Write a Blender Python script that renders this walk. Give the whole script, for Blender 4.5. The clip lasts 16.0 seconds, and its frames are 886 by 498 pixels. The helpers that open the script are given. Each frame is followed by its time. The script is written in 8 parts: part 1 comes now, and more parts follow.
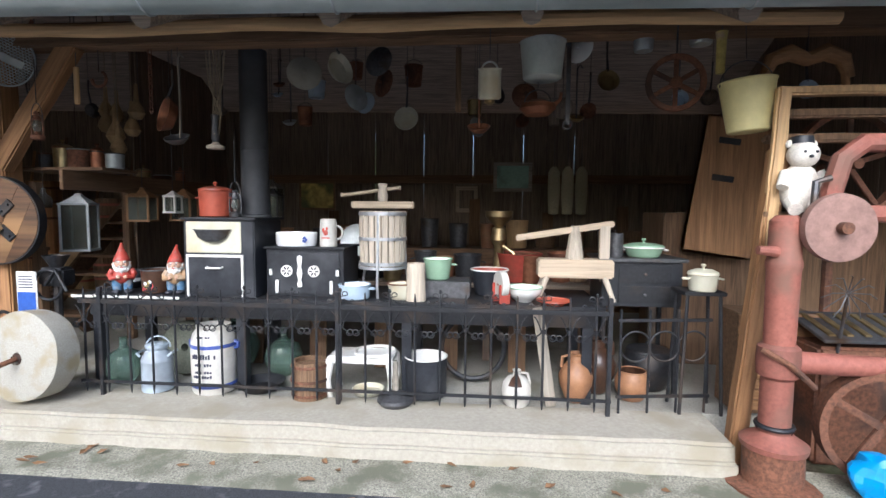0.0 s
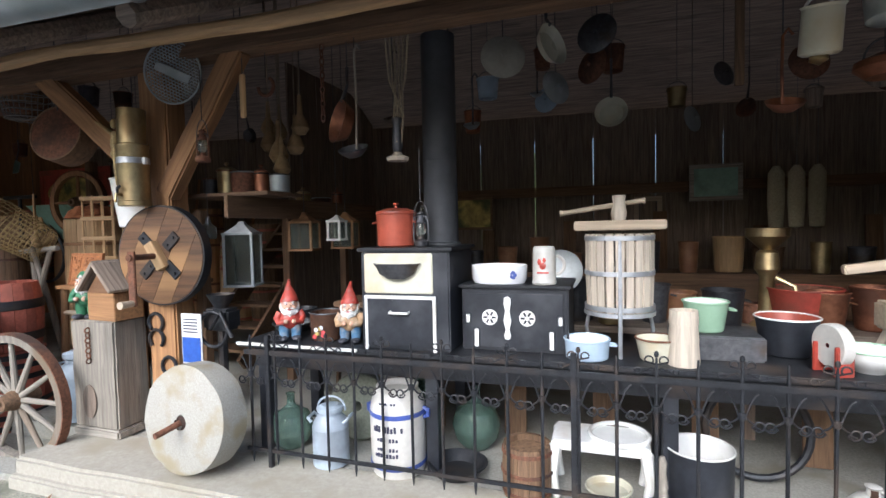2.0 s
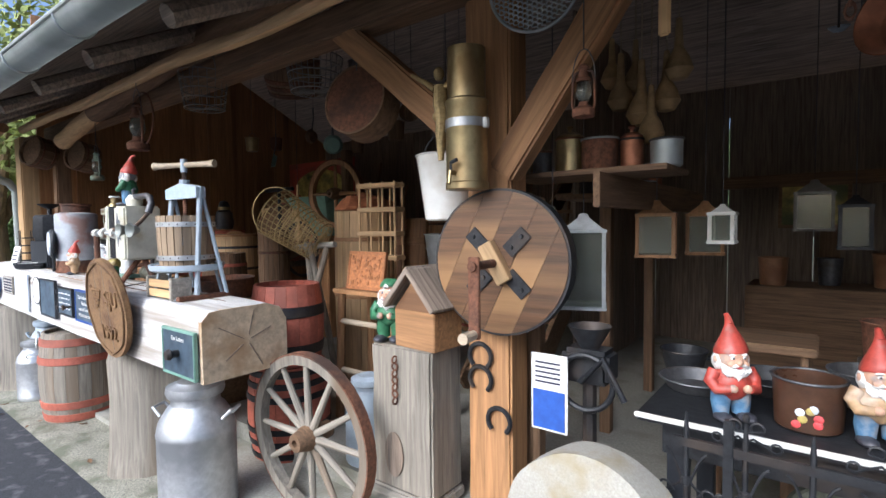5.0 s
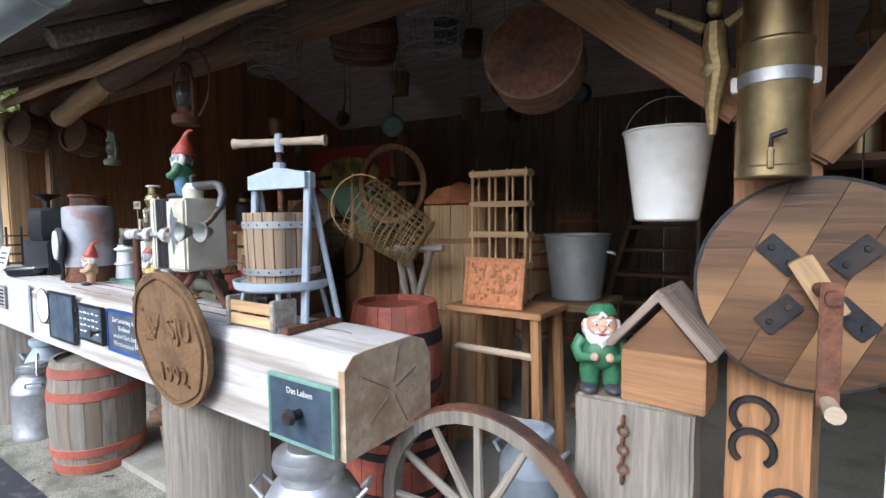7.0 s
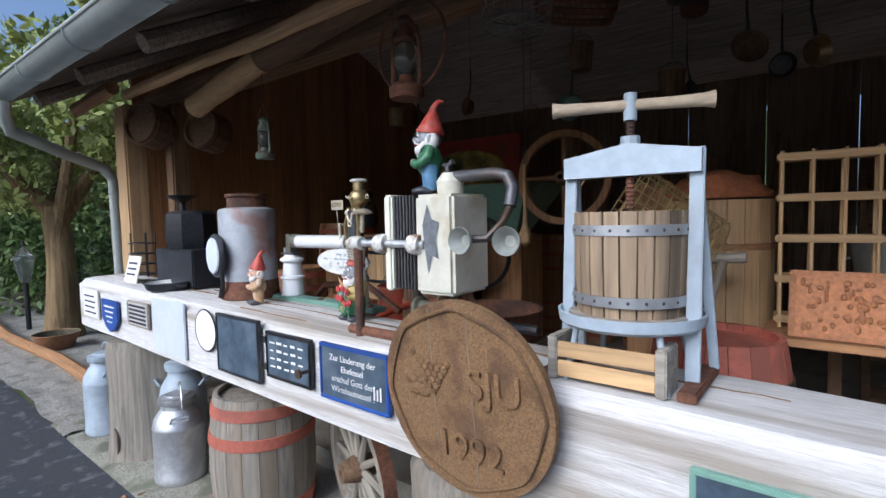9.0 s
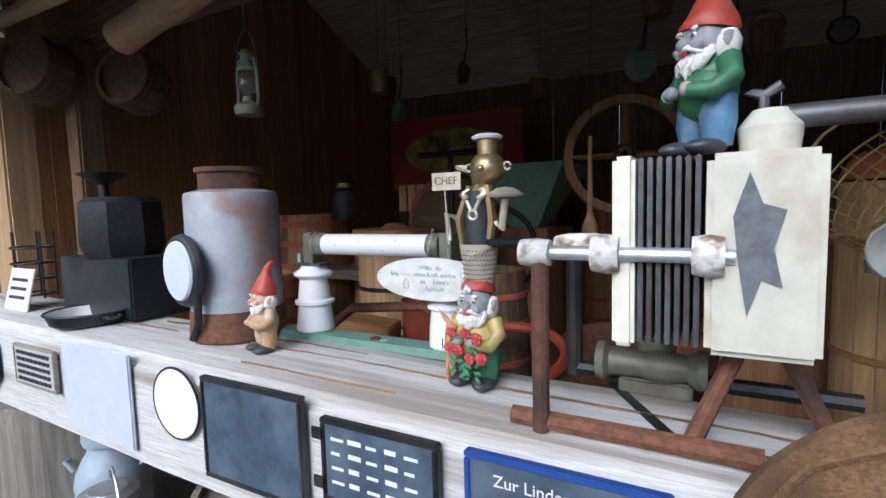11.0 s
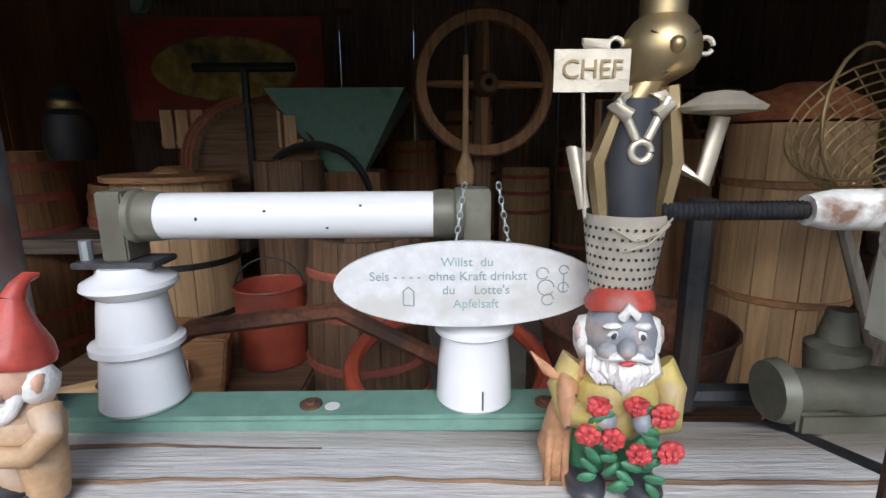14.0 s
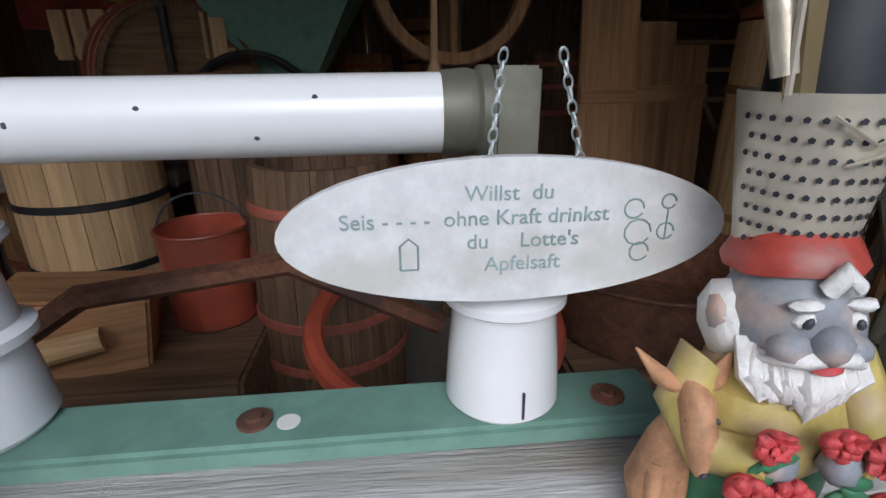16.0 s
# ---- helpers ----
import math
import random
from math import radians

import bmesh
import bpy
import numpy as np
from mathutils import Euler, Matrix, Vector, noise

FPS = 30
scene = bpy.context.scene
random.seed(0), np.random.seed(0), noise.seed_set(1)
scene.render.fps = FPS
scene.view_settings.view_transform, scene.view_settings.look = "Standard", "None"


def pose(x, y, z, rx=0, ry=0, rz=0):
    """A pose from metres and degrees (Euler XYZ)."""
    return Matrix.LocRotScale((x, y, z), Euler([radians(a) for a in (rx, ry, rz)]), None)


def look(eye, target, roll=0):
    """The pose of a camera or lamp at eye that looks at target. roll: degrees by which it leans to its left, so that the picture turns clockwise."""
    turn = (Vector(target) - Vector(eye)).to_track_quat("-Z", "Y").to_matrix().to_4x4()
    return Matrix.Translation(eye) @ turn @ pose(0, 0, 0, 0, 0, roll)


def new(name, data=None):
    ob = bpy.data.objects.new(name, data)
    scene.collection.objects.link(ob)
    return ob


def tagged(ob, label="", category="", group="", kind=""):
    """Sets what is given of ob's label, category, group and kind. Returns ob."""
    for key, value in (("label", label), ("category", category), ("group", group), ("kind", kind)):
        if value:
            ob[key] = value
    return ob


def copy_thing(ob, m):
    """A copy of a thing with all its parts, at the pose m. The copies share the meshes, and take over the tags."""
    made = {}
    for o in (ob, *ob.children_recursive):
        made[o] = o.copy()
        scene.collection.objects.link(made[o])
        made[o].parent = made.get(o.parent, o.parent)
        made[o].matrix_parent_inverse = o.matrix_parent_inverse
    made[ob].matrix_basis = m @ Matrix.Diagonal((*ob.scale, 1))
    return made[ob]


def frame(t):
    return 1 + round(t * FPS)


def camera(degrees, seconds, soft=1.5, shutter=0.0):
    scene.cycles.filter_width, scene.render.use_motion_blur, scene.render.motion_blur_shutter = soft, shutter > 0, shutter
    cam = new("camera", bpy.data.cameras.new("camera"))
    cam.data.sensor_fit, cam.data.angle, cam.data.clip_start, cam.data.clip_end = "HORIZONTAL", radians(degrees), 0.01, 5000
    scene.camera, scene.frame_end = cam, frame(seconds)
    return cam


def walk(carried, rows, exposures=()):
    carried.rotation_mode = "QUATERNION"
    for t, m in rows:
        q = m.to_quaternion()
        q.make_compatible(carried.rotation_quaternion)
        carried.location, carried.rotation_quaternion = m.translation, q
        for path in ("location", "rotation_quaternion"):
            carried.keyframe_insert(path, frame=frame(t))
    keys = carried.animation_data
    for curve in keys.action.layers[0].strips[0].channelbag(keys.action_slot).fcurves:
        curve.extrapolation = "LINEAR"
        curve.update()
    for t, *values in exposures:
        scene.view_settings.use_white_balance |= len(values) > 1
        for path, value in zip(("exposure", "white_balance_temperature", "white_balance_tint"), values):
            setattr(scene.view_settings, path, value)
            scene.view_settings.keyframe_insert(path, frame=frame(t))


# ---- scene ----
cam = camera(83.4, 16.0)
METRES, EYE, TILT, LEAN, TURN = 8.0, 1.5, 0.0, 0.0, 5.1
ROWS = [
    (0.0, 0.0, 0.0, 0.0, 0.03, -4.39, -0.44),
    (0.5, -0.0171, 0.0324, 0.0019, 5.24, -3.57, 0.53),
    (1.0, -0.0462, 0.0605, 0.0032, 7.5, -3.67, 1.66),
    (1.5, -0.0728, 0.0816, 0.0055, 8.9, -2.77, 2.94),
    (2.0, -0.0938, 0.1138, 0.0068, 13.17, -2.62, 1.25),
    (2.5, -0.1128, 0.1344, 0.0058, 18.37, -2.38, 0.57),
    (3.0, -0.1495, 0.1488, 0.008, 19.34, -2.45, 1.04),
    (3.5, -0.184, 0.1603, 0.0056, 24.7, -2.65, 1.22),
    (4.0, -0.2191, 0.1827, 0.0094, 30.37, -2.78, 1.33),
    (4.5, -0.2517, 0.198, 0.0086, 32.84, -2.7, 0.72),
    (7.0, -0.4379, 0.2249, 0.0155, 29.48, -3.83, 0.57),
    (7.5, -0.4734, 0.2229, 0.0142, 31.32, -3.96, -0.73),
    (8.0, -0.5173, 0.2306, 0.0161, 34.37, -3.7, 1.03),
    (8.5, -0.5571, 0.2304, 0.0151, 35.98, -3.77, 0.15),
    (9.0, -0.6014, 0.2288, 0.0177, 33.5, -3.77, 1.27),
    (9.5, -0.6412, 0.2446, 0.0162, 32.58, -4.04, 0.36),
    (10.0, -0.6766, 0.2581, 0.0175, 31.43, -4.06, 0.73),
    (12.5, -0.8187, 0.3326, 0.0181, 2.6, -8.01, 0.22),
    (13.0, -0.8307, 0.3464, 0.0179, -3.96, -9.56, -0.32),
    (13.5, -0.8293, 0.3567, 0.0168, -4.91, -11.3, -0.25),
    (14.0, -0.8295, 0.3609, 0.0162, -5.45, -12.18, 0.36),
    (14.5, -0.8282, 0.37, 0.0133, -6.75, -14.94, 1.53),
    (15.0, -0.8277, 0.3779, 0.0102, -6.74, -16.88, 1.28),
    (15.5, -0.831, 0.3907, 0.0085, -7.14, -19.16, 0.91),
    (16.0, -0.833, 0.3975, 0.0079, -10.8, -20.42, 0.61),
]
walk(cam, [(t, pose(0, 0, EYE, TILT, LEAN, TURN) @ pose(METRES * x, METRES * y, METRES * z, 90 + pitch, roll, yaw)) for t, x, y, z, yaw, pitch, roll in ROWS],
     exposures=[(0.0, 0.75, 5150, 10), (5.5, 0.75, 5150, 10), (7.0, 0.55, 5050, 10), (9.0, 0.15, 5000, 10), (12.5, 0.0, 5000, 10), (14.5, -0.1, 5150, 10), (16.0, -0.4, 5100, 10)])

# ---- light: a bright, thinly clouded sky in front of the shed ----
world = bpy.data.worlds.new("sky")
scene.world = world
world.use_nodes = True
wn = world.node_tree.nodes
sky = wn.new("ShaderNodeTexSky")
sky.sky_type, sky.sun_disc = "NISHITA", False
sky.sun_elevation, sky.sun_rotation = radians(36), radians(190)
sky.dust_density = 7.0
wn["Background"].inputs[1].default_value = 0.15
world.node_tree.links.new(sky.outputs[0], wn["Background"].inputs[0])
sun_data = bpy.data.lights.new("sun", "SUN")
sun_data.energy, sun_data.angle, sun_data.color = 1.3, radians(28), (1.0, 0.94, 0.84)
sun = new("sun", sun_data)
sun.matrix_world = look((-3.5, -7, 7.3), (-5, 3, 0))

# ---- helpers for shapes ----


def col3(c, k=1.0):
    return (min(1, c[0] * k), min(1, c[1] * k), min(1, c[2] * k), 1)


def mat(name, c, rough=0.6, metal=0.0, var=0.3, scale=25.0, bump=0.15, stain=None, amount=0.5, sscale=4.0, grain=None, spec=0.5, trans=0.0):
    """A procedural surface: fine grain, large stains, relief; grain 'x', 'y' or 'z' draws the fine noise out along that axis."""
    m = bpy.data.materials.new(name)
    m.use_nodes = True
    n, l = m.node_tree.nodes, m.node_tree.links
    b = n["Principled BSDF"]
    tc = n.new("ShaderNodeTexCoord")
    mp = n.new("ShaderNodeMapping")
    info = n.new("ShaderNodeObjectInfo")
    l.new(tc.outputs["Object"], mp.inputs[0])
    off = n.new("ShaderNodeVectorMath")
    off.operation = "SCALE"
    off.inputs[0].default_value = (7.1, 3.7, 5.3)
    l.new(info.outputs["Random"], off.inputs["Scale"])
    l.new(off.outputs[0], mp.inputs["Location"])
    if grain:
        mp.inputs["Scale"].default_value = [0.05 if a == grain else 1.0 for a in "xyz"]
    f = n.new("ShaderNodeTexNoise")
    f.inputs["Scale"].default_value, f.inputs["Detail"].default_value = scale, 6
    f.inputs["Roughness"].default_value = 0.65
    if grain:
        f.inputs["Distortion"].default_value = 0.6
    l.new(mp.outputs[0], f.inputs["Vector"])
    r = n.new("ShaderNodeValToRGB")
    r.color_ramp.elements[0].position, r.color_ramp.elements[1].position = 0.32, 0.68
    r.color_ramp.elements[0].color, r.color_ramp.elements[1].color = col3(c, 1 - var), col3(c, 1 + var)
    l.new(f.outputs[0], r.inputs[0])
    out = r.outputs[0]
    g = n.new("ShaderNodeTexNoise")
    g.inputs["Scale"].default_value, g.inputs["Detail"].default_value = sscale, 5
    l.new(mp.outputs[0], g.inputs["Vector"])
    if stain:
        k = n.new("ShaderNodeValToRGB")
        k.color_ramp.elements[0].position, k.color_ramp.elements[1].position = 0.62 - 0.3 * amount, 0.78 - 0.3 * amount
        l.new(g.outputs[0], k.inputs[0])
        mx = n.new("ShaderNodeMix")
        mx.data_type = "RGBA"
        l.new(k.outputs[0], mx.inputs["Factor"])
        l.new(out, mx.inputs["A"])
        mx.inputs["B"].default_value = (*stain, 1)
        out = mx.outputs["Result"]
    hs = n.new("ShaderNodeHueSaturation")
    mr = n.new("ShaderNodeMapRange")
    mr.inputs["To Min"].default_value, mr.inputs["To Max"].default_value = 0.85, 1.15
    l.new(info.outputs["Random"], mr.inputs["Value"])
    l.new(mr.outputs[0], hs.inputs["Value"])
    l.new(out, hs.inputs["Color"])
    l.new(hs.outputs[0], b.inputs["Base Color"])
    rr = n.new("ShaderNodeMapRange")
    rr.inputs["To Min"].default_value, rr.inputs["To Max"].default_value = max(0.03, rough - 0.12), min(1, rough + 0.12)
    l.new(g.outputs[0], rr.inputs["Value"])
    l.new(rr.outputs[0], b.inputs["Roughness"])
    b.inputs["Metallic"].default_value = metal
    b.inputs["Specular IOR Level"].default_value = spec
    b.inputs["Transmission Weight"].default_value = trans
    if bump:
        bp = n.new("ShaderNodeBump")
        bp.inputs["Strength"].default_value, bp.inputs["Distance"].default_value = min(1, bump * 3), 0.004
        l.new(f.outputs[0], bp.inputs["Height"])
        l.new(bp.outputs[0], b.inputs["Normal"])
    return m


def box(bm, x0, x1, y0, y1, z0, z1, bev=0.0, mi=0, m=None):
    vs = [bm.verts.new((x, y, z)) for x in (x0, x1) for y in (y0, y1) for z in (z0, z1)]
    fs = [bm.faces.new([vs[i] for i in q]) for q in ((0, 1, 3, 2), (4, 6, 7, 5), (0, 4, 5, 1), (2, 3, 7, 6), (0, 2, 6, 4), (1, 5, 7, 3))]
    for f in fs:
        f.material_index = mi
    if bev:
        es = list({e for f in fs for e in f.edges})
        res = bmesh.ops.bevel(bm, geom=es, offset=bev, segments=2, affect="EDGES")
        vs = list({v for f in res["faces"] for v in f.verts} | {v for v in vs if v.is_valid})
    if m is not None:
        bmesh.ops.transform(bm, matrix=m, verts=[v for v in vs if v.is_valid])
    return vs


def rev(bm, prof, seg=24, m=None, mi=0, a0=0.0, a1=360.0):
    """A turned shape round z from (radius, height) pairs."""
    full = a1 - a0 >= 359.9
    n = seg if full else seg + 1
    rings = []
    for r, z in prof:
        if r < 1e-5:
            v = bm.verts.new((0, 0, z))
            rings.append([v] * n)
        else:
            rings.append([bm.verts.new((r * math.cos(radians(a0 + (a1 - a0) * i / seg)), r * math.sin(radians(a0 + (a1 - a0) * i / seg)), z)) for i in range(n)])
    for a, b in zip(rings, rings[1:]):
        for i in range(seg):
            j = (i + 1) % n
            q = []
            for v in (a[i], a[j], b[j], b[i]):
                if v not in q:
                    q.append(v)
            if len(q) > 2:
                f = bm.faces.new(q)
                f.material_index = mi
    if m is not None:
        bmesh.ops.transform(bm, matrix=m, verts=list({v for q in rings for v in q}))
    return bm


def tub(bm, pts, r, seg=8, mi=0, closed=False):
    """A round bar along points; r is one radius or one for each point."""
    pts = [Vector(p) for p in pts]
    k = len(pts)
    rs = list(r) if isinstance(r, (list, tuple)) else [r] * k
    rings, ref = [], None
    for i, p in enumerate(pts):
        a = pts[i - 1] if (i or closed) else p
        b = pts[(i + 1) % k] if (i < k - 1 or closed) else p
        d = (b - a).normalized()
        if ref is None:
            ref = Vector((0, 0, 1)) if abs(d.z) < 0.9 else Vector((1, 0, 0))
        u = (ref - d * ref.dot(d)).normalized()
        ref, w = u, d.cross(u)
        rings.append([bm.verts.new(p + (u * math.cos(6.28319 * j / seg) + w * math.sin(6.28319 * j / seg)) * rs[i]) for j in range(seg)])
    pairs = list(zip(rings, rings[1:])) + ([(rings[-1], rings[0])] if closed else [])
    for a, b in pairs:
        for j in range(seg):
            bm.faces.new((a[j], a[(j + 1) % seg], b[(j + 1) % seg], b[j])).material_index = mi
    if not closed:
        bm.faces.new(rings[0]).material_index = mi
        bm.faces.new(rings[-1][::-1]).material_index = mi
    return bm


def ball(bm, c, r, mi=0, seg=14, m=None):
    r = r if isinstance(r, tuple) else (r, r, r)
    k = seg // 2
    t = Matrix.Translation(c) @ (m or Matrix()) @ Matrix.Diagonal((*r, 1))
    return rev(bm, [(math.sin(math.pi * i / k), -math.cos(math.pi * i / k)) for i in range(k + 1)], seg, t, mi)


def rough_up(bm, amp, scale):
    for v in bm.verts:
        v.co += noise.noise_vector(v.co * scale) * amp


def part(name, bm, m, parent=None, label="", angle=35):
    me = bpy.data.meshes.new(name)
    bmesh.ops.recalc_face_normals(bm, faces=bm.faces)
    bm.to_mesh(me)
    bm.free()
    for k in (m if isinstance(m, (list, tuple)) else [m]):
        me.materials.append(k)
    me.shade_smooth()
    me.set_sharp_from_angle(angle=radians(angle))
    ob = new(name, me)
    ob.parent = parent
    if label:
        ob["label"] = label
    return ob


def same(ob, x=0, y=0, z=0, rx=0, ry=0, rz=0, parent=None):
    """Another part on the same mesh."""
    o = new(ob.name.split(".")[0], ob.data)
    o.parent = parent or ob.parent
    o.matrix_basis = pose(x, y, z, rx, ry, rz)
    return o


def thing(name, label, cat, x, y, z, rz=0, group="", rx=0, ry=0):
    e = new(name)
    e.empty_display_size = 0.1
    e.matrix_basis = pose(x, y, z, rx, ry, rz)
    return tagged(e, label, cat, group)


def solid(name, label, cat, bm, m, x=0, y=0, z=0, rz=0, group="", rx=0, ry=0, angle=35):
    """A thing that is one mesh."""
    o = part(name, bm, m, None, "", angle)
    o.matrix_basis = pose(x, y, z, rx, ry, rz)
    return tagged(o, label, cat, group)


def setting(name, label, bm, m, kind="structure", angle=35):
    return tagged(part(name, bm, m, None, "", angle), label, kind=kind)


def B():
    return bmesh.new()


def bar(p, q, r=0.01, seg=8, r2=None):
    return tub(B(), [p, q], [r, r2 if r2 is not None else r], seg)


def bx(x0, x1, y0, y1, z0, z1, bev=0.004, m=None):
    b = B()
    box(b, x0, x1, y0, y1, z0, z1, bev, 0, m)
    return b


def rv(prof, seg=24, m=None, **k):
    return rev(B(), prof, seg, m, **k)


def ring(r, tube, seg=32, m=None, n=8):
    b = tub(B(), [(r * math.cos(6.28319 * i / seg), r * math.sin(6.28319 * i / seg), 0) for i in range(seg)], tube, n, 0, True)
    if m is not None:
        b.transform(m)
    return b


def arc(r, a0, a1, n=12, c=(0, 0, 0), plane="xz"):
    out = []
    for i in range(n + 1):
        a = radians(a0 + (a1 - a0) * i / n)
        u, v = r * math.cos(a), r * math.sin(a)
        out.append((c[0] + u, c[1], c[2] + v) if plane == "xz" else (c[0], c[1] + u, c[2] + v) if plane == "yz" else (c[0] + u, c[1] + v, c[2]))
    return out


def letters(body, size, m, parent, x, y, z, rx=90, ry=0, rz=0, name="lettering", depth=0.0006, align="CENTER"):
    cu = bpy.data.curves.new(name, "FONT")
    cu.body, cu.size, cu.align_x, cu.align_y, cu.extrude = body, size, align, "CENTER", depth
    tmp = bpy.data.objects.new(name, cu)
    me = bpy.data.meshes.new_from_object(tmp)
    bpy.data.objects.remove(tmp)
    me.materials.append(m)
    o = new(name, me)
    o.parent = parent
    o.matrix_basis = pose(x, y, z, rx, ry, rz)
    return o


# ---- materials ----
ASPHALT = mat("asphalt", (0.05, 0.053, 0.06), 0.85, var=0.5, scale=160, bump=0.3, stain=(0.16, 0.16, 0.17), amount=0.25, sscale=9)
CONCRETE = mat("concrete", (0.3, 0.29, 0.25), 0.9, var=0.2, scale=70, bump=0.25, stain=(0.22, 0.21, 0.16), amount=0.35, sscale=3)
KERB = mat("kerb_concrete", (0.35, 0.325, 0.265), 0.85, var=0.12, scale=40, bump=0.12, stain=(0.3, 0.27, 0.2), amount=0.4, sscale=3)
MOSSY = mat("mossy_concrete", (0.24, 0.23, 0.18), 0.95, var=0.6, scale=90, bump=0.45, stain=(0.13, 0.13, 0.09), amount=0.5, sscale=5)
GRAVEL = mat("gravel", (0.33, 0.31, 0.27), 0.95, var=0.5, scale=45, bump=0.5, stain=(0.2, 0.19, 0.15), amount=0.4, sscale=6)
EARTH = mat("earth", (0.1, 0.085, 0.05), 0.95, var=0.5, scale=30, bump=0.5, stain=(0.07, 0.1, 0.03), amount=0.5, sscale=2)
OLDX = mat("old_wood_x", (0.16, 0.095, 0.05), 0.8, var=0.45, scale=45, bump=0.3, grain="x")
OLDY = mat("old_wood_y", (0.16, 0.095, 0.05), 0.8, var=0.45, scale=45, bump=0.3, grain="y")
OLDZ = mat("old_wood_z", (0.16, 0.095, 0.05), 0.8, var=0.45, scale=45, bump=0.3, grain="z")
DARKW = mat("dark_wood", (0.22, 0.175, 0.135), 0.8, var=0.5, scale=45, bump=0.25, grain="x")
DARKZ = mat("dark_wood_z", (0.19, 0.145, 0.108), 0.8, var=0.5, scale=45, bump=0.25, grain="z")
OAKZ = mat("oak_z", (0.36, 0.19, 0.08), 0.65, var=0.35, scale=40, bump=0.25, grain="z", stain=(0.16, 0.08, 0.035), amount=0.3)
OAKX = mat("oak_x", (0.36, 0.19, 0.08), 0.65, var=0.35, scale=40, bump=0.25, grain="x", stain=(0.16, 0.08, 0.035), amount=0.3)
PINEX = mat("pine_x", (0.5, 0.33, 0.16), 0.65, var=0.25, scale=40, bump=0.15, grain="x")
PINEZ = mat("pine_z", (0.5, 0.33, 0.16), 0.65, var=0.25, scale=40, bump=0.15, grain="z")
PALEX = mat("pale_wood_x", (0.46, 0.37, 0.26), 0.7, var=0.2, scale=40, bump=0.15, grain="x")
PALEZ = mat("pale_wood_z", (0.52, 0.45, 0.35), 0.75, var=0.25, scale=40, bump=0.2, grain="z")
GREYZ = mat("weathered_wood_z", (0.26, 0.23, 0.185), 0.85, var=0.35, scale=38, bump=0.5, grain="z", stain=(0.2, 0.15, 0.1), amount=0.35)
GREYX = mat("weathered_wood_x", (0.3, 0.27, 0.225), 0.85, var=0.35, scale=38, bump=0.5, grain="x")
LIMEX = mat("limed_wood_x", (0.58, 0.565, 0.54), 0.85, var=0.22, scale=190, bump=0.8, grain="x", stain=(0.33, 0.29, 0.24), amount=0.42, sscale=11)
ENDW = mat("end_grain", (0.55, 0.43, 0.29), 0.8, var=0.25, scale=30, bump=0.3, stain=(0.4, 0.26, 0.14), amount=0.4)
BLACKI = mat("black_iron", (0.022, 0.023, 0.026), 0.5, 0.3, var=0.4, scale=40, bump=0.12, stain=(0.06, 0.045, 0.035), amount=0.3)
BLACKP = mat("black_paint", (0.02, 0.022, 0.027), 0.42, 0.0, var=0.3, scale=20, bump=0.05, stain=(0.05, 0.052, 0.058), amount=0.3)
GREYI = mat("grey_iron", (0.1, 0.1, 0.105), 0.5, 0.6, var=0.3, scale=30, bump=0.1, stain=(0.08, 0.05, 0.03), amount=0.3)
RUST = mat("rust", (0.15, 0.065, 0.035), 0.85, 0.1, var=0.45, scale=45, bump=0.3, stain=(0.06, 0.035, 0.025), amount=0.4)
ALU = mat("aluminium", (0.58, 0.59, 0.6), 0.45, 0.75, var=0.15, scale=25, bump=0.06, stain=(0.4, 0.41, 0.42), amount=0.4)
ZINC = mat("zinc", (0.45, 0.48, 0.48), 0.5, 0.6, var=0.15, scale=14, bump=0.04, stain=(0.36, 0.39, 0.38), amount=0.5)
GUTTER = mat("gutter_zinc", (0.46, 0.49, 0.46), 0.55, 0.35, var=0.08, scale=9, bump=0.02, stain=(0.36, 0.39, 0.36), amount=0.4, sscale=2)
BRASS = mat("tarnished_brass", (0.42, 0.33, 0.17), 0.38, 0.85, var=0.2, scale=15, bump=0.04, stain=(0.25, 0.17, 0.08), amount=0.4)
GOLD = mat("gold_paint", (0.45, 0.34, 0.16), 0.5, 0.6, var=0.3, scale=60, bump=0.2)
COPPER = mat("copper", (0.33, 0.14, 0.075), 0.5, 0.7, var=0.3, scale=15, bump=0.06, stain=(0.15, 0.07, 0.045), amount=0.4)
ENAMEL = mat("white_enamel", (0.78, 0.77, 0.73), 0.22, var=0.05, scale=12, bump=0.0, stain=(0.62, 0.58, 0.5), amount=0.25)
PORC = mat("porcelain", (0.7, 0.7, 0.7), 0.12, var=0.03, scale=10, bump=0.0, stain=(0.7, 0.7, 0.69), amount=0.25)
CREAM = mat("cream_enamel", (0.56, 0.54, 0.42), 0.3, var=0.08, scale=12, bump=0.0, stain=(0.5, 0.42, 0.27), amount=0.3)
MACHINE = mat("cream_machine_paint", (0.66, 0.64, 0.53), 0.45, var=0.08, scale=20, bump=0.05, stain=(0.5, 0.44, 0.3), amount=0.25, sscale=7)
YELLOW = mat("yellow_enamel", (0.62, 0.55, 0.26), 0.4, var=0.08, scale=12, bump=0.0)
BLUEE = mat("blue_enamel", (0.4, 0.49, 0.58), 0.25, var=0.08, scale=12, bump=0.0)
BLUEP = mat("blue_glaze", (0.06, 0.09, 0.3), 0.3, var=0.15, scale=20, bump=0.0)
GREENE = mat("green_enamel", (0.32, 0.47, 0.32), 0.25, var=0.08, scale=12, bump=0.0)
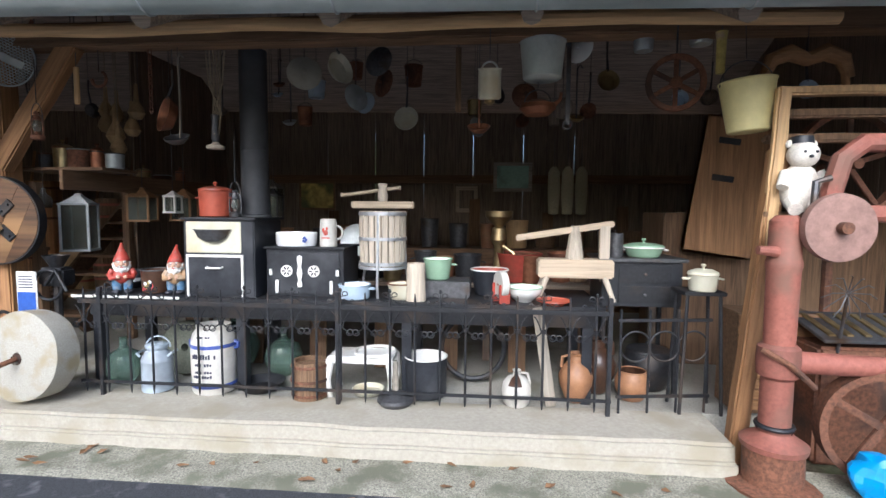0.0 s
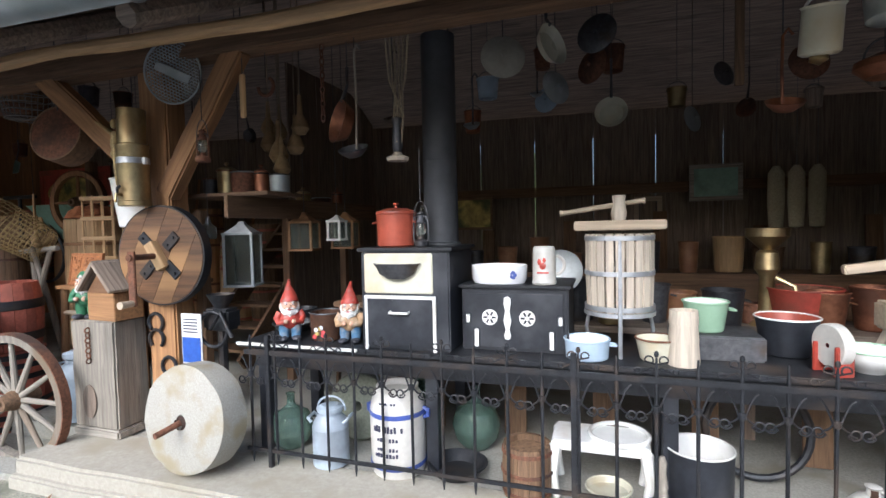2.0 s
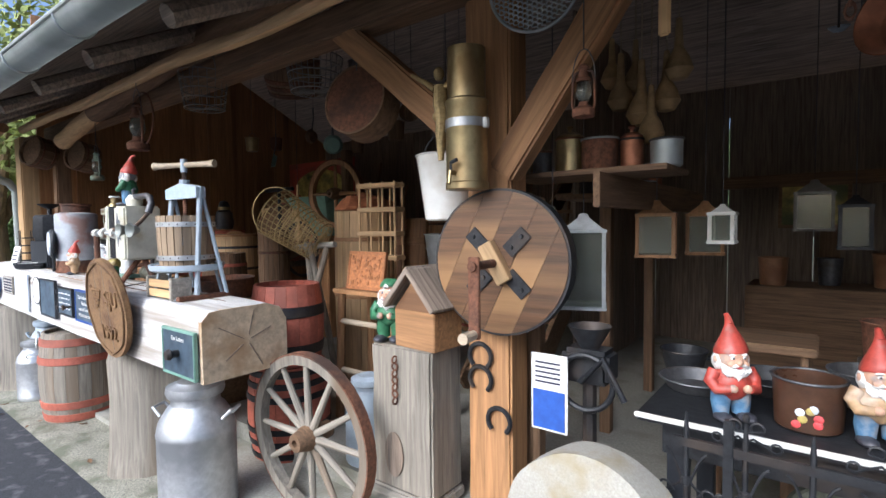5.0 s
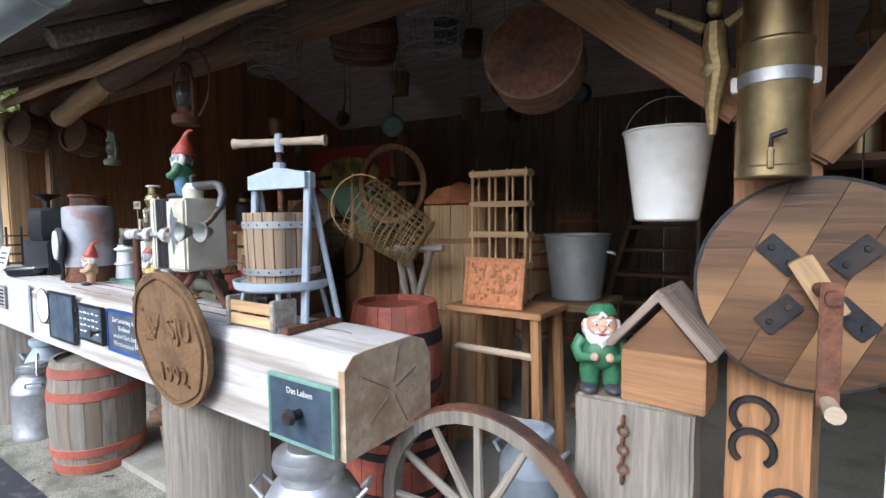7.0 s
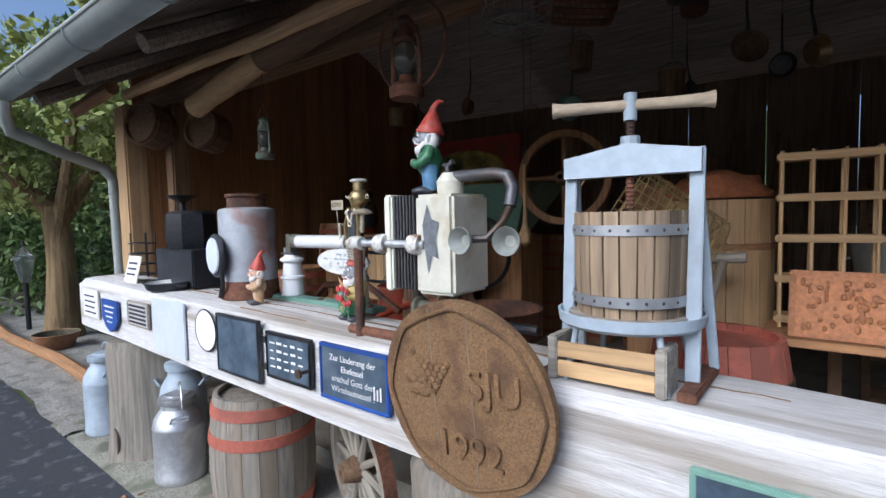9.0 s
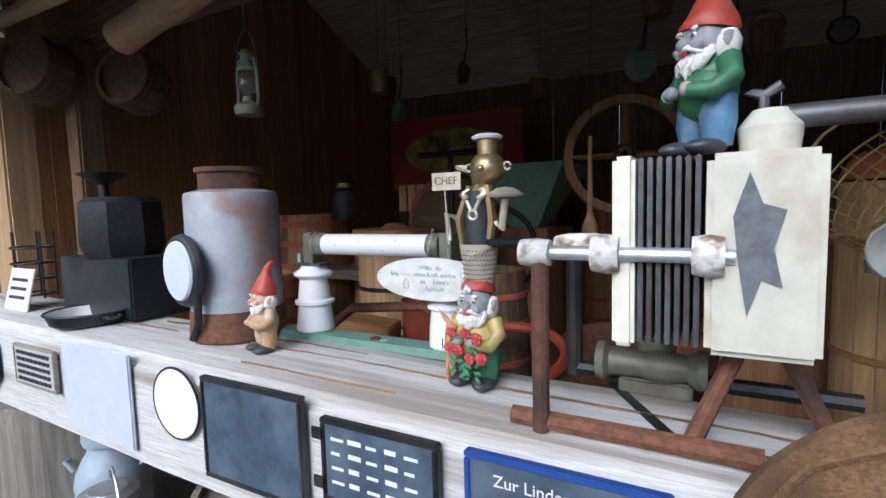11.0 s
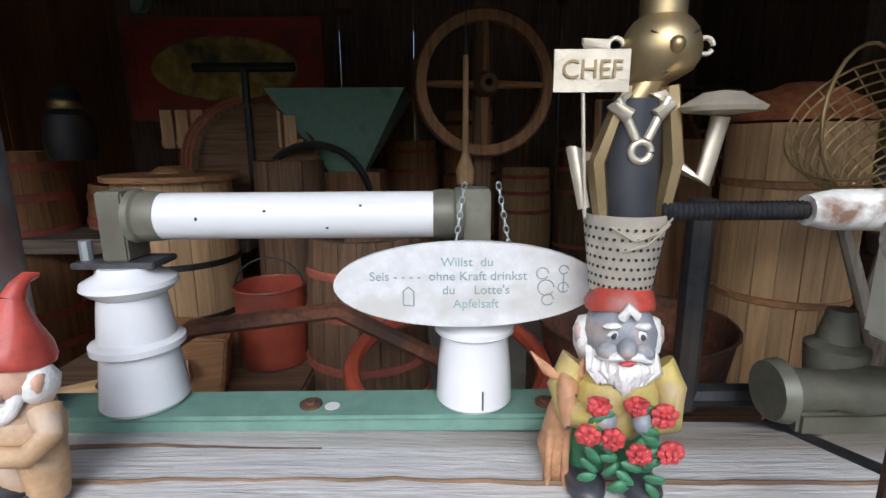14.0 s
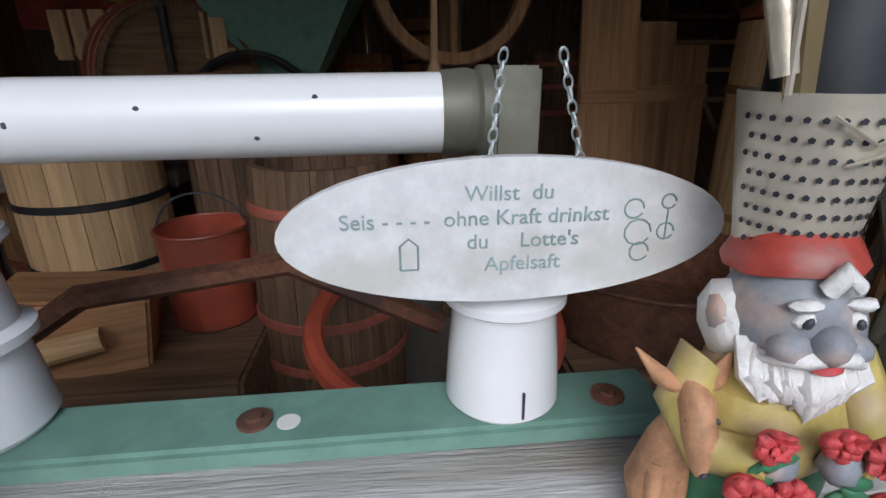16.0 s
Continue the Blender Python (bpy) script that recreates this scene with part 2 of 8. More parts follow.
GREENP = mat("green_steel_paint", (0.2, 0.34, 0.27), 0.4, var=0.12, scale=25, bump=0.04, stain=(0.13, 0.2, 0.15), amount=0.3)
REDE = mat("red_enamel", (0.36, 0.075, 0.04), 0.35, var=0.15, scale=14, bump=0.02, stain=(0.22, 0.06, 0.035), amount=0.35)
REDP = mat("red_paint", (0.34, 0.05, 0.03), 0.55, var=0.2, scale=30, bump=0.06, stain=(0.2, 0.05, 0.03), amount=0.35)
HOOP = mat("faded_red_hoop", (0.42, 0.12, 0.075), 0.7, var=0.2, scale=40, bump=0.12, stain=(0.27, 0.09, 0.06), amount=0.4)
PUMPR = mat("weathered_red_iron", (0.28, 0.1, 0.07), 0.65, 0.1, var=0.2, scale=35, bump=0.12, stain=(0.2, 0.1, 0.07), amount=0.45)
STONE = mat("sandstone", (0.42, 0.4, 0.34), 0.9, var=0.15, scale=120, bump=0.25, stain=(0.36, 0.31, 0.2), amount=0.4, sscale=6)
STONEW = mat("stoneware", (0.52, 0.5, 0.45), 0.35, var=0.08, scale=25, bump=0.03, stain=(0.42, 0.38, 0.3), amount=0.3)
CLAY = mat("terracotta", (0.27, 0.135, 0.065), 0.5, var=0.2, scale=18, bump=0.05, stain=(0.2, 0.09, 0.04), amount=0.35)
BROWNG = mat("brown_glaze", (0.07, 0.035, 0.02), 0.3, var=0.3, scale=14, bump=0.03)
STEELB = mat("blue_grey_paint", (0.37, 0.43, 0.49), 0.45, var=0.1, scale=22, bump=0.04, stain=(0.27, 0.3, 0.33), amount=0.3)
GREYRED = mat("grey_paint_on_iron", (0.38, 0.4, 0.43), 0.55, 0.1, var=0.15, scale=12, bump=0.05, stain=(0.3, 0.19, 0.16), amount=0.4, sscale=5)
WHITEP = mat("white_paint", (0.66, 0.66, 0.65), 0.6, var=0.1, scale=45, bump=0.12, stain=(0.55, 0.54, 0.5), amount=0.4, sscale=14)
CHALKB = mat("chalkboard", (0.05, 0.075, 0.105), 0.7, var=0.35, scale=14, bump=0.02, stain=(0.1, 0.13, 0.16), amount=0.4, sscale=6)
CHALK = mat("chalk", (0.7, 0.7, 0.68), 0.9, var=0.1, bump=0)
INK = mat("faded_green_ink", (0.26, 0.34, 0.33), 0.8, var=0.2, scale=60, bump=0)
DARKINK = mat("dark_ink", (0.04, 0.04, 0.07), 0.7, var=0.2, bump=0)
BLUEFR = mat("blue_frame_paint", (0.03, 0.08, 0.32), 0.5, var=0.15, bump=0.05)
CORK = mat("carved_cork", (0.2, 0.115, 0.05), 0.9, var=0.4, scale=130, bump=0.6, stain=(0.11, 0.06, 0.03), amount=0.35, sscale=8)
WIRE = mat("brass_wire", (0.42, 0.31, 0.14), 0.5, 0.6, var=0.2)
WIREG = mat("grey_wire", (0.2, 0.19, 0.17), 0.6, 0.5, var=0.2)
GOURD = mat("gourd_skin", (0.34, 0.23, 0.11), 0.6, var=0.25, scale=20, bump=0.05)
RELIEF = mat("carved_relief_wood", (0.42, 0.17, 0.06), 0.5, var=0.3, scale=55, bump=0.5)
BLUEBAG = mat("blue_plastic", (0.02, 0.22, 0.5), 0.35, var=0.2, scale=10, bump=0.2)
PAPER = mat("paper", (0.75, 0.74, 0.7), 0.8, var=0.05, bump=0)
ROPE = mat("rope", (0.3, 0.24, 0.16), 0.9, var=0.3, scale=90, bump=0.3)
LEAF = mat("leaf", (0.12, 0.18, 0.045), 0.55, var=0.5, scale=3, bump=0)
# a lighter copy of the leaf colour, with sunlight painted into it
LEAFY = mat("sunlit_leaf", (0.3, 0.34, 0.09), 0.55, var=0.4, scale=3, bump=0)
DEAD = mat("dead_leaf", (0.2, 0.11, 0.05), 0.8, var=0.4, scale=9, bump=0.1)
BARK = mat("bark", (0.19, 0.13, 0.06), 0.9, var=0.5, scale=26, bump=0.6, grain="z")
TILE = mat("roof_tile", (0.17, 0.11, 0.08), 0.85, var=0.35, scale=30, bump=0.3, stain=(0.09, 0.085, 0.06), amount=0.5)
SKIN = mat("statue_flesh_paint", (0.55, 0.33, 0.22), 0.5, var=0.15, scale=50, bump=0.1, stain=(0.3, 0.28, 0.27), amount=0.35, sscale=18)
GREYSK = mat("statue_grey_primer", (0.26, 0.27, 0.29), 0.5, var=0.2, scale=40, bump=0.1, stain=(0.5, 0.36, 0.28), amount=0.35, sscale=20)
BEARD = mat("statue_beard_white", (0.74, 0.72, 0.68), 0.6, var=0.12, scale=60, bump=0.5)
HATR = mat("statue_red", (0.4, 0.06, 0.04), 0.45, var=0.25, scale=30, bump=0.15, stain=(0.3, 0.15, 0.12), amount=0.3, sscale=18)
COATB = mat("statue_blue", (0.1, 0.2, 0.33), 0.45, var=0.25, scale=30, bump=0.1, stain=(0.3, 0.3, 0.3), amount=0.3, sscale=15)
COATY = mat("statue_yellow", (0.45, 0.36, 0.1), 0.5, var=0.25, scale=30, bump=0.15, stain=(0.4, 0.3, 0.18), amount=0.4, sscale=16)
COATO = mat("statue_ochre", (0.42, 0.27, 0.14), 0.55, var=0.25, scale=30, bump=0.2, stain=(0.5, 0.4, 0.3), amount=0.4, sscale=16)
COATG = mat("statue_green", (0.05, 0.16, 0.075), 0.45, var=0.3, scale=30, bump=0.1)
SHOE = mat("statue_shoe", (0.05, 0.05, 0.06), 0.4, var=0.3, scale=30, bump=0.1)
ROSE = mat("statue_rose", (0.5, 0.06, 0.06), 0.5, var=0.3, scale=60, bump=0.3)
FUR = mat("statue_fur", (0.45, 0.24, 0.12), 0.6, var=0.3, scale=50, bump=0.2)
PLUSH = mat("plush_white", (0.7, 0.66, 0.58), 0.95, var=0.15, scale=90, bump=0.4)
PERF = mat("perforated_cream_metal", (0.55, 0.5, 0.4), 0.4, 0.4, var=0.2, scale=20, bump=0.05)
GLASS = mat("old_lamp_glass", (0.5, 0.52, 0.45), 0.12, var=0.1, scale=8, bump=0, trans=0.92)
OLIVE = mat("olive_grey_metal", (0.2, 0.2, 0.15), 0.5, 0.3, var=0.2, scale=30, bump=0.08, stain=(0.13, 0.12, 0.09), amount=0.4)
GREENGL = mat("green_bottle_glass", (0.2, 0.3, 0.24), 0.08, var=0.1, scale=8, bump=0, trans=0.6)
SLATE = mat("bluish_sheet", (0.6, 0.64, 0.7), 0.5, var=0.06, scale=10, bump=0.02)
FLAKED = mat("flaking_white_paint", (0.62, 0.61, 0.56), 0.6, var=0.2, scale=40, bump=0.3, stain=(0.2, 0.12, 0.075), amount=0.45, sscale=28)
PAINTING = mat("painted_panel", (0.46, 0.36, 0.09), 0.6, var=0.5, scale=9, bump=0.1, stain=(0.09, 0.11, 0.04), amount=0.4)

# ---- ground, kerb, floor ----
b = B()
box(b, -60, 40, -40, 60, -0.3, -0.012)
setting("ground", "dark forest soil and grass around the yard", b, EARTH)
b = B()
box(b, -9.6, 20, -8, 2.47, -0.2, 0.0)
box(b, -30, -9.6, -8, 2.5, -0.2, -0.002)
setting("road", "dark grey asphalt yard speckled with pale grit", b, ASPHALT)
b = B()
bmesh.ops.create_grid(b, x_segments=160, y_segments=8, size=0.5, matrix=Matrix.Translation((-3.9, 2.68, 0.006)) @ Matrix.Diagonal((12.2, 0.46, 1, 1)))
for v in b.verts:
    v.co.z += 0.012 * noise.noise(v.co * 6) + 0.02 * (v.co.y - 2.45) / 0.4
    if v.co.y < 2.46:
        v.co.y += 0.03 * noise.noise(v.co * 5)
        v.co.z = -0.01
setting("pavement", "rough mossy concrete strip along the shed", b, MOSSY)
b = B()
bmesh.ops.create_grid(b, x_segments=90, y_segments=60, size=0.5, matrix=Matrix.Translation((-19.6, 3.2, 0.03)) @ Matrix.Diagonal((20, 1.4, 1, 1)))
for v in b.verts:
    v.co.z += 0.03 * noise.noise(v.co * 7) - 0.01
    v.co.y += 0.1 * noise.noise(v.co * 2.5) + (0.13 * (v.co.x + 11.5) if v.co.x < -11.5 and v.co.y < 3.5 else 0)
setting("gravel_path", "pale grey gravel path edged with a log", b, GRAVEL)
b = B()
box(b, -4.3, 1.42, 2.84, 3.3, -0.1, 0.2, 0.02)
box(b, -4.3, 1.42, 2.80, 2.86, -0.1, 0.105, 0.015)
es = [e for e in b.edges if e.calc_length() > 2]
bmesh.ops.subdivide_edges(b, edges=es, cuts=80)
for v in b.verts:
    if v.co.z > 0.05:
        v.co += noise.noise_vector(v.co * 3) * 0.008
setting("kerb", "cracked pale concrete kerb under the shed front", b, KERB)
b = B()
box(b, -10.2, 3.4, 3.3, 7.9, -0.1, 0.19)
box(b, -10.2, -4.3, 2.86, 3.3, -0.1, 0.07)
setting("floor", "bare grey concrete shed floor", b, CONCRETE)

# ---- shed: walls of upright boards with gaps, posts, roof ----
def board_wall(name, label, p, q, z0, z1, m, gap_every=5, w=0.19):
    """Upright boards from p to q in plan; some stand apart and let slits of daylight in."""
    p, q = Vector(p), Vector(q)
    d = q - p
    n = int(d.length / w)
    u = d / n
    ang = math.atan2(d.y, d.x)
    root = setting(name, label, bx(0, d.length, -0.02, 0.0, z0, z0 + 0.06, 0), m)
    root.matrix_basis = pose(p.x, p.y, 0, 0, 0, math.degrees(ang))
    bd = None
    for i in range(n):
        g = 0.006 if (i % gap_every == 2) else -0.001
        if bd is None:
            bd = part("board", bx(0, u.length - 0.001, 0, 0.025, z0, z1, 0), m, root)
        else:
            o = same(bd, i * u.length, 0.004 * (i % 2), 0, 0, 0, 0)
            o.scale = ((u.length - g) / u.length, 1, 1)
    return root


board_wall("wall_back", "dark board wall with slits of daylight between boards", (3.4, 7.8), (-10.2, 7.8), 0.15, 3.2, DARKZ, 4)
board_wall("wall_left", "brown upright board wall at the shed's end", (-10.2, 7.8), (-10.2, 3.3), 0.15, 4.2, OAKZ, 9)
board_wall("wall_right", "dark upright board wall", (3.4, 2.9), (3.4, 7.8), 0.0, 4.2, DARKZ, 30)
board_wall("wall_mid", "dark board partition behind the stair", (-4.2, 7.7), (-4.2, 5.6), 0.15, 3.4, DARKZ, 50)

EZ = lambda x: 2.395 - 0.0148 * x          # the eave rises a little along the row
b = B()
vs = []
for x in (3.8, -10.6):
    for y, dz in ((2.36, 0.08), (5.4, 1.72), (8.3, 0.35)):
        vs.append(b.verts.new((x, y, EZ(x) + dz)))
for i in (0, 1):
    b.faces.new((vs[i], vs[i + 1], vs[i + 4], vs[i + 3]))
geo = bmesh.ops.solidify(b, geom=b.faces[:], thickness=0.04)
setting("ceiling", "dark boarded underside of the roof", b, DARKW)
b = B()
vs2 = []
for k in range(7):
    y0, z0 = 2.3 + k * 0.3, 0.11 + k * 0.162
    for i in range(90):
        x = 3.7 - i * 0.16
        zz = EZ(x) + z0
        j = random.uniform(-0.008, 0.008)
        q = [b.verts.new(c) for c in ((x, y0, zz + 0.03 + j), (x - 0.155, y0, zz + 0.035 + j), (x - 0.155, y0 + 0.36, zz + 0.215), (x, y0 + 0.36, zz + 0.21))]
        q2 = [b.verts.new((v.co.x, v.co.y, v.co.z - 0.018)) for v in q]
        b.faces.new(q)
        for s in range(4):
            b.faces.new((q[s], q[(s + 1) % 4], q2[(s + 1) % 4], q2[s]))
tagged(part("roof_tiles", b, TILE), "weathered brown flat roof tiles", kind="stuff")

b = B()
for i in range(14):
    x = 3.2 - i * 1.0
    tub(b, [(x, 2.5, EZ(x) + 0.06), (x, 5.38, EZ(x) + 1.6)], 0.055, 8)
setting("rafter", "round dark rafters under the roof", b, DARKW)
# the half-round gutter with its brackets, seams and downpipe
gut = setting("gutter", "pale grey zinc half-round gutter along the eave", B(), GUTTER)
bm = B()
ends = []
for x in [3.6 - 0.55 * i for i in range(25)] + [-9.75]:
    ends.append([bm.verts.new((x, 2.27 + 0.085 * math.cos(a), EZ(x) + 0.075 + 0.085 * math.sin(a))) for a in [radians(180 + 180 * k / 12) for k in range(13)]])
for r0, r1 in zip(ends, ends[1:]):
    for k in range(12):
        bm.faces.new((r0[k], r0[k + 1], r1[k + 1], r1[k]))
bm.faces.new(ends[-1])
bmesh.ops.solidify(bm, geom=bm.faces[:], thickness=0.004)
gut.data = part("trough", bm, GUTTER, gut).data
bpy.data.objects.remove(gut.children[0])
part("bead", tub(B(), [(3.6, 2.185, EZ(3.6) + 0.078), (-9.75, 2.185, EZ(-9.75) + 0.078)], 0.011, 8), GUTTER, gut)
hook = None
for i in range(15):
    x = 2.9 - 0.9 * i
    if hook is None:
        hook = part("bracket", tub(B(), arc(0.089, 180, 365, 12, (0, 0, 0), "yz"), 0.006, 6), ZINC, gut)
        hook.matrix_basis = pose(x, 2.27, EZ(x) + 0.075)
    else:
        same(hook, x, 2.27, EZ(x) + 0.075)
gz = EZ(-9.6)
part("downpipe", tub(B(), [(-9.62, 2.27, gz), (-9.66, 2.27, gz - 0.1), (-9.75, 2.32, gz - 0.2), (-9.85, 2.7, gz - 0.34), (-9.9, 2.95, gz - 0.42), (-9.92, 3.02, gz - 0.52), (-9.92, 3.04, 0.0)], 0.045, 12), GUTTER, gut)


def log(name, label, p, q, r, m, bend=0.02, seg=10, ends=None):
    p, q = Vector(p), Vector(q)
    n = max(4, int((q - p).length / 0.18))
    b = tub(B(), [p.lerp(q, i / n) + noise.noise_vector(p.lerp(q, i / n) * 1.1) * bend for i in range(n + 1)], [r * (1 + 0.12 * noise.noise(p.lerp(q, i / n) * 4)) for i in range(n + 1)], seg)
    rough_up(b, 0.004, 14)
    return setting(name, label, b, m)


log("purlin_front", "debarked pale pole along the eave", (1.9, 3.0, 2.585), (-9.5, 3.0, 2.68), 0.04, PINEX, 0.03)
b = B()
box(b, -9.9, 3.3, 3.3, 3.46, 2.62, 2.78, 0.01)
setting("beam_front", "squared brown timber plate over the posts", b, OLDX)
# post with its braces


def timber(name, label, p, q, w, d, m, up=(0, 1, 0)):
    p, q = Vector(p), Vector(q)
    z = (q - p).normalized()
    y = (Vector(up) - z * z.dot(Vector(up))).normalized()
    x = y.cross(z)
    mm = Matrix((x, y, z)).transposed().to_4x4()
    mm.translation = p
    L = (q - p).length
    b = B()
    box(b, -w / 2, w / 2, -d / 2, d / 2, 0, L, 0.012)
    es = [e for e in b.edges if e.calc_length() > L * 0.6]
    bmesh.ops.subdivide_edges(b, edges=es, cuts=max(3, int(L * 7)))
    rough_up(b, 0.006, 7)
    o = setting(name, label, b, m)
    o.matrix_basis = mm
    return o


timber("post_1", "squared orange-brown oak post of the shed", (-3.68, 3.48, 0.1), (-3.68, 3.48, 2.62), 0.24, 0.16, OAKZ)
timber("brace_1", "diagonal oak brace beside the post", (-3.76, 3.38, 1.96), (-4.62, 3.36, 2.68), 0.14, 0.1, OAKZ)
timber("brace_2", "diagonal oak brace beside the post", (-3.6, 3.42, 1.8), (-2.93, 3.36, 2.66), 0.14, 0.1, OAKZ)
timber("post_2", "squared oak post at the shed's end", (-9.6, 3.06, 0.0), (-9.6, 3.06, 2.6), 0.22, 0.16, PINEZ)
timber("post_3", "weathered plank post beside the pump", (1.47, 3.0, 0.02), (1.63, 3.0, 1.86), 0.1, 0.09, OAKZ)
timber("post_4", "pale plank fixed to the post", (1.585, 2.97, 1.3), (1.625, 2.97, 2.2), 0.075, 0.05, PINEZ)
timber("post_5", "thick dark timber at the shed's end", (-9.3, 3.3, 0.0), (-9.3, 3.3, 2.6), 0.14, 0.14, OLDZ)
for k, (z, y) in enumerate(((2.18, 3.02), (2.06, 3.05), (1.93, 3.1))):
    timber("rail_%d" % (k + 1), "rough horizontal plank of the frame", (1.6, y, z), (3.3, y, z + 0.02), 0.05, 0.08, OLDX if k else PINEX)
log("pole_hanging", "yellow debarked log hung under the eave by wire", (-8.55, 3.12, 2.46), (-7.7, 3.14, 2.63), 0.075, PINEX, 0.01, 14)
log("purlin_inner", "ribbed dark log under the roof", (-7.72, 3.14, 2.63), (-4.6, 3.2, 2.95), 0.085, OLDX, 0.01, 14)
b = B()
box(b, -3.3, 3.3, 7.3, 7.42, 1.9, 2.02, 0.01)
setting("rail_back", "dark red-brown rail along the back wall", b, OLDX)
# ---- kinds of things ----
def pot(name, label, cat, x, y, z, r, h, m, inner=None, rim=None, ears=0, lid=None, foot=0.85, group="", rz=0, rx=0, ry=0, bail=False, bulge=0.0):
    """An open vessel with wall thickness, rim, ears and perhaps a lid or a bail."""
    t = thing(name, label, cat, x, y, z, rz, group, rx, ry)
    rb = r * foot
    prof = [(0, 0), (rb * 0.9, 0), (rb, 0.008)]
    for i in range(1, 7):
        f = i / 6
        prof.append((rb + (r - rb) * f + bulge * math.sin(math.pi * f), 0.008 + (h - 0.008) * f))
    part("body", rv(prof), m, t)
    ip = [(p[0] - 0.003 if p[0] > 0 else 0, max(p[1], 0.006)) for p in prof[2:]]
    part("lining", rv([(0, 0.006)] + ip), inner or m, t)
    part("rim", ring(r + 0.001, 0.005, 28, Matrix.Translation((0, 0, h))), rim or m, t)
    for i in range(ears):
        s = -1 if i else 1
        part("handle", tub(B(), [(s * r * 0.97, -0.025, h * 0.75), (s * (r + 0.028), -0.022, h * 0.72), (s * (r + 0.034), 0, h * 0.7), (s * (r + 0.028), 0.022, h * 0.72), (s * r * 0.97, 0.025, h * 0.75)], 0.006, 6), rim or m, t)
    if lid:
        l = part("lid", rv([(r * 1.02, h + 0.004), (r, h + 0.014), (r * 0.6, h + 0.03), (0, h + 0.036)]), lid, t)
        part("knob", rv([(0.008, h + 0.034), (0.008, h + 0.045), (0.018, h + 0.055), (0.014, h + 0.064), (0, h + 0.066)], 12), lid, l)
    if bail:
        part("bail", tub(B(), [(r * 1.02 * math.cos(radians(a)), 0, h - 0.02 + r * 0.95 * math.sin(radians(a))) for a in range(0, 181, 15)], 0.0035, 6), GREYI, t)
        if z > 1.5:
            top = EZ(x) + 0.09 + 0.54 * (y - 2.36) if y < 5.4 else EZ(x) + 1.73 - 0.472 * (y - 5.4)
            part("cord", tub(B(), [(0, 0, h + r * 0.9), (0, 0, top - z)], 0.003, 5), GREYI, t)
    return t


def milk_can(x, y, z, r, h, label, rz=0, m=None, bail=True):
    m = m or ALU
    t = thing("milk_can", label, "milk can", x, y, z, rz, "milk cans")
    part("body", rv([(0, 0), (r * 0.97, 0), (r, 0.01), (r, 0.04), (r * 0.985, 0.045), (r * 0.985, h * 0.62), (r * 1.0, h * 0.63), (r * 0.985, h * 0.65), (r * 0.93, h * 0.72), (r * 0.75, h * 0.8), (r * 0.62, h * 0.84), (r * 0.6, h * 0.9), (r * 0.66, h * 0.92)], 32), m, t)
    l = part("lid", rv([(r * 0.7, h * 0.9), (r * 0.74, h * 0.93), (r * 0.72, h * 0.97), (r * 0.5, h * 0.985), (r * 0.45, h), (0, h)], 28), m, t)
    for s in (-1, 1):
        part("handle", tub(B(), [(s * r * 0.9, 0.05, h * 0.74), (s * r * 1.12, 0.045, h * 0.8), (s * r * 1.12, -0.045, h * 0.8), (s * r * 0.9, -0.05, h * 0.74)], 0.009, 8), m, t)
    if bail:
        part("bail", tub(B(), [(r * 0.8 * math.cos(radians(a)), 0.02, h * 0.9 + h * 0.22 * math.sin(radians(a))) for a in range(-5, 186, 14)], 0.006, 6), m, t)
    return t


def staves(t, prof, n, m, gap=0.003, thick=0.022):
    """Upright staves round an axis, each a part of its own."""
    first = None
    w = 360.0 / n
    for i in range(n):
        if first is None:
            b = B()
            g = math.degrees(gap / max(p[0] for p in prof)) / 2
            rev(b, prof + [(p[0] - thick, p[1]) for p in reversed(prof)] + [prof[0]], 2, None, 0, g, w - g)
            bmesh.ops.remove_doubles(b, verts=b.verts, dist=1e-6)
            bmesh.ops.holes_fill(b, edges=[e for e in b.edges if e.is_boundary])
            first = part("stave", b, m, t)
        else:
            same(first, 0, 0, 0, 0, 0, w * i)


def barrel(x, y, z, r, h, label, m=None, hm=None, bulge=0.12, hoops=(0.06, 0.2, 0.34, 0.68, 0.82, 0.94), hw=0.035, n=20, head=True, rx=0, ry=0, rz=0, name="barrel", lean=0):
    m, hm = m or GREYZ, hm or HOOP
    t = thing(name, label, name.replace("_", " "), x, y, z, rz, "barrels", rx, ry)
    R = lambda f: r * (1 - bulge + bulge * math.sin(math.pi * f)) * (1 + lean * (f - 0.5))
    staves(t, [(R(i / 8), h * i / 8) for i in range(9)], n, m)
    for f in hoops:
        rr = [R(f - hw / h / 2) + 0.002, R(f + hw / h / 2) + 0.002]
        part("hoop", rv([(rr[0], f * h - hw / 2), (rr[0] + 0.005, f * h - hw / 2 + 0.003), (rr[1] + 0.005, f * h + hw / 2 - 0.003), (rr[1], f * h + hw / 2)], 32), hm, t)
    part("bottom", rv([(0, 0.02), (R(0) - 0.01, 0.02), (R(0) - 0.01, 0.035), (0, 0.035)]), m, t)
    if head:
        part("head", rv([(0, h - 0.03), (R(1) - 0.012, h - 0.03), (R(1) - 0.012, h - 0.045), (0, h - 0.045)]), m, t)
    return t


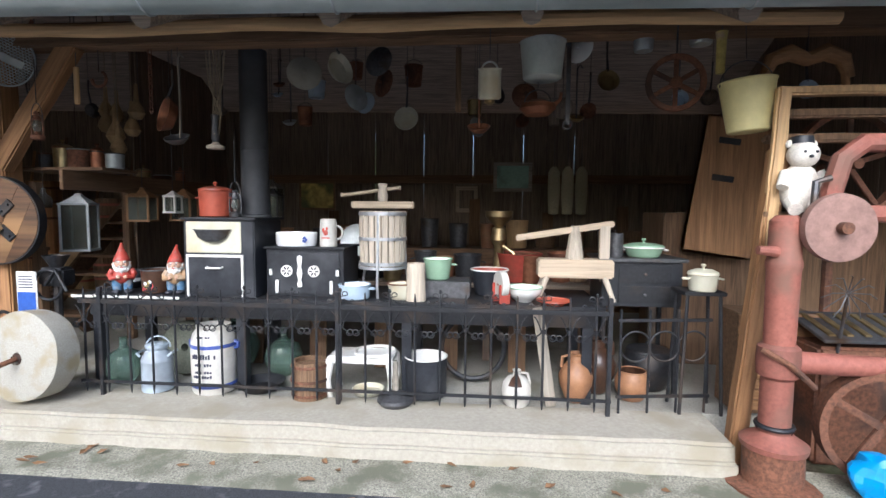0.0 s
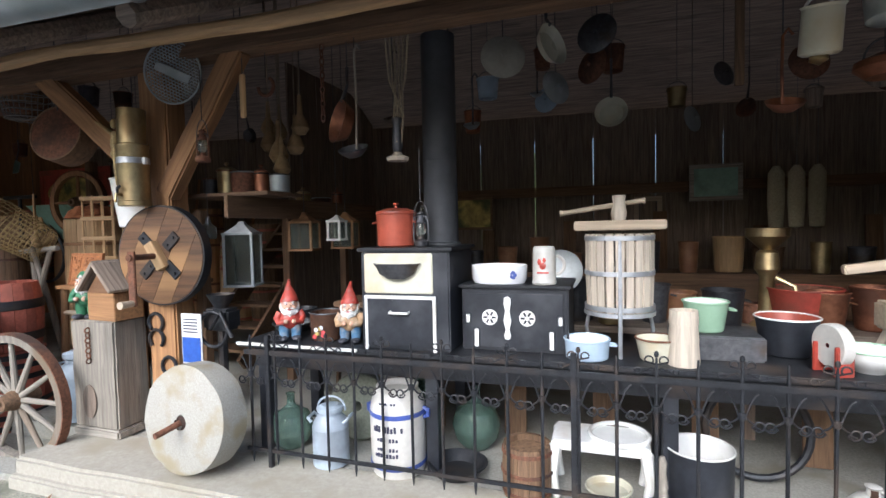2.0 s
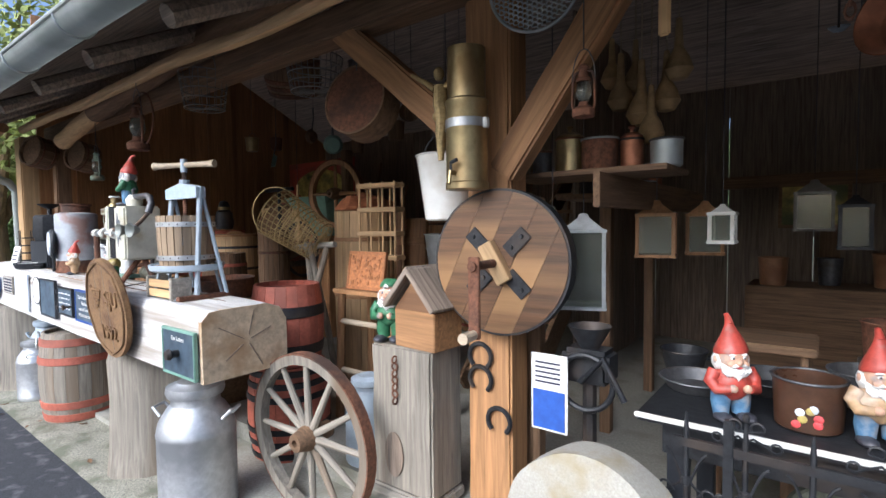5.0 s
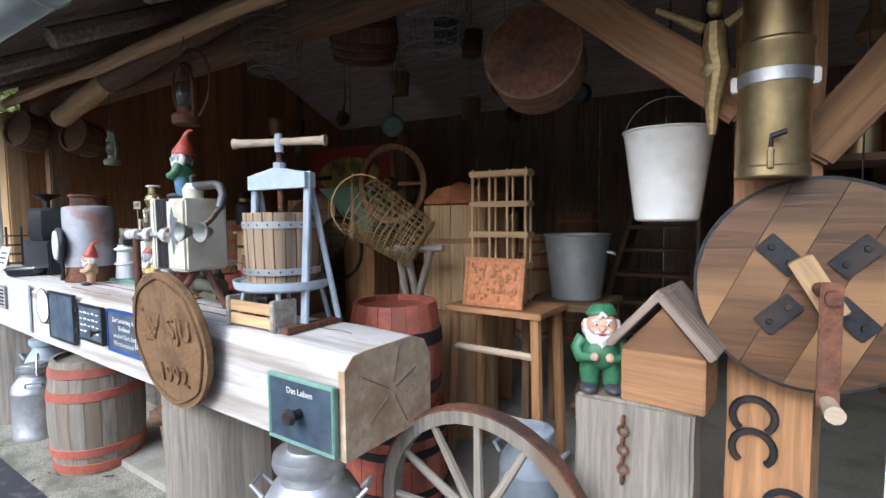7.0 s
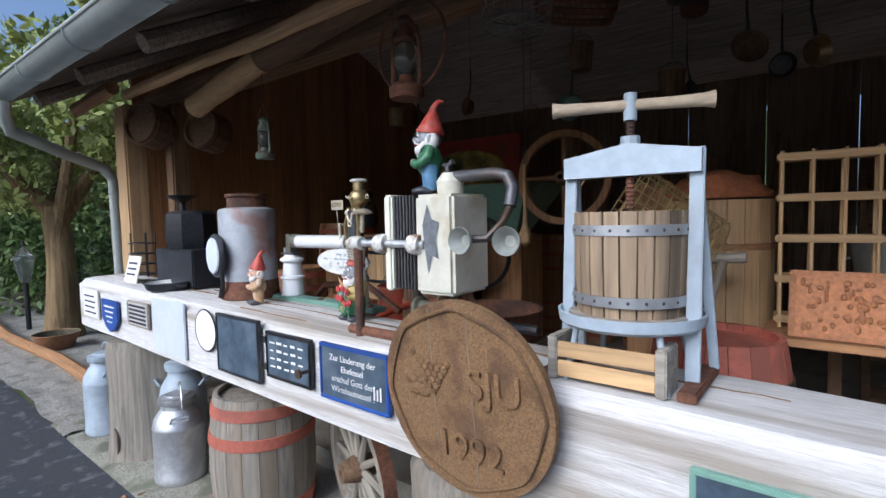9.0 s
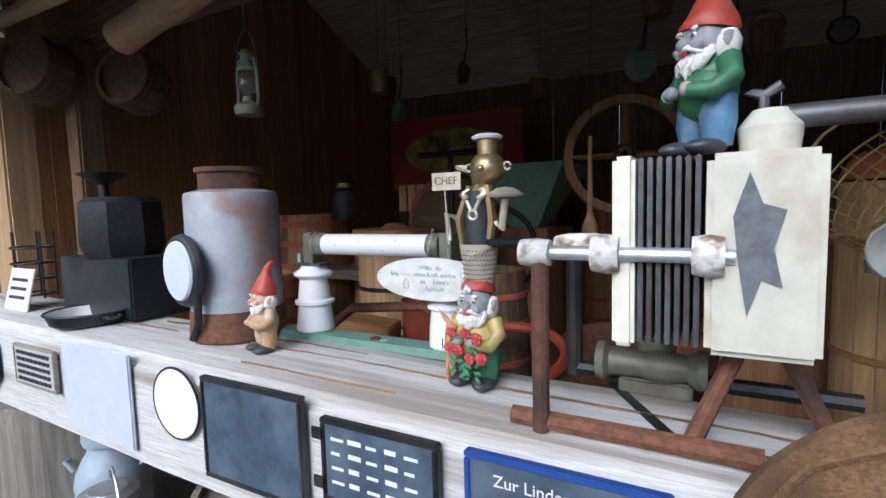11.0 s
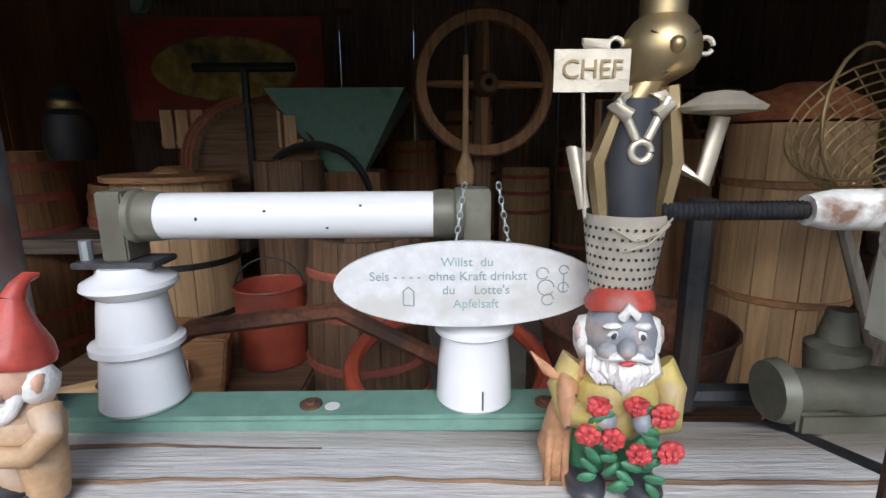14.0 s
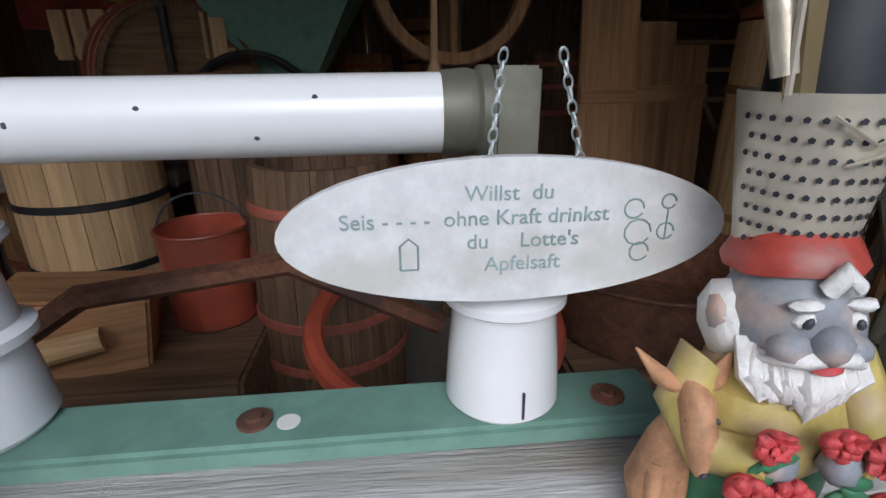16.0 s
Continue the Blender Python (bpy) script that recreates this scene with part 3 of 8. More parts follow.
def cart_wheel(x, y, z, r, label, rx=0, rz=0, n=12, m=None, hubm=None, ry=0):
    """Stands in its local xz plane, its hub along y."""
    m = m or GREYZ
    t = thing("cart_wheel", label, "cart wheel", x, y, z, rz, "cart wheels", rx, ry)
    up = pose(0, 0, 0, 90)
    part("felloe", rv([(r - 0.06, -0.028), (r - 0.008, -0.03), (r - 0.008, 0.03), (r - 0.06, 0.028), (r - 0.06, -0.028)], 40, up), m, t)
    part("tyre", rv([(r - 0.009, -0.031), (r, -0.031), (r, 0.031), (r - 0.009, 0.031), (r - 0.009, -0.031)], 40, up), RUST, t)
    part("hub", rv([(0.02, -0.13), (0.045, -0.13), (0.05, -0.08), (0.066, -0.03), (0.066, 0.03), (0.05, 0.08), (0.045, 0.1), (0.02, 0.1), (0.02, -0.13)], 20, up), hubm or OLDX, t)
    s = None
    for i in range(n):
        if s is None:
            b = B()
            tub(b, [(0, 0, 0.05), (0, 0, r * 0.45), (0, 0, r - 0.05)], [0.022, 0.019, 0.015], 8)
            s = part("spoke", b, m, t)
        else:
            same(s, 0, 0, 0, 0, 360 / n * i, 0)
    return t


def storm_lantern(x, y, z, h, label, m=None, rz=0, hoop=False):
    m = m or RUST
    k = h / 0.32
    t = thing("storm_lantern", label, "lantern", x, y, z, rz, "hanging lanterns")
    part("tank", rv([(0, 0), (0.06 * k, 0), (0.066 * k, 0.01 * k), (0.066 * k, 0.04 * k), (0.05 * k, 0.055 * k), (0.03 * k, 0.062 * k), (0.026 * k, 0.085 * k)], 24), m, t)
    part("globe", rv([(0.026 * k, 0.085 * k), (0.042 * k, 0.115 * k), (0.047 * k, 0.14 * k), (0.04 * k, 0.18 * k), (0.03 * k, 0.205 * k)], 20), GLASS, t).visible_shadow = False
    part("chimney", rv([(0.042 * k, 0.2 * k), (0.045 * k, 0.215 * k), (0.03 * k, 0.235 * k), (0.026 * k, 0.27 * k), (0.034 * k, 0.28 * k), (0.02 * k, 0.3 * k), (0, 0.302 * k)], 20), m, t)
    for s in (-1, 1):
        part("side_tube", tub(B(), [(s * 0.055 * k, 0, 0.03 * k), (s * 0.068 * k, 0, 0.07 * k), (s * 0.066 * k, 0, 0.2 * k), (s * 0.05 * k, 0, 0.255 * k), (s * 0.025 * k, 0, 0.26 * k)], 0.009 * k, 8), m, t)
    part("bail", tub(B(), [(0.07 * k * math.cos(radians(a)), 0, 0.2 * k + 0.19 * k * math.sin(radians(a))) for a in range(0, 181, 15)], 0.0025, 6), GREYI, t)
    if hoop:
        part("hoop", ring(0.19, 0.007, 40, pose(0, 0.03, 0.2 * k, 90)), RUST, t)
    part("hook", tub(B(), [(0, 0, 0.39 * k), (0, 0, 0.39 * k + 0.3)], 0.003, 6), GREYI, t)
    return t


def gnome(x, y, z, h, label, coat, trousers, hat, rz=0, face=None, name="garden_gnome", roses=False, deer=False, hatless=False, beard=None):
    """A painted clay figure in one mesh."""
    b = B()
    ms = [coat, trousers, hat, face or SKIN, beard or BEARD, SHOE, ROSE, COATG, FUR]
    for s in (-1, 1):
        ball(b, (s * 0.13, -0.1, 0.05), (0.1, 0.15, 0.055), 5)
        tub(b, [(s * 0.11, 0, 0.06), (s * 0.12, 0, 0.2), (s * 0.1, 0, 0.36)], [0.09, 0.11, 0.12], 12, 1)
    ball(b, (0, 0, 0.42), (0.22, 0.18, 0.2), 0, 18)
    ball(b, (0, 0, 0.5), (0.19, 0.15, 0.16), 0, 18)
    for s in (-1, 1):
        tub(b, [(s * 0.17, 0, 0.58), (s * 0.26, -0.03, 0.47), (s * 0.22, -0.13, 0.39), (s * 0.1, -0.2, 0.41)], [0.065, 0.072, 0.062, 0.05], 10, 0)
        ball(b, (s * 0.08, -0.21, 0.42), (0.05, 0.045, 0.05), 3, 10)
    ball(b, (0, -0.01, 0.7), (0.135, 0.13, 0.14), 3, 18)
    ball(b, (0, -0.14, 0.695), (0.036, 0.04, 0.034), 3, 10)
    for s in (-1, 1):
        ball(b, (s * 0.055, -0.115, 0.675), (0.05, 0.04, 0.035), 3, 10)
        ball(b, (s * 0.05, -0.122, 0.735), (0.022, 0.014, 0.017), 4, 8)
        ball(b, (s * 0.05, -0.134, 0.735), (0.011, 0.008, 0.011), 5, 8)
        ball(b, (s * 0.055, -0.122, 0.765), (0.034, 0.018, 0.012), 4, 8)
        ball(b, (s * 0.145, 0, 0.69), (0.025, 0.04, 0.05), 3, 8)
        ball(b, (s * 0.12, 0.02, 0.67), (0.05, 0.08, 0.09), 4, 10)
    for i in range(26):
        q = i % 2
        a = -1 + i / 12.5
        w = 0.012 * math.sin(i * 2.1)
        tub(b, [(a * 0.115, -0.1 + abs(a) * 0.05 - 0.008 * q, 0.662 - 0.012 * q), (a * 0.125 + w, -0.15 + abs(a) * 0.05 - 0.008 * q, 0.6), (a * 0.1 - w, -0.165 + abs(a) * 0.045, 0.55), (a * 0.075 + w, -0.165 + abs(a) * 0.03, 0.49 + 0.08 * abs(a) + 0.02 * q)], [0.02, 0.021, 0.016, 0.003], 6, 4)
    for s in (-1, 1):
        tub(b, [(0, -0.15, 0.672), (s * 0.04, -0.15, 0.668), (s * 0.085, -0.12, 0.645), (s * 0.11, -0.09, 0.64)], [0.01, 0.017, 0.013, 0.003], 8, 4)
    ball(b, (0, -0.148, 0.65), (0.03, 0.02, 0.012), 6, 8)
    if not hatless:
        rev(b, [(0.145, 0.0), (0.15, 0.03), (0.125, 0.09), (0.09, 0.16), (0.062, 0.22), (0.042, 0.27)], 18, pose(0, 0.01, 0.755, -8), 2)
        tub(b, [(0, 0.045, 1.015), (0, 0.07, 1.07), (0, 0.11, 1.1), (0, 0.15, 1.09)], [0.045, 0.034, 0.026, 0.012], 12, 2)
    else:
        rev(b, [(0.13, 0.0), (0.135, 0.02), (0.12, 0.05), (0.095, 0.085), (0.075, 0.1), (0, 0.105)], 18, pose(0, 0.02, 0.785, -10), 2)
        tub(b, [(-0.02, -0.12, 0.79), (0.0, -0.135, 0.83), (0.03, -0.13, 0.8)], [0.016, 0.02, 0.012], 8, 4)
    if roses:
        for i, (u, w) in enumerate(((-0.12, 0.5), (0.04, 0.51), (0.16, 0.47), (-0.16, 0.36), (-0.05, 0.35), (0.07, 0.29), (0.2, 0.31))):
            ball(b, (u, -0.235, w), (0.05, 0.03, 0.045), 6, 10)
            for p_ in range(7):        # outer petals
                a = p_ * 0.898 + i
                ball(b, (u + 0.038 * math.cos(a), -0.25, w + 0.032 * math.sin(a)), (0.024, 0.016, 0.021), 6, 7)
            for p_ in range(4):        # inner petals
                a = p_ * 1.57 + i * 2
                ball(b, (u + 0.016 * math.cos(a), -0.268, w + 0.014 * math.sin(a)), (0.015, 0.013, 0.013), 6, 7)
        for i in range(26):
            a = i * 0.7
            ball(b, (0.15 * math.sin(a * 2.3), -0.215 - 0.012 * (i % 3), 0.1 + 0.015 * i), (0.05, 0.012, 0.022), 7, 8, pose(0, 0, 0, 0, 40 * math.sin(i * 1.9)))
    if deer:
        tub(b, [(-0.27, 0.0, 0.0), (-0.28, 0.0, 0.16), (-0.26, -0.03, 0.32), (-0.24, -0.06, 0.44)], [0.06, 0.09, 0.07, 0.05], 12, 8)
        for s in (-1, 1):
            tub(b, [(-0.27 + s * 0.05, -0.07, 0.0), (-0.27 + s * 0.045, -0.08, 0.15), (-0.27 + s * 0.03, -0.05, 0.28)], [0.022, 0.02, 0.035], 8, 8)
            tub(b, [(-0.24 + s * 0.035, -0.06, 0.51), (-0.24 + s * 0.075, -0.05, 0.56), (-0.24 + s * 0.105, -0.05, 0.63)], [0.014, 0.028, 0.004], 8, 8)
            ball(b, (-0.24 + s * 0.04, -0.135, 0.475), (0.009, 0.008, 0.012), 5, 8)
        tub(b, [(-0.24, -0.05, 0.53), (-0.24, -0.09, 0.5), (-0.24, -0.14, 0.43), (-0.24, -0.175, 0.37), (-0.24, -0.18, 0.35)], [0.03, 0.058, 0.046, 0.026, 0.016], 12, 8)
        ball(b, (-0.24, -0.195, 0.36), (0.014, 0.01, 0.01), 5, 8)
    for v in b.verts:                      # big heads, as such figures have
        f = min(1.0, max(0.0, (v.co.z - 0.52) / 0.14))
        v.co = v.co.lerp(Vector((0, 0.0, 0.62)) + (v.co - Vector((0, 0, 0.62))) * 1.25, f)
    rough_up(b, 0.012, 9)
    rough_up(b, 0.006, 27)
    b.transform(Matrix.Scale(h / max(v.co.z for v in b.verts), 4))
    return solid(name, label, "garden gnome", b, ms, x, y, z, rz, "garden gnomes", angle=60)


def framed(name, label, cat, x, y, z, w, h, fm, pm, rx=0, rz=0, fw=0.03, d=0.025, group=""):
    """A flat panel in a frame of four bars; local xz plane, facing -y."""
    t = thing(name, label, cat, x, y, z, rz, group, rx)
    part("panel", bx(-w / 2 + fw * 0.5, w / 2 - fw * 0.5, -d * 0.3, d * 0.3, fw * 0.5, h - fw * 0.5, 0), pm, t)
    for (x0, x1, z0, z1) in ((-w / 2, w / 2, 0, fw), (-w / 2, w / 2, h - fw, h), (-w / 2, -w / 2 + fw, fw, h - fw), (w / 2 - fw, w / 2, fw, h - fw)):
        part("frame_bar", bx(x0, x1, -d / 2, d / 2, z0, z1, 0.003), fm, t)
    return t


# ---- the long table with its ironwork fence ----
t = thing("work_table", "long dark iron-topped table behind the fence", "table", 0, 0, 0.2)
part("tabletop", bx(-2.98, 0.78, 3.3, 4.05, 0.645, 0.675, 0.006), BLACKI, t)
part("apron", bx(-2.9, 0.74, 3.36, 3.39, 0.52, 0.645, 0.004), BLACKI, t)
for lx in (-2.85, -1.75, -0.55, 0.68):
    for ly in (3.4, 3.95):
        part("leg", bx(lx - 0.035, lx + 0.035, ly - 0.035, ly + 0.035, -0.01, 0.645, 0.004), BLACKP, t)
part("edge_strip", bx(-2.98, -2.16, 3.285, 3.3, 0.662, 0.68, 0.003), ENAMEL, t, "worn white enamel edge")

f = thing("iron_fence", "black wrought-iron fence with scrolls and pointed bars", "fence", 0, 3.17, 0.2)
part("top_rail", bx(-2.82, 0.8, -0.008, 0.008, 0.645, 0.675, 0.002), BLACKI, f)
part("bottom_rail", bx(-2.82, 0.8, -0.008, 0.008, 0.085, 0.105, 0.002), BLACKI, f)
for px in (-2.66, -0.98, 0.78):
    part("post", bx(px - 0.014, px + 0.014, -0.014, 0.014, -0.003, 0.76, 0.003), BLACKI, f)


def curl(s):
    """A C-scroll below the rail."""
    pts = [(s * 0.012, 0, 0.53)]
    pts += [(s * (0.012 + 0.05 * i / 6), 0, 0.53 + 0.1 * math.sin(i / 6 * 1.5)) for i in range(1, 7)]
    low = [(s * (0.012 + 0.012 * i), 0, 0.53 - 0.018 * i + 0.003 * i * i) for i in range(1, 4)]
    c = (s * 0.062, 0, 0.497)
    for i in range(13):
        a = radians(200 + 38 * i)
        r = 0.026 - 0.0013 * i
        low.append((c[0] + s * r * math.cos(a), 0, c[2] + r * math.sin(a)))
    b = tub(B(), pts, 0.0045, 5)
    tub(b, [(s * 0.012, 0, 0.53)] + low, 0.0045, 5)
    return b


fb = sc1 = sc2 = fin_ = col_ = None
for i in range(22):
    px = -2.78 + i * 0.1655
    if fb is None:
        fb = part("bar", tub(B(), [(0, 0, 0.02), (0, 0, 0.06), (0, 0, 0.7), (0, 0, 0.76)], [0.003, 0.0085, 0.0085, 0.004], 6), BLACKI, f)
        fb.matrix_basis = pose(px, 0, 0)
        sc1 = part("scroll", curl(1), BLACKI, f)
        sc2 = part("scroll", curl(-1), BLACKI, f)
        sc1.matrix_basis = sc2.matrix_basis = pose(px, 0, 0)
        col_ = part("collar", rv([(0.008, 0.515), (0.015, 0.52), (0.015, 0.545), (0.008, 0.55)], 10), BLACKI, f)
        col_.matrix_basis = pose(px, 0, 0)
    else:
        for o in (fb, sc1, sc2, col_):
            same(o, px, 0, 0)
    if i % 2:
        if fin_ is None:
            b = B()
            for s in (-1, 1):
                tub(b, [(0, 0, 0.7), (s * 0.02, 0, 0.715), (s * 0.05, 0, 0.7), (s * 0.075, 0, 0.685)] + arc(0.014, 270 if s > 0 else 270, 270 + s * 300, 8, (s * 0.078, 0, 0.699)), 0.004, 5)
                tub(b, [(0, 0, 0.73)] + arc(0.018, 200 if s < 0 else -20, (200 - 260) if s < 0 else 240, 8, (s * 0.03, 0, 0.748)), 0.004, 5)
            ball(b, (0, 0, 0.775), (0.011, 0.011, 0.016), 0, 8)
            fin_ = part("finial", b, BLACKI, f)
            fin_.matrix_basis = pose(px, 0, 0)
        else:
            same(fin_, px, 0, 0)

g = thing("iron_gate", "low black iron gate with ring ornaments", "gate", 0.84, 3.22, 0.2, 8)
part("top_rail", bx(0, 0.62, -0.008, 0.008, 0.6, 0.62, 0.002), BLACKI, g)
part("bottom_rail", bx(0, 0.62, -0.008, 0.008, 0.1, 0.12, 0.002), BLACKI, g)
for i in range(4):
    part("bar", tub(B(), [(0.02 + i * 0.19, 0, 0.0), (0.02 + i * 0.19, 0, 0.68)], 0.009, 6), BLACKI, g)
for i in range(3):
    part("ring_ornament", ring(0.098, 0.0065, 28, pose(0.12 + 0.19 * i, 0, 0.44, 90)), BLACKI, g)

# ---- on the table ----
s = thing("kitchen_range", "black iron kitchen range with cream oven front", "stove", -1.875, 3.34, 0.877)
part("body", bx(-0.27, 0.25, 0.0, 0.46, 0.0, 0.545, 0.008), BLACKP, s)
part("top_plate", bx(-0.285, 0.27, -0.02, 0.48, 0.545, 0.565, 0.005), BLACKI, s)
d = part("upper_panel", bx(-0.245, 0.16, -0.014, -0.001, 0.315, 0.535, 0.006), CREAM, s, "cream enamel panel")
part("dish", rv([(0, -0.08), (0.05, -0.078), (0.1, -0.05), (0.125, 0), (0.14, 0.004), (0.135, 0.008), (0.1, -0.04), (0, -0.07)], 24, pose(-0.04, -0.03, 0.475) @ Matrix.Diagonal((1, 0.45, 1, 1))), GREYI, d)
d = part("oven_door", bx(-0.235, 0.165, -0.012, -0.001, 0.02, 0.285, 0.004), BLACKP, s)
for (x0, x1, z0, z1) in ((-0.245, 0.175, 0.285, 0.303), (-0.245, -0.228, 0.0, 0.285), (0.158, 0.175, 0.0, 0.285)):
    part("trim", bx(x0, x1, -0.018, -0.001, z0, z1, 0.002), ENAMEL, s, "chipped white enamel trim")
part("handle", tub(B(), [(-0.09, -0.012, 0.215), (-0.09, -0.035, 0.21), (0.02, -0.035, 0.21), (0.02, -0.012, 0.215)], 0.007, 8), ENAMEL, d, "white handle")
solid("stove_pipe", "thick matt grey sheet-metal stove pipe", "stove pipe", rv([(0, 0), (0.118, 0), (0.118, 0.012), (0.105, 0.02), (0.102, 0.5), (0.105, 0.505), (0.102, 0.51), (0.102, 1.25), (0, 1.25)], 32), mat("stove_pipe_grey", (0.075, 0.077, 0.082), 0.55, 0.3, var=0.12, scale=14, bump=0.04), -1.79, 3.72, 1.443)
pot("stock_pot", "tall red enamel pot with lid on the range", "pot", -2.0, 3.52, 1.443, 0.115, 0.19, REDE, BLACKP, REDE, 2, REDE, 0.97)
storm_lantern(-1.84, 3.5, 1.443, 0.21, "small grey storm lantern on the range", GREYI)

s = thing("oven_box", "black iron oven box with white fittings", "oven", -1.305, 3.45, 0.877)
part("body", bx(-0.285, 0.285, 0, 0.4, 0, 0.34, 0.006), BLACKP, s)
part("top_plate", bx(-0.3, 0.3, -0.02, 0.42, 0.34, 0.357, 0.005), BLACKI, s)
part("door", bx(-0.26, 0.26, -0.012, -0.001, 0.02, 0.315, 0.004), BLACKP, s)
for vx in (-0.125, 0.075):
    v = part("vent", rv([(0, -0.002), (0.042, -0.002), (0.042, 0.006), (0, 0.006)], 24, pose(vx, -0.018, 0.185, 90)), ENAMEL, s, "white round air vent")
    for k in range(6):
        o = part("slot", bx(0.012, 0.034, -0.0045, -0.001, -0.005, 0.005, 0), BLACKP, v)
        o.matrix_basis = pose(vx, -0.0225, 0.185, 0, 60 * k, 0)
b = rv([(0, 0), (0.014, 0), (0.02, 0.02), (0.01, 0.05), (0.018, 0.08), (0.022, 0.1), (0.012, 0.15), (0.02, 0.19), (0.018, 0.22), (0, 0.23)], 12, Matrix.Diagonal((1, 0.5, 1, 1)))
b.transform(Matrix.Translation((-0.03, -0.02, 0.07)))
part("latch", b, ENAMEL, s, "white ornamental latch")
for vx, vz in ((-0.2, 0.0), (0.2, 0.0), (-0.245, 0.13), (0.245, 0.13)):
    part("hinge", bx(vx - 0.014, vx + 0.014, -0.02, -0.012, vz + 0.02, vz + (0.12 if vz == 0 else 0.07), 0.004), ENAMEL, s)

t = thing("oval_dish", "white oval enamel dish with a blue flower", "dish", -1.4, 3.55, 1.236)
part("body", rv([(0, 0), (0.14, 0), (0.152, 0.02), (0.155, 0.095), (0.15, 0.1), (0.145, 0.09), (0.14, 0.015), (0, 0.012)], 32, Matrix.Diagonal((1, 0.7, 1, 1))), PORC, t)
for k in range(5):
    part("petal", rv([(0, 0), (0.011, 0), (0, 0.003)], 10, pose(0.09 + 0.013 * math.cos(k * 1.257), -0.09, 0.05 + 0.013 * math.sin(k * 1.257), 90)), BLUEP, t)
t = thing("beer_stein", "cream stoneware beer mug with a red rooster print", "mug", -1.15, 3.52, 1.236)
part("body", rv([(0, 0), (0.062, 0), (0.066, 0.01), (0.062, 0.02), (0.06, 0.17), (0.055, 0.195), (0.05, 0.2), (0.046, 0.195), (0.05, 0.16), (0.05, 0.02), (0, 0.015)], 28), STONEW, t)
part("handle", tub(B(), arc(0.05, -80, 80, 10, (0.055, 0, 0.1)), 0.009, 8), STONEW, t)
b = B()
ball(b, (0, -0.062, 0.1), (0.018, 0.004, 0.02), 0, 8)
ball(b, (0.008, -0.062, 0.13), (0.009, 0.004, 0.014), 0, 8)
ball(b, (-0.018, -0.06, 0.12), (0.01, 0.004, 0.018), 0, 8)
box(b, -0.03, 0.03, -0.064, -0.06, 0.06, 0.068)
part("print", b, HATR, t, "red rooster print")

t = thing("fruit_press", "pale slatted fruit press with a wooden screw handle", "fruit press", -0.77, 3.62, 0.875)
staves(t, [(0.165, 0.22), (0.172, 0.42), (0.172, 0.62)], 22, PALEZ, 0.012, 0.016)
for hz in (0.24, 0.42, 0.6):
    part("hoop", rv([(0.17, hz - 0.012), (0.177, hz - 0.012), (0.177, hz + 0.012), (0.17, hz + 0.012)], 32), ALU, t)
part("crossbeam", bx(-0.23, 0.23, -0.03, 0.03, 0.64, 0.69, 0.006), PALEX, t)
part("screw_head", rv([(0, 0.69), (0.035, 0.69), (0.04, 0.73), (0.03, 0.78), (0.034, 0.82), (0, 0.825)], 14), PALEZ, t)
part("handle", tub(B(), [(-0.3, -0.04, 0.735), (-0.28, -0.04, 0.735), (0.11, 0.02, 0.79), (0.13, 0.02, 0.79)], [0.018, 0.013, 0.013, 0.018], 10), PALEX, t)
part("plate", rv([(0, 0.2), (0.18, 0.2), (0.18, 0.22), (0, 0.22)], 28), ALU, t)
for k in range(3):
    a = radians(30 + 120 * k)
    part("leg", tub(B(), [(0.165 * math.cos(a), 0.165 * math.sin(a), 0.6), (0.18 * math.cos(a), 0.18 * math.sin(a), 0.2), (0.2 * math.cos(a), 0.2 * math.sin(a), 0.1), (0.18 * math.cos(a), 0.18 * math.sin(a), 0.0)], 0.01, 8), ALU, t)

pot("sauce_pot", "pale blue enamel pot on the table", "pot", -0.93, 3.42, 0.876, 0.11, 0.1, BLUEE, ENAMEL, BLUEE, 1, None, 0.95)
pot("cream_pot", "cream enamel pot under the press", "pot", -0.6, 3.46, 0.876, 0.1, 0.11, CREAM, CREAM, RUST, 1, None, 0.8)
solid("stone_jug", "grey ribbed stoneware jar", "jar", rv([(0, 0), (0.07, 0), (0.072, 0.02), (0.066, 0.11), (0.068, 0.12), (0.062, 0.19), (0.066, 0.2), (0.062, 0.26), (0.052, 0.26), (0.05, 0.02), (0, 0.015)], 20), PALEZ, -0.49, 3.4, 0.876)
bxs = solid("tin_chest", "low grey metal chest on the table", "chest", bx(-0.2, 0.2, -0.15, 0.15, 0, 0.12, 0.01), GREYI, -0.32, 3.65, 0.876)
pot("chamber_pot", "pale green enamel pot with a handle", "pot", -0.36, 3.63, 0.998, 0.105, 0.15, GREENE, ENAMEL, GREENE, 1, None, 0.8)
pot("mash_pot", "black enamel pot with red inside", "pot", 0.02, 3.72, 0.876, 0.14, 0.19, BLACKP, REDE, ENAMEL, 0, None, 0.75)
t = thing("pulley", "pale wooden pulley wheel in a red stand", "pulley", 0.1, 3.4, 0.876, 20)
part("wheel", rv([(0.01, -0.025), (0.09, -0.025), (0.095, -0.02), (0.095, 0.02), (0.09, 0.025), (0.01, 0.025)], 24, pose(0, 0, 0.125, 0, 90)), STONEW, t)
for sy in (-0.06, 0.06):
    part("stand_leg", bx(-0.04, 0.04, sy - 0.008, sy + 0.008, 0, 0.13, 0.003), REDP, t)
pot("enamel_bowl", "white enamel bowl with a green rim and flowers", "bowl", 0.26, 3.47, 0.876, 0.125, 0.1, ENAMEL, ENAMEL, GREENE, 0, None, 0.5, bulge=0.02)
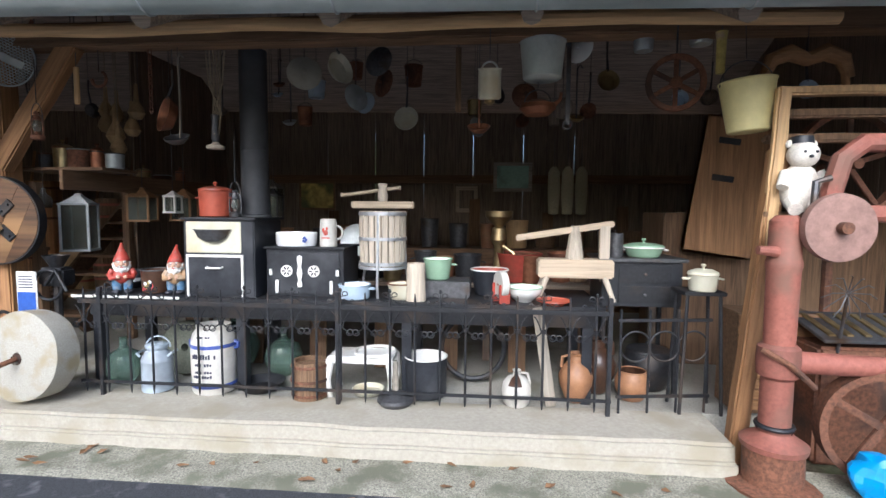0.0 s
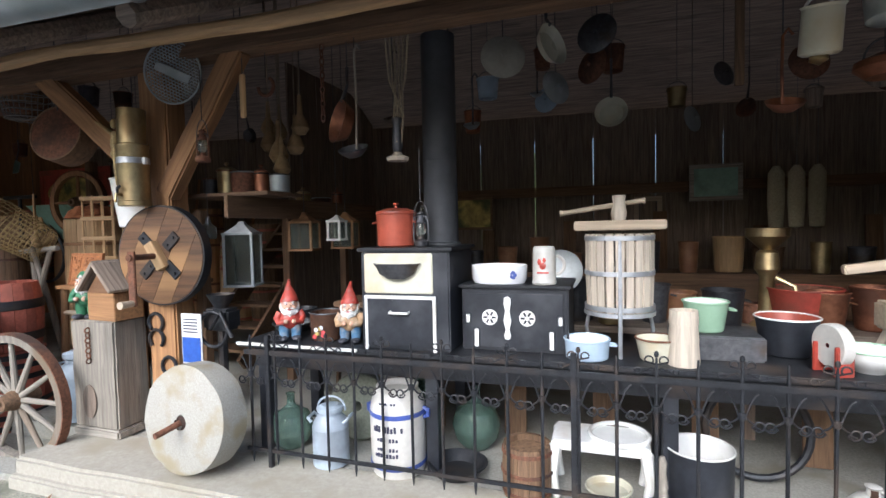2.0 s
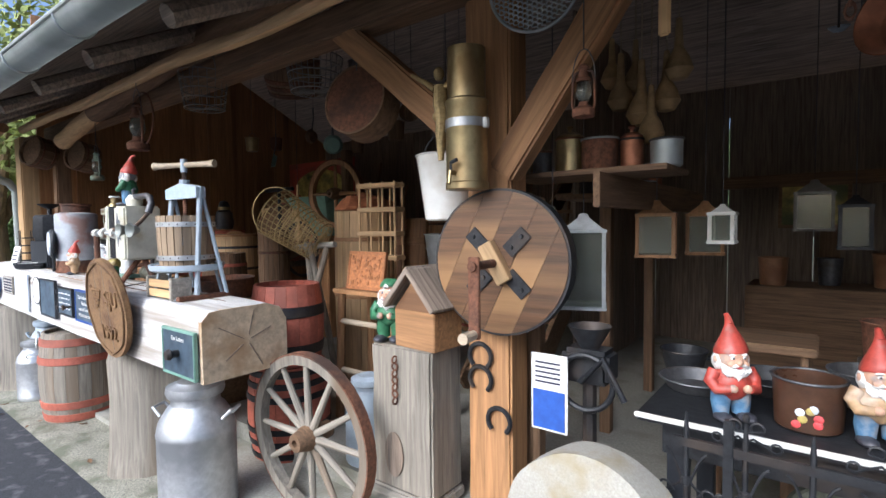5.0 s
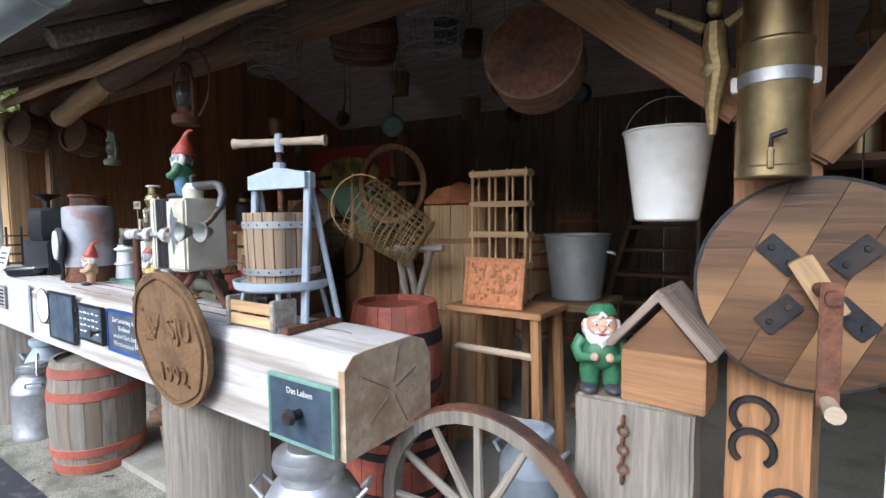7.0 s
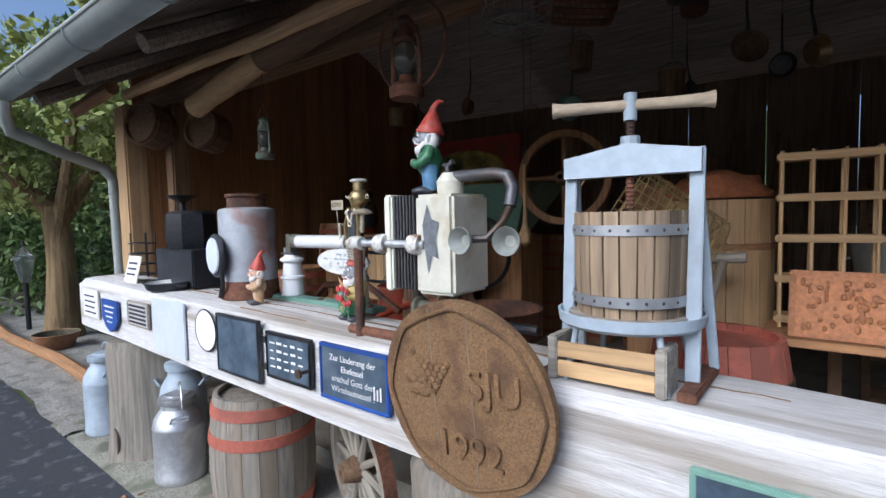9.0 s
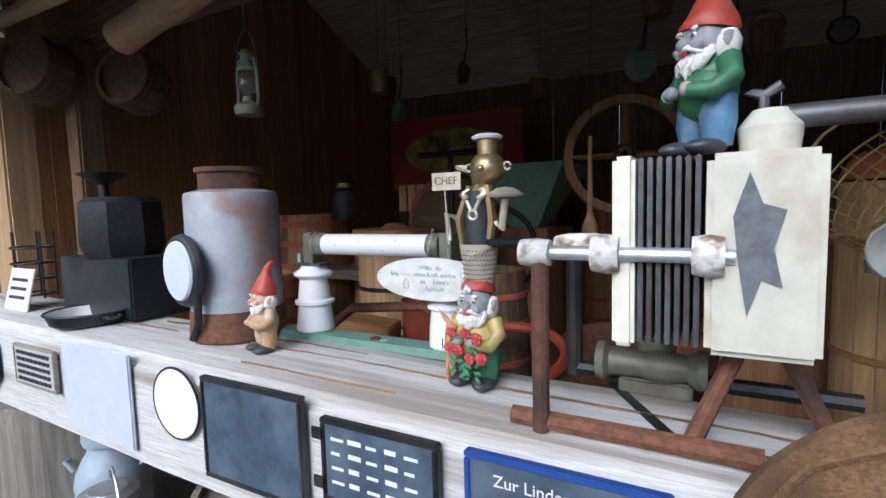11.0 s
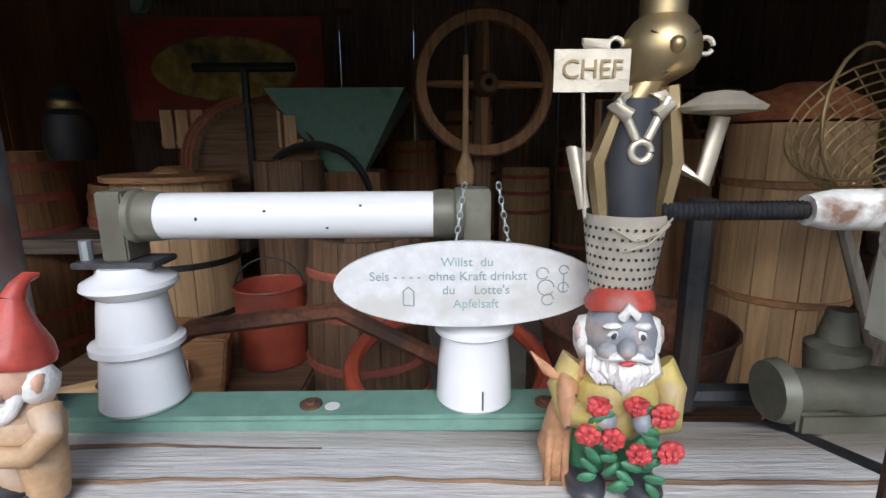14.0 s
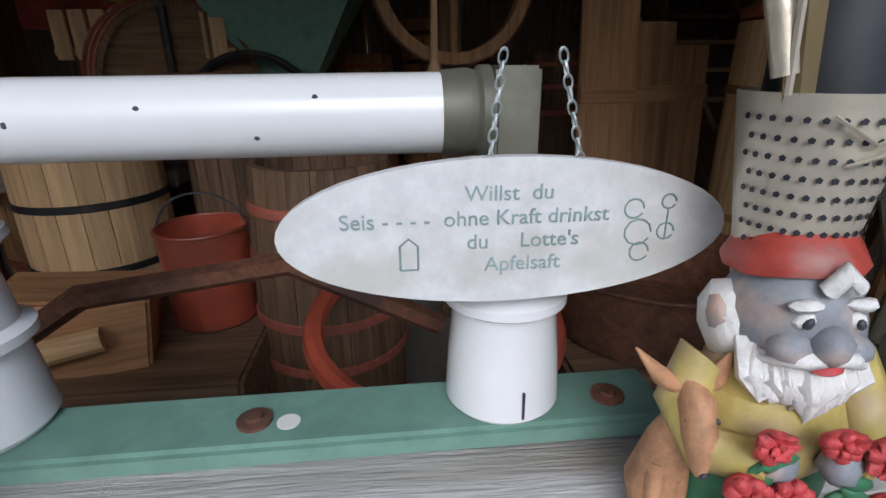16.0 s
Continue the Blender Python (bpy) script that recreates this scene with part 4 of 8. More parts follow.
pot("red_dish", "flat dark red dish in front of the bowl", "dish", 0.45, 3.36, 0.876, 0.11, 0.03, REDE, REDE, REDE, 0, None, 0.7)
t = thing("wooden_lever_press", "pale wooden lever crusher on splayed legs", "lever press", 0.62, 3.6, 0.876)
part("block", bx(-0.26, 0.26, -0.09, 0.09, 0.16, 0.29, 0.012), PALEX, t)
for lx in (-0.2, 0.2):
    for ly in (-0.06, 0.06):
        part("leg", tub(B(), [(lx, ly, 0.17), (lx * 1.3, ly * 1.6, 0.0)], [0.022, 0.016], 8), PALEZ, t)
part("post", rv([(0, 0.29), (0.065, 0.29), (0.06, 0.34), (0.035, 0.5), (0.035, 0.52), (0, 0.52)], 10), PALEZ, t)
part("upright", bx(0.17, 0.24, -0.025, 0.025, 0.29, 0.53, 0.005), PALEZ, t)
o = part("lever", bx(-0.42, 0.27, -0.022, 0.022, -0.022, 0.022, 0.006), PALEX, t)
o.matrix_basis = pose(0, 0, 0.5, 0, -9, 0)
pot("red_bucket", "dull red bucket behind the crusher", "bucket", 0.28, 4.3, 0.9, 0.19, 0.24, REDP, RUST, REDP, 0, None, 0.75)
solid("clutter_shelf", "dark plank shelf behind the table", "shelf", bx(-2.3, 1.5, 4.12, 4.6, 0.86, 0.9, 0.004), DARKW, 0, 0, 0)
for lx in (-2.2, 0, 1.4):
    part("leg", bx(lx - 0.03, lx + 0.03, 4.3, 4.36, 0.19, 0.862, 0), DARKZ, bpy.data.objects["clutter_shelf"])

# small iron cooker at the table's end
s = thing("small_cooker", "small black iron cooker with a drawer front", "cooker", 1.09, 3.6, 0.2)
part("body", bx(-0.27, 0.28, 0, 0.42, 0.63, 0.95, 0.008), BLACKP, s)
part("top_plate", bx(-0.3, 0.31, -0.03, 0.45, 0.95, 0.975, 0.006), GREYI, s)
for z0, z1 in ((0.66, 0.78), (0.8, 0.93)):
    d = part("drawer", bx(-0.16, 0.2, -0.012, -0.001, z0, z1, 0.004), BLACKI, s)
    part("knob", rv([(0, 0), (0.008, 0), (0.012, 0.02), (0, 0.026)], 10, pose(0.02, -0.012, (z0 + z1) / 2, 90)), GREYI, d)
for lx in (-0.25, 0.26):
    for ly in (0.03, 0.39):
        part("leg", tub(B(), [(lx, ly, 0.0), (lx, ly, 0.64)], 0.018, 8), BLACKI, s)
pot("green_pan", "green enamel pan with lid on the cooker", "pan", 1.14, 3.75, 1.176, 0.14, 0.07, GREENE, ENAMEL, ENAMEL, 2, GREENE, 0.8)
solid("iron_cylinder", "upright grey iron cylinder on the cooker", "pipe", rv([(0, 0), (0.055, 0), (0.055, 0.17), (0.048, 0.17), (0.048, 0.01), (0, 0.01)], 20), GREYI, 0.93, 3.72, 1.176)
pot("yellow_casserole", "cream enamel casserole with lid", "pot", 1.38, 3.3, 1.0, 0.09, 0.11, CREAM, ENAMEL, CREAM, 2, CREAM, 0.9)
t = thing("side_stand", "dark iron stand under the casserole", "stand", 1.38, 3.36, 0.2)
part("top", bx(-0.13, 0.13, -0.12, 0.12, 0.775, 0.8, 0.004), BLACKI, t)
for sx in (-1, 1):
    for sy in (-1, 1):
        part("leg", tub(B(), [(sx * 0.1, sy * 0.09, 0.78), (sx * 0.13, sy * 0.11, 0.0)], 0.012, 8), BLACKI, t)

# left end of the table: gnomes, flower bucket, pans
gnome(-2.69, 3.43, 0.876, 0.37, "seated garden gnome with red cap and coat", HATR, COATB, HATR, 35)
gnome(-2.29, 3.46, 0.876, 0.36, "garden gnome in ochre coat holding a telescope", COATO, COATB, HATR, 15)
b = pot("flower_bucket", "brown wooden bucket painted with flowers", "bucket", -2.47, 3.5, 0.876, 0.105, 0.17, BROWNG, BROWNG, GREYI, 0, None, 0.92)
for k in range(7):
    part("flower", rv([(0, 0), (0.014, 0), (0, 0.006)], 8, pose(0.03 * math.cos(k), -0.1, 0.06 + 0.028 * math.sin(k * 1.7), 90)), (ROSE, SLATE, COATY)[k % 3], b)
for i, (px, py, rr, hh, mm) in enumerate(((-2.85, 3.7, 0.14, 0.05, GREYI), (-2.6, 3.85, 0.16, 0.06, BLACKI), (-2.3, 3.85, 0.12, 0.13, GREYI), (-2.95, 3.95, 0.1, 0.1, BLACKI))):
    pot("iron_pan", "black iron pan on the table", "pan", px, py, 0.876, rr, hh, mm, mm, mm, 1, None, 0.8, group="pans on the table")
t = thing("iron_vise", "black iron grinder clamped beside the post", "grinder", -3.2, 3.42, 0.2)
part("stand", tub(B(), [(0, 0, 0), (0, 0, 0.75)], 0.03, 8), BLACKI, t)
part("body", bx(-0.1, 0.1, -0.07, 0.07, 0.72, 0.86, 0.02), BLACKI, t)
part("wheel", ring(0.11, 0.012, 24, pose(0.02, -0.1, 0.74, 90)), BLACKI, t)
part("crank", tub(B(), [(0.0, -0.1, 0.74), (0.1, -0.12, 0.85), (0.18, -0.12, 0.7)], 0.013, 8), BLACKI, t)
part("hopper", rv([(0.04, 0.86), (0.09, 0.95), (0.086, 0.95), (0.036, 0.865)], 14), BLACKI, t)
t = framed("notice", "white and blue printed notice on the post", "notice", -3.32, 3.29, 0.72, 0.16, 0.32, WHITEP, PAPER, fw=0.008, d=0.01)
part("lower_field", bx(-0.07, 0.07, -0.007, -0.004, 0.01, 0.17, 0), BLUEFR, t)
for k in range(5):
    part("text_bar", bx(-0.06, 0.05, -0.007, -0.004, 0.2 + 0.02 * k, 0.207 + 0.02 * k, 0), DARKINK, t)

# ---- under the table, behind the fence ----
milk_can(-2.36, 3.32, 0.2, 0.105, 0.34, "small dull aluminium milk can with lid", 10, STEELB)
t = thing("stoneware_crock", "tall grey stoneware crock with cobalt bands and lettering", "crock", -1.95, 3.36, 0.2)
part("body", rv([(0, 0), (0.14, 0), (0.15, 0.02), (0.155, 0.2), (0.155, 0.36), (0.14, 0.42), (0.115, 0.455), (0.118, 0.48), (0.108, 0.48), (0.1, 0.45), (0.13, 0.4), (0.14, 0.05), (0, 0.03)], 36), STONEW, t)
for bz, wd in ((0.06, 0.012), (0.34, 0.014)):
    part("band", rv([(0.1545, bz - wd), (0.158, bz - wd * 0.7), (0.158, bz + wd * 0.7), (0.1545, bz + wd)], 36), BLUEP, t, "cobalt blue glazed band")
for sx in (-1, 1):
    part("handle", tub(B(), [(sx * 0.15, 0, 0.36), (sx * 0.18, 0, 0.35), (sx * 0.178, 0, 0.32), (sx * 0.15, 0, 0.31)], 0.014, 8), BLUEP, t)
for k, (z0, w, hh) in enumerate(((0.405, 0.12, 0.012), (0.26, 0.19, 0.034), (0.21, 0.14, 0.02), (0.16, 0.13, 0.016), (0.125, 0.17, 0.02))):
    n = int(w / 0.018)
    b = B()
    for j in range(n):
        a = (j - n / 2 + 0.5) * 0.018 / 0.156
        rr = 0.158 if z0 < 0.37 else 0.147
        if j % 5 != 3:
            box(b, -0.006, 0.006, -rr - 0.001, -rr + 0.004, z0, z0 + hh * (1 if j % 3 else 0.75), 0, 0, pose(0, 0, 0, 0, 0, math.degrees(a)))
    part("lettering", b, DARKINK, t, "dark printed lettering")
barrel(-1.22, 3.3, 0.2, 0.125, 0.26, "small dark oak keg behind the fence", OLDZ, RUST, 0.05, (0.12, 0.5, 0.88), 0.02, 14, True, name="keg")
t = thing("enamel_stand", "chipped white enamel stove base with bowed legs", "stand", -0.88, 3.42, 0.2)
part("top", bx(-0.22, 0.24, -0.13, 0.13, 0.24, 0.29, 0.012), ENAMEL, t)
part("rim", ring(0.14, 0.012, 28, Matrix.Translation((0.1, 0, 0.3))), ENAMEL, t)
for lx in (-0.2, 0.22):
    for ly in (-0.11, 0.11):
        part("leg", tub(B(), [(lx, ly, 0.26), (lx * 1.08, ly * 1.1, 0.12), (lx * 0.98, ly * 1.05, 0.0)], [0.032, 0.024, 0.02], 8), ENAMEL, t)
pot("burner", "cream enamel burner dish with brass fittings", "burner", -0.83, 3.4, 0.2, 0.11, 0.035, CREAM, CREAM, CREAM, 0, None, 0.9)
t = thing("plunger_churn", "flat dark iron pan with a turned wooden handle", "churn", -0.6, 3.22, 0.2)
part("base", rv([(0, 0), (0.1, 0), (0.125, 0.03), (0.12, 0.05), (0.06, 0.08), (0.03, 0.1), (0, 0.1)], 24), GREYI, t)
part("handle", rv([(0.022, 0.095), (0.026, 0.12), (0.02, 0.14), (0.026, 0.16), (0.016, 0.22), (0.02, 0.27), (0.01, 0.3), (0, 0.3)], 14), GREYZ, t)
pot("boiling_pot", "large black enamel pot with white inside", "pot", -0.42, 3.42, 0.2, 0.15, 0.28, BLACKP, ENAMEL, ENAMEL, 0, None, 0.97)
t = thing("glazed_jug", "cream ribbed jug with green running glaze", "jug", 0.21, 3.3, 0.2)
part("body", rv([(0, 0), (0.07, 0), (0.085, 0.02), (0.1, 0.09), (0.092, 0.15), (0.06, 0.19), (0.025, 0.205), (0.022, 0.23), (0.03, 0.24), (0.02, 0.245), (0, 0.245)], 24), STONEW, t)
part("glaze", rv([(0.093, 0.15), (0.062, 0.192), (0.027, 0.207), (0.024, 0.231)], 9, None, a0=230, a1=290), BROWNG, t, "dark green glaze")
part("handle", tub(B(), [(0.025, 0, 0.22), (0.07, 0, 0.22), (0.09, 0, 0.15)], 0.009, 8), STONEW, t)
solid("leaning_plank", "weathered grey plank leaning under the table", "plank", bx(-0.035, 0.035, -0.015, 0.015, 0, 0.68, 0.005), GREYZ, 0.44, 3.3, 0.2, 0, "", 3, -9)


def amphora(x, y, z, k, label, m, name="clay_jug"):
    t = thing(name, label, "jug", x, y, z, 0, "clay jugs")
    part("body", rv([(0, 0), (0.06 * k, 0), (0.075 * k, 0.02 * k), (0.12 * k, 0.13 * k), (0.125 * k, 0.19 * k), (0.095 * k, 0.26 * k), (0.055 * k, 0.3 * k), (0.05 * k, 0.34 * k), (0.062 * k, 0.36 * k), (0.05 * k, 0.36 * k), (0.04 * k, 0.3 * k), (0, 0.29 * k)], 28), m, t)
    for s in (-1, 1):
        part("handle", tub(B(), [(s * 0.05 * k, 0, 0.34 * k), (s * 0.1 * k, 0, 0.33 * k), (s * 0.105 * k, 0, 0.25 * k)], 0.012 * k, 8), m, t)


amphora(0.62, 3.42, 0.2, 0.93, "orange-brown clay jug with two handles", CLAY)
amphora(0.8, 3.62, 0.2, 1.1, "dark brown glazed jug", BROWNG)
pot("rust_pot", "small rusty clay pot beside the gate", "pot", 1.02, 3.5, 0.2, 0.09, 0.2, CLAY, BROWNG, CLAY, 0, None, 0.9, bulge=0.03)
pot("iron_kettle", "black iron kettle under the cooker", "kettle", 1.2, 3.75, 0.2, 0.15, 0.28, BLACKI, BLACKI, BLACKI, 0, BLACKI, 0.8, bulge=0.04)
for (px, py, kk) in ((-2.72, 3.45, 0.9), (-2.05, 3.85, 1.3), (-1.6, 3.75, 1.0)):
    t = thing("demijohn", "round green glass wine balloon", "demijohn", px, py, 0.2, 0, "demijohns")
    part("body", rv([(0, 0.01), (0.08 * kk, 0), (0.13 * kk, 0.06 * kk), (0.15 * kk, 0.15 * kk), (0.12 * kk, 0.23 * kk), (0.04 * kk, 0.28 * kk), (0.028 * kk, 0.3 * kk), (0.026 * kk, 0.36 * kk), (0.034 * kk, 0.37 * kk), (0, 0.37 * kk)], 24), GREENGL, t)
solid("grindstone_small", "greenish round grindstone standing under the table", "grindstone", rv([(0.03, -0.05), (0.2, -0.05), (0.21, -0.04), (0.21, 0.04), (0.2, 0.05), (0.03, 0.05), (0.03, -0.05)], 32, pose(0, 0, 0, 80)), mat("green_stone", (0.15, 0.16, 0.12), 0.85, var=0.25, scale=60, bump=0.2), -2.35, 3.68, 0.41)
solid("flywheel", "dark iron flywheel leaning under the table", "flywheel", ring(0.24, 0.02, 28, pose(0, 0, 0.26, 84)), BLACKI, -0.1, 3.75, 0.2)
solid("iron_trough", "dark round iron trough under the table", "trough", rv([(0, 0), (0.12, 0), (0.17, 0.06), (0.16, 0.06), (0.11, 0.012), (0, 0.012)], 24), BLACKI, -1.62, 3.4, 0.2)
for k in range(7):
    px = -2.5 + 0.55 * k
    solid("stored_board", "dark old board leaning in the shade under the table", "board", bx(-0.07, 0.07, -0.012, 0.012, 0, 0.6, 0.003), OLDZ, px, 3.98, 0.2, 0, "boards under the table", -4)

# ---- grindstone, post, chopping block, boiler ----
t = thing("grindstone", "large pale round sandstone grinding wheel with rusty axle", "grindstone", -3.03, 3.0, 0.2, -4)
b = rv([(0.03, -0.09), (0.27, -0.095), (0.295, -0.085), (0.3, 0.0), (0.295, 0.08), (0.27, 0.09), (0.03, 0.09), (0.03, -0.09)], 48, pose(0, 0, 0.32, 84))
rough_up(b, 0.006, 8)
part("stone", b, STONE, t)
part("axle", tub(B(), [(0, 0.1, 0.33), (0, -0.09, 0.32), (-0.01, -0.24, 0.3)], 0.017, 10), RUST, t)
part("washer", rv([(0.016, -0.11), (0.04, -0.11), (0.03, -0.09)], 14, pose(0, -0.2, 0.315, 90) ), RUST, t)
cart_wheel(-4.57, 3.04, 0.465, 0.45, "weathered spoked cart wheel leaning beside the block", 2, 2)
t = thing("hitching_block", "weathered grey timber block with round hole and chain", "timber block", -4.067, 3.315, 0.2, 0)
b = bx(-0.195, 0.195, -0.115, 0.13, 0.06, 0.785, 0.012)
bmesh.ops.subdivide_edges(b, edges=[e for e in b.edges if e.calc_length() > 0.5], cuts=10)
rough_up(b, 0.007, 9)
part("body", b, GREYZ, t)
part("foot", bx(-0.205, 0.205, -0.125, 0.14, 0.0, 0.06, 0.012), GREYX, t)
# the hole is not cut: a dark disc paints the shade inside it
part("hole", rv([(0, -0.0), (0.075, -0.0), (0.075, 0.006), (0, 0.006)], 20, pose(-0.04, -0.119, 0.24, 90) @ Matrix.Diagonal((0.8, 1.5, 1, 1))), DARKZ, t, "dark disc standing for the shade in a worn hole")
for k in range(7):
    part("chain_link", ring(0.017, 0.005, 10, pose(-0.02, -0.13, 0.72 - 0.034 * k, 90 if k % 2 else 0, 0, 0 if k % 2 else 90) @ pose(0, 0, 0, 90 if not k % 2 else 0)), RUST, t)
t = thing("bird_house", "small wooden bird house with dark pitched roof", "bird house", -3.965, 3.3, 0.985, -4)
t.scale = (1.05, 1, 1.07)
part("body", bx(-0.125, 0.125, -0.1, 0.1, 0, 0.17, 0.004), OAKX, t)
b = B()
vs = [b.verts.new(c) for c in ((-0.125, -0.1, 0.17), (0.125, -0.1, 0.17), (0, -0.1, 0.31), (-0.125, 0.1, 0.17), (0.125, 0.1, 0.17), (0, 0.1, 0.31))]
for q in ((0, 1, 2), (5, 4, 3), (0, 2, 5, 3), (1, 4, 5, 2), (0, 3, 4, 1)):
    b.faces.new([vs[i] for i in q])
part("gable", b, OAKX, t)
for s in (-1, 1):
    o = part("roof_board", bx(-0.025, 0.215, -0.15, 0.15, 0, 0.025, 0.003), DARKW, t)
    o.matrix_basis = pose(0, 0, 0.335, 0, 48, 0) if s > 0 else pose(0, 0, 0.337, 0, 48, 180)
gnome(-4.19, 3.27, 0.985, 0.32, "green-clad figure with green hat and white beard", COATG, COATG, COATG, 20, SKIN, hatless=True)

t = thing("lathe_wheel", "large round wooden wheel with iron straps and crank", "wheel", -3.575, 3.345, 1.405, 6)
up = pose(0, 0, 0, 90)
n = 5
for k in range(n):
    x0, x1 = -0.33 + 0.66 * k / n, -0.33 + 0.66 * (k + 1) / n - 0.002
    b = B()
    top, bot = [], []
    for i in range(9):
        x = x0 + (x1 - x0) * i / 8
        h = math.sqrt(max(0.0001, 0.3305 ** 2 - x * x))
        top.append((x, h))
        bot.append((x, -h))
    vs0 = [b.verts.new((x, -0.035, z)) for x, z in bot + top[::-1]]
    vs1 = [b.verts.new((x, 0.02, z)) for x, z in bot + top[::-1]]
    b.faces.new(vs0)
    b.faces.new(vs1[::-1])
    for i in range(len(vs0)):
        j = (i + 1) % len(vs0)
        b.faces.new((vs0[i], vs1[i], vs1[j], vs0[j]))
    b.transform(pose(0, 0, 0, 0, 25))
    part("plank", b, mat("turned_oak", (0.095, 0.047, 0.02), 0.45, var=0.5, scale=30, bump=0.25, grain="x", stain=(0.27, 0.15, 0.06), amount=0.4) if k == 0 else bpy.data.materials["turned_oak"], t)
part("rim", rv([(0.33, -0.04), (0.342, -0.04), (0.342, 0.03), (0.33, 0.03), (0.33, -0.04)], 48, up), BLACKI, t)
for a in (45, 135, 225, 315):
    o = part("iron_strap", bx(0.07, 0.2, -0.048, -0.035, -0.035, 0.035, 0.003), BLACKI, t)
    o.matrix_basis = pose(0, 0, 0, 0, a)
    for q in (0.1, 0.17):
        part("bolt", rv([(0, 0), (0.011, 0), (0.009, 0.009), (0, 0.01)], 8, pose(q, -0.048, 0, 90)), BLACKI, o)
o = part("hub_block", bx(-0.1, 0.1, -0.09, -0.035, -0.035, 0.035, 0.004), PINEX, t)
o.matrix_basis = pose(0, 0, 0, 0, 60)
part("crank", bx(-0.026, 0.026, -0.27, -0.252, -0.31, 0.04, 0.004), RUST, t)
part("crank_pin", tub(B(), [(0, -0.03, 0), (0, -0.285, 0)], 0.02, 10), RUST, t)
part("grip", tub(B(), [(0, -0.25, -0.29), (0, -0.36, -0.29)], [0.02, 0.024], 10), PALEX, t)
t.scale = (0.95, 1, 0.95)

t = thing("honey_boiler", "tall cylindrical tarnished brass canister with tap", "canister", -3.69, 3.25, 1.725)
part("body", rv([(0, 0), (0.13, 0), (0.135, 0.005), (0.135, 0.03), (0.13, 0.035), (0.13, 0.37), (0.136, 0.38), (0.136, 0.39), (0.118, 0.4), (0.118, 0.62), (0.112, 0.62), (0.11, 0.4), (0, 0.39)], 32), BRASS, t)
part("clamp_band", rv([(0.1305, 0.27), (0.134, 0.272), (0.134, 0.308), (0.1305, 0.31)], 32), ALU, t, "perforated pale clamp band")
for sx in (-1, 1):
    part("clamp_block", bx(sx * 0.135 - 0.02, sx * 0.135 + 0.02, -0.02, 0.02, 0.265, 0.31, 0.005), ENAMEL, t)
tp = part("tap", tub(B(), [(0, -0.12, 0.07), (0, -0.18, 0.07), (0, -0.19, 0.02)], 0.012, 8), BRASS, t)
part("tap_lever", tub(B(), [(0, -0.17, 0.08), (0, -0.17, 0.11), (0.05, -0.18, 0.12)], 0.009, 8), BLACKI, tp)
t.scale = (0.71, 0.71, 0.98)
for k, z0 in enumerate((0.84, 0.66, 0.95)):
    b = tub(B(), arc(0.06, -50, 230, 14), 0.012, 6)
    solid("horseshoe", "rusty horseshoe nailed to the post", "horseshoe", b, BLACKI, -3.72 + 0.1 * (k % 2), 3.385, z0, 0, "horseshoes")
pot("white_bucket", "white enamel bucket hanging from the brace", "bucket", -4.03, 3.55, 1.595, 0.16, 0.34, ENAMEL, ENAMEL, ENAMEL, 0, None, 0.72, bail=True)
# carved wall figure
b = B()
tub(b, [(0.0, 0, 0.0), (0.0, 0, 0.1), (0.012, 0, 0.2), (0, 0, 0.26), (0, 0, 0.34)], [0.013, 0.024, 0.034, 0.036, 0.03], 10)
ball(b, (0, -0.01, 0.39), (0.026, 0.026, 0.034), 0, 10)
for s in (-1, 1):
    tub(b, [(s * 0.03, 0, 0.33), (s * 0.09, 0, 0.37), (s * 0.17, 0, 0.42)], [0.016, 0.012, 0.009], 8)
ball(b, (0, -0.005, 0.2), (0.04, 0.03, 0.03), 0, 10)
rough_up(b, 0.003, 30)
solid("carved_figure", "small gilded carved figure fixed to the brace", "carving", b, GOLD, -3.85, 3.27, 1.87)
# ---- the long limed beam and what stands on it ----
ZT = lambda x: 1.16 + 0.015 * (-4.84 - x)      # its top
t = thing("timber_beam", "huge limewashed timber beam with hung chalkboards", "beam", -4.84, 0, 0)
b = B()
sec = [(2.62, -0.36), (2.62, -0.05), (2.66, -0.008), (2.72, 0.0), (2.98, 0.0), (3.06, -0.03), (3.1, -0.1), (3.1, -0.34), (3.06, -0.36)]
rows_ = []
for i in range(41):
    x = -4.7 * i / 40
    rows_.append([b.verts.new((x, y + 0.006 * noise.noise((x * 3, y * 9, 1)), 1.16 - 0.015 * x + z + 0.008 * noise.noise((x * 2, y * 7, 5)))) for y, z in sec])
for r0, r1 in zip(rows_, rows_[1:]):
    for k in range(len(sec)):
        j = (k + 1) % len(sec)
        b.faces.new((r0[k], r0[j], r1[j], r1[k]))
b.faces.new(rows_[-1])
part("body", b, LIMEX, t)
b = B()
b.faces.new([b.verts.new((0.003, y, 1.16 + z)) for y, z in sec])
q = bmesh.ops.extrude_face_region(b, geom=b.faces[:])
for v in [v for v in q["geom"] if isinstance(v, bmesh.types.BMVert)]:
    v.co.x -= 0.03
part("end_face", b, ENDW, t, "sawn end grain with radial cracks")
for (a0, r0, r1) in ((20, 0.02, 0.15), (75, 0.03, 0.16), (150, 0.02, 0.18), (215, 0.03, 0.15), (300, 0.02, 0.17)):
    o = part("crack", bx(-0.001, 0.0035, r0, r1, -0.0022, 0.0022, 0), DARKZ, t)
    o.matrix_basis = pose(0.003, 2.86, 0.98, a0)
CRACKW = mat("raw_crack_wood", (0.2, 0.13, 0.075), 0.9, var=0.5, scale=60, bump=0.4, grain="x")
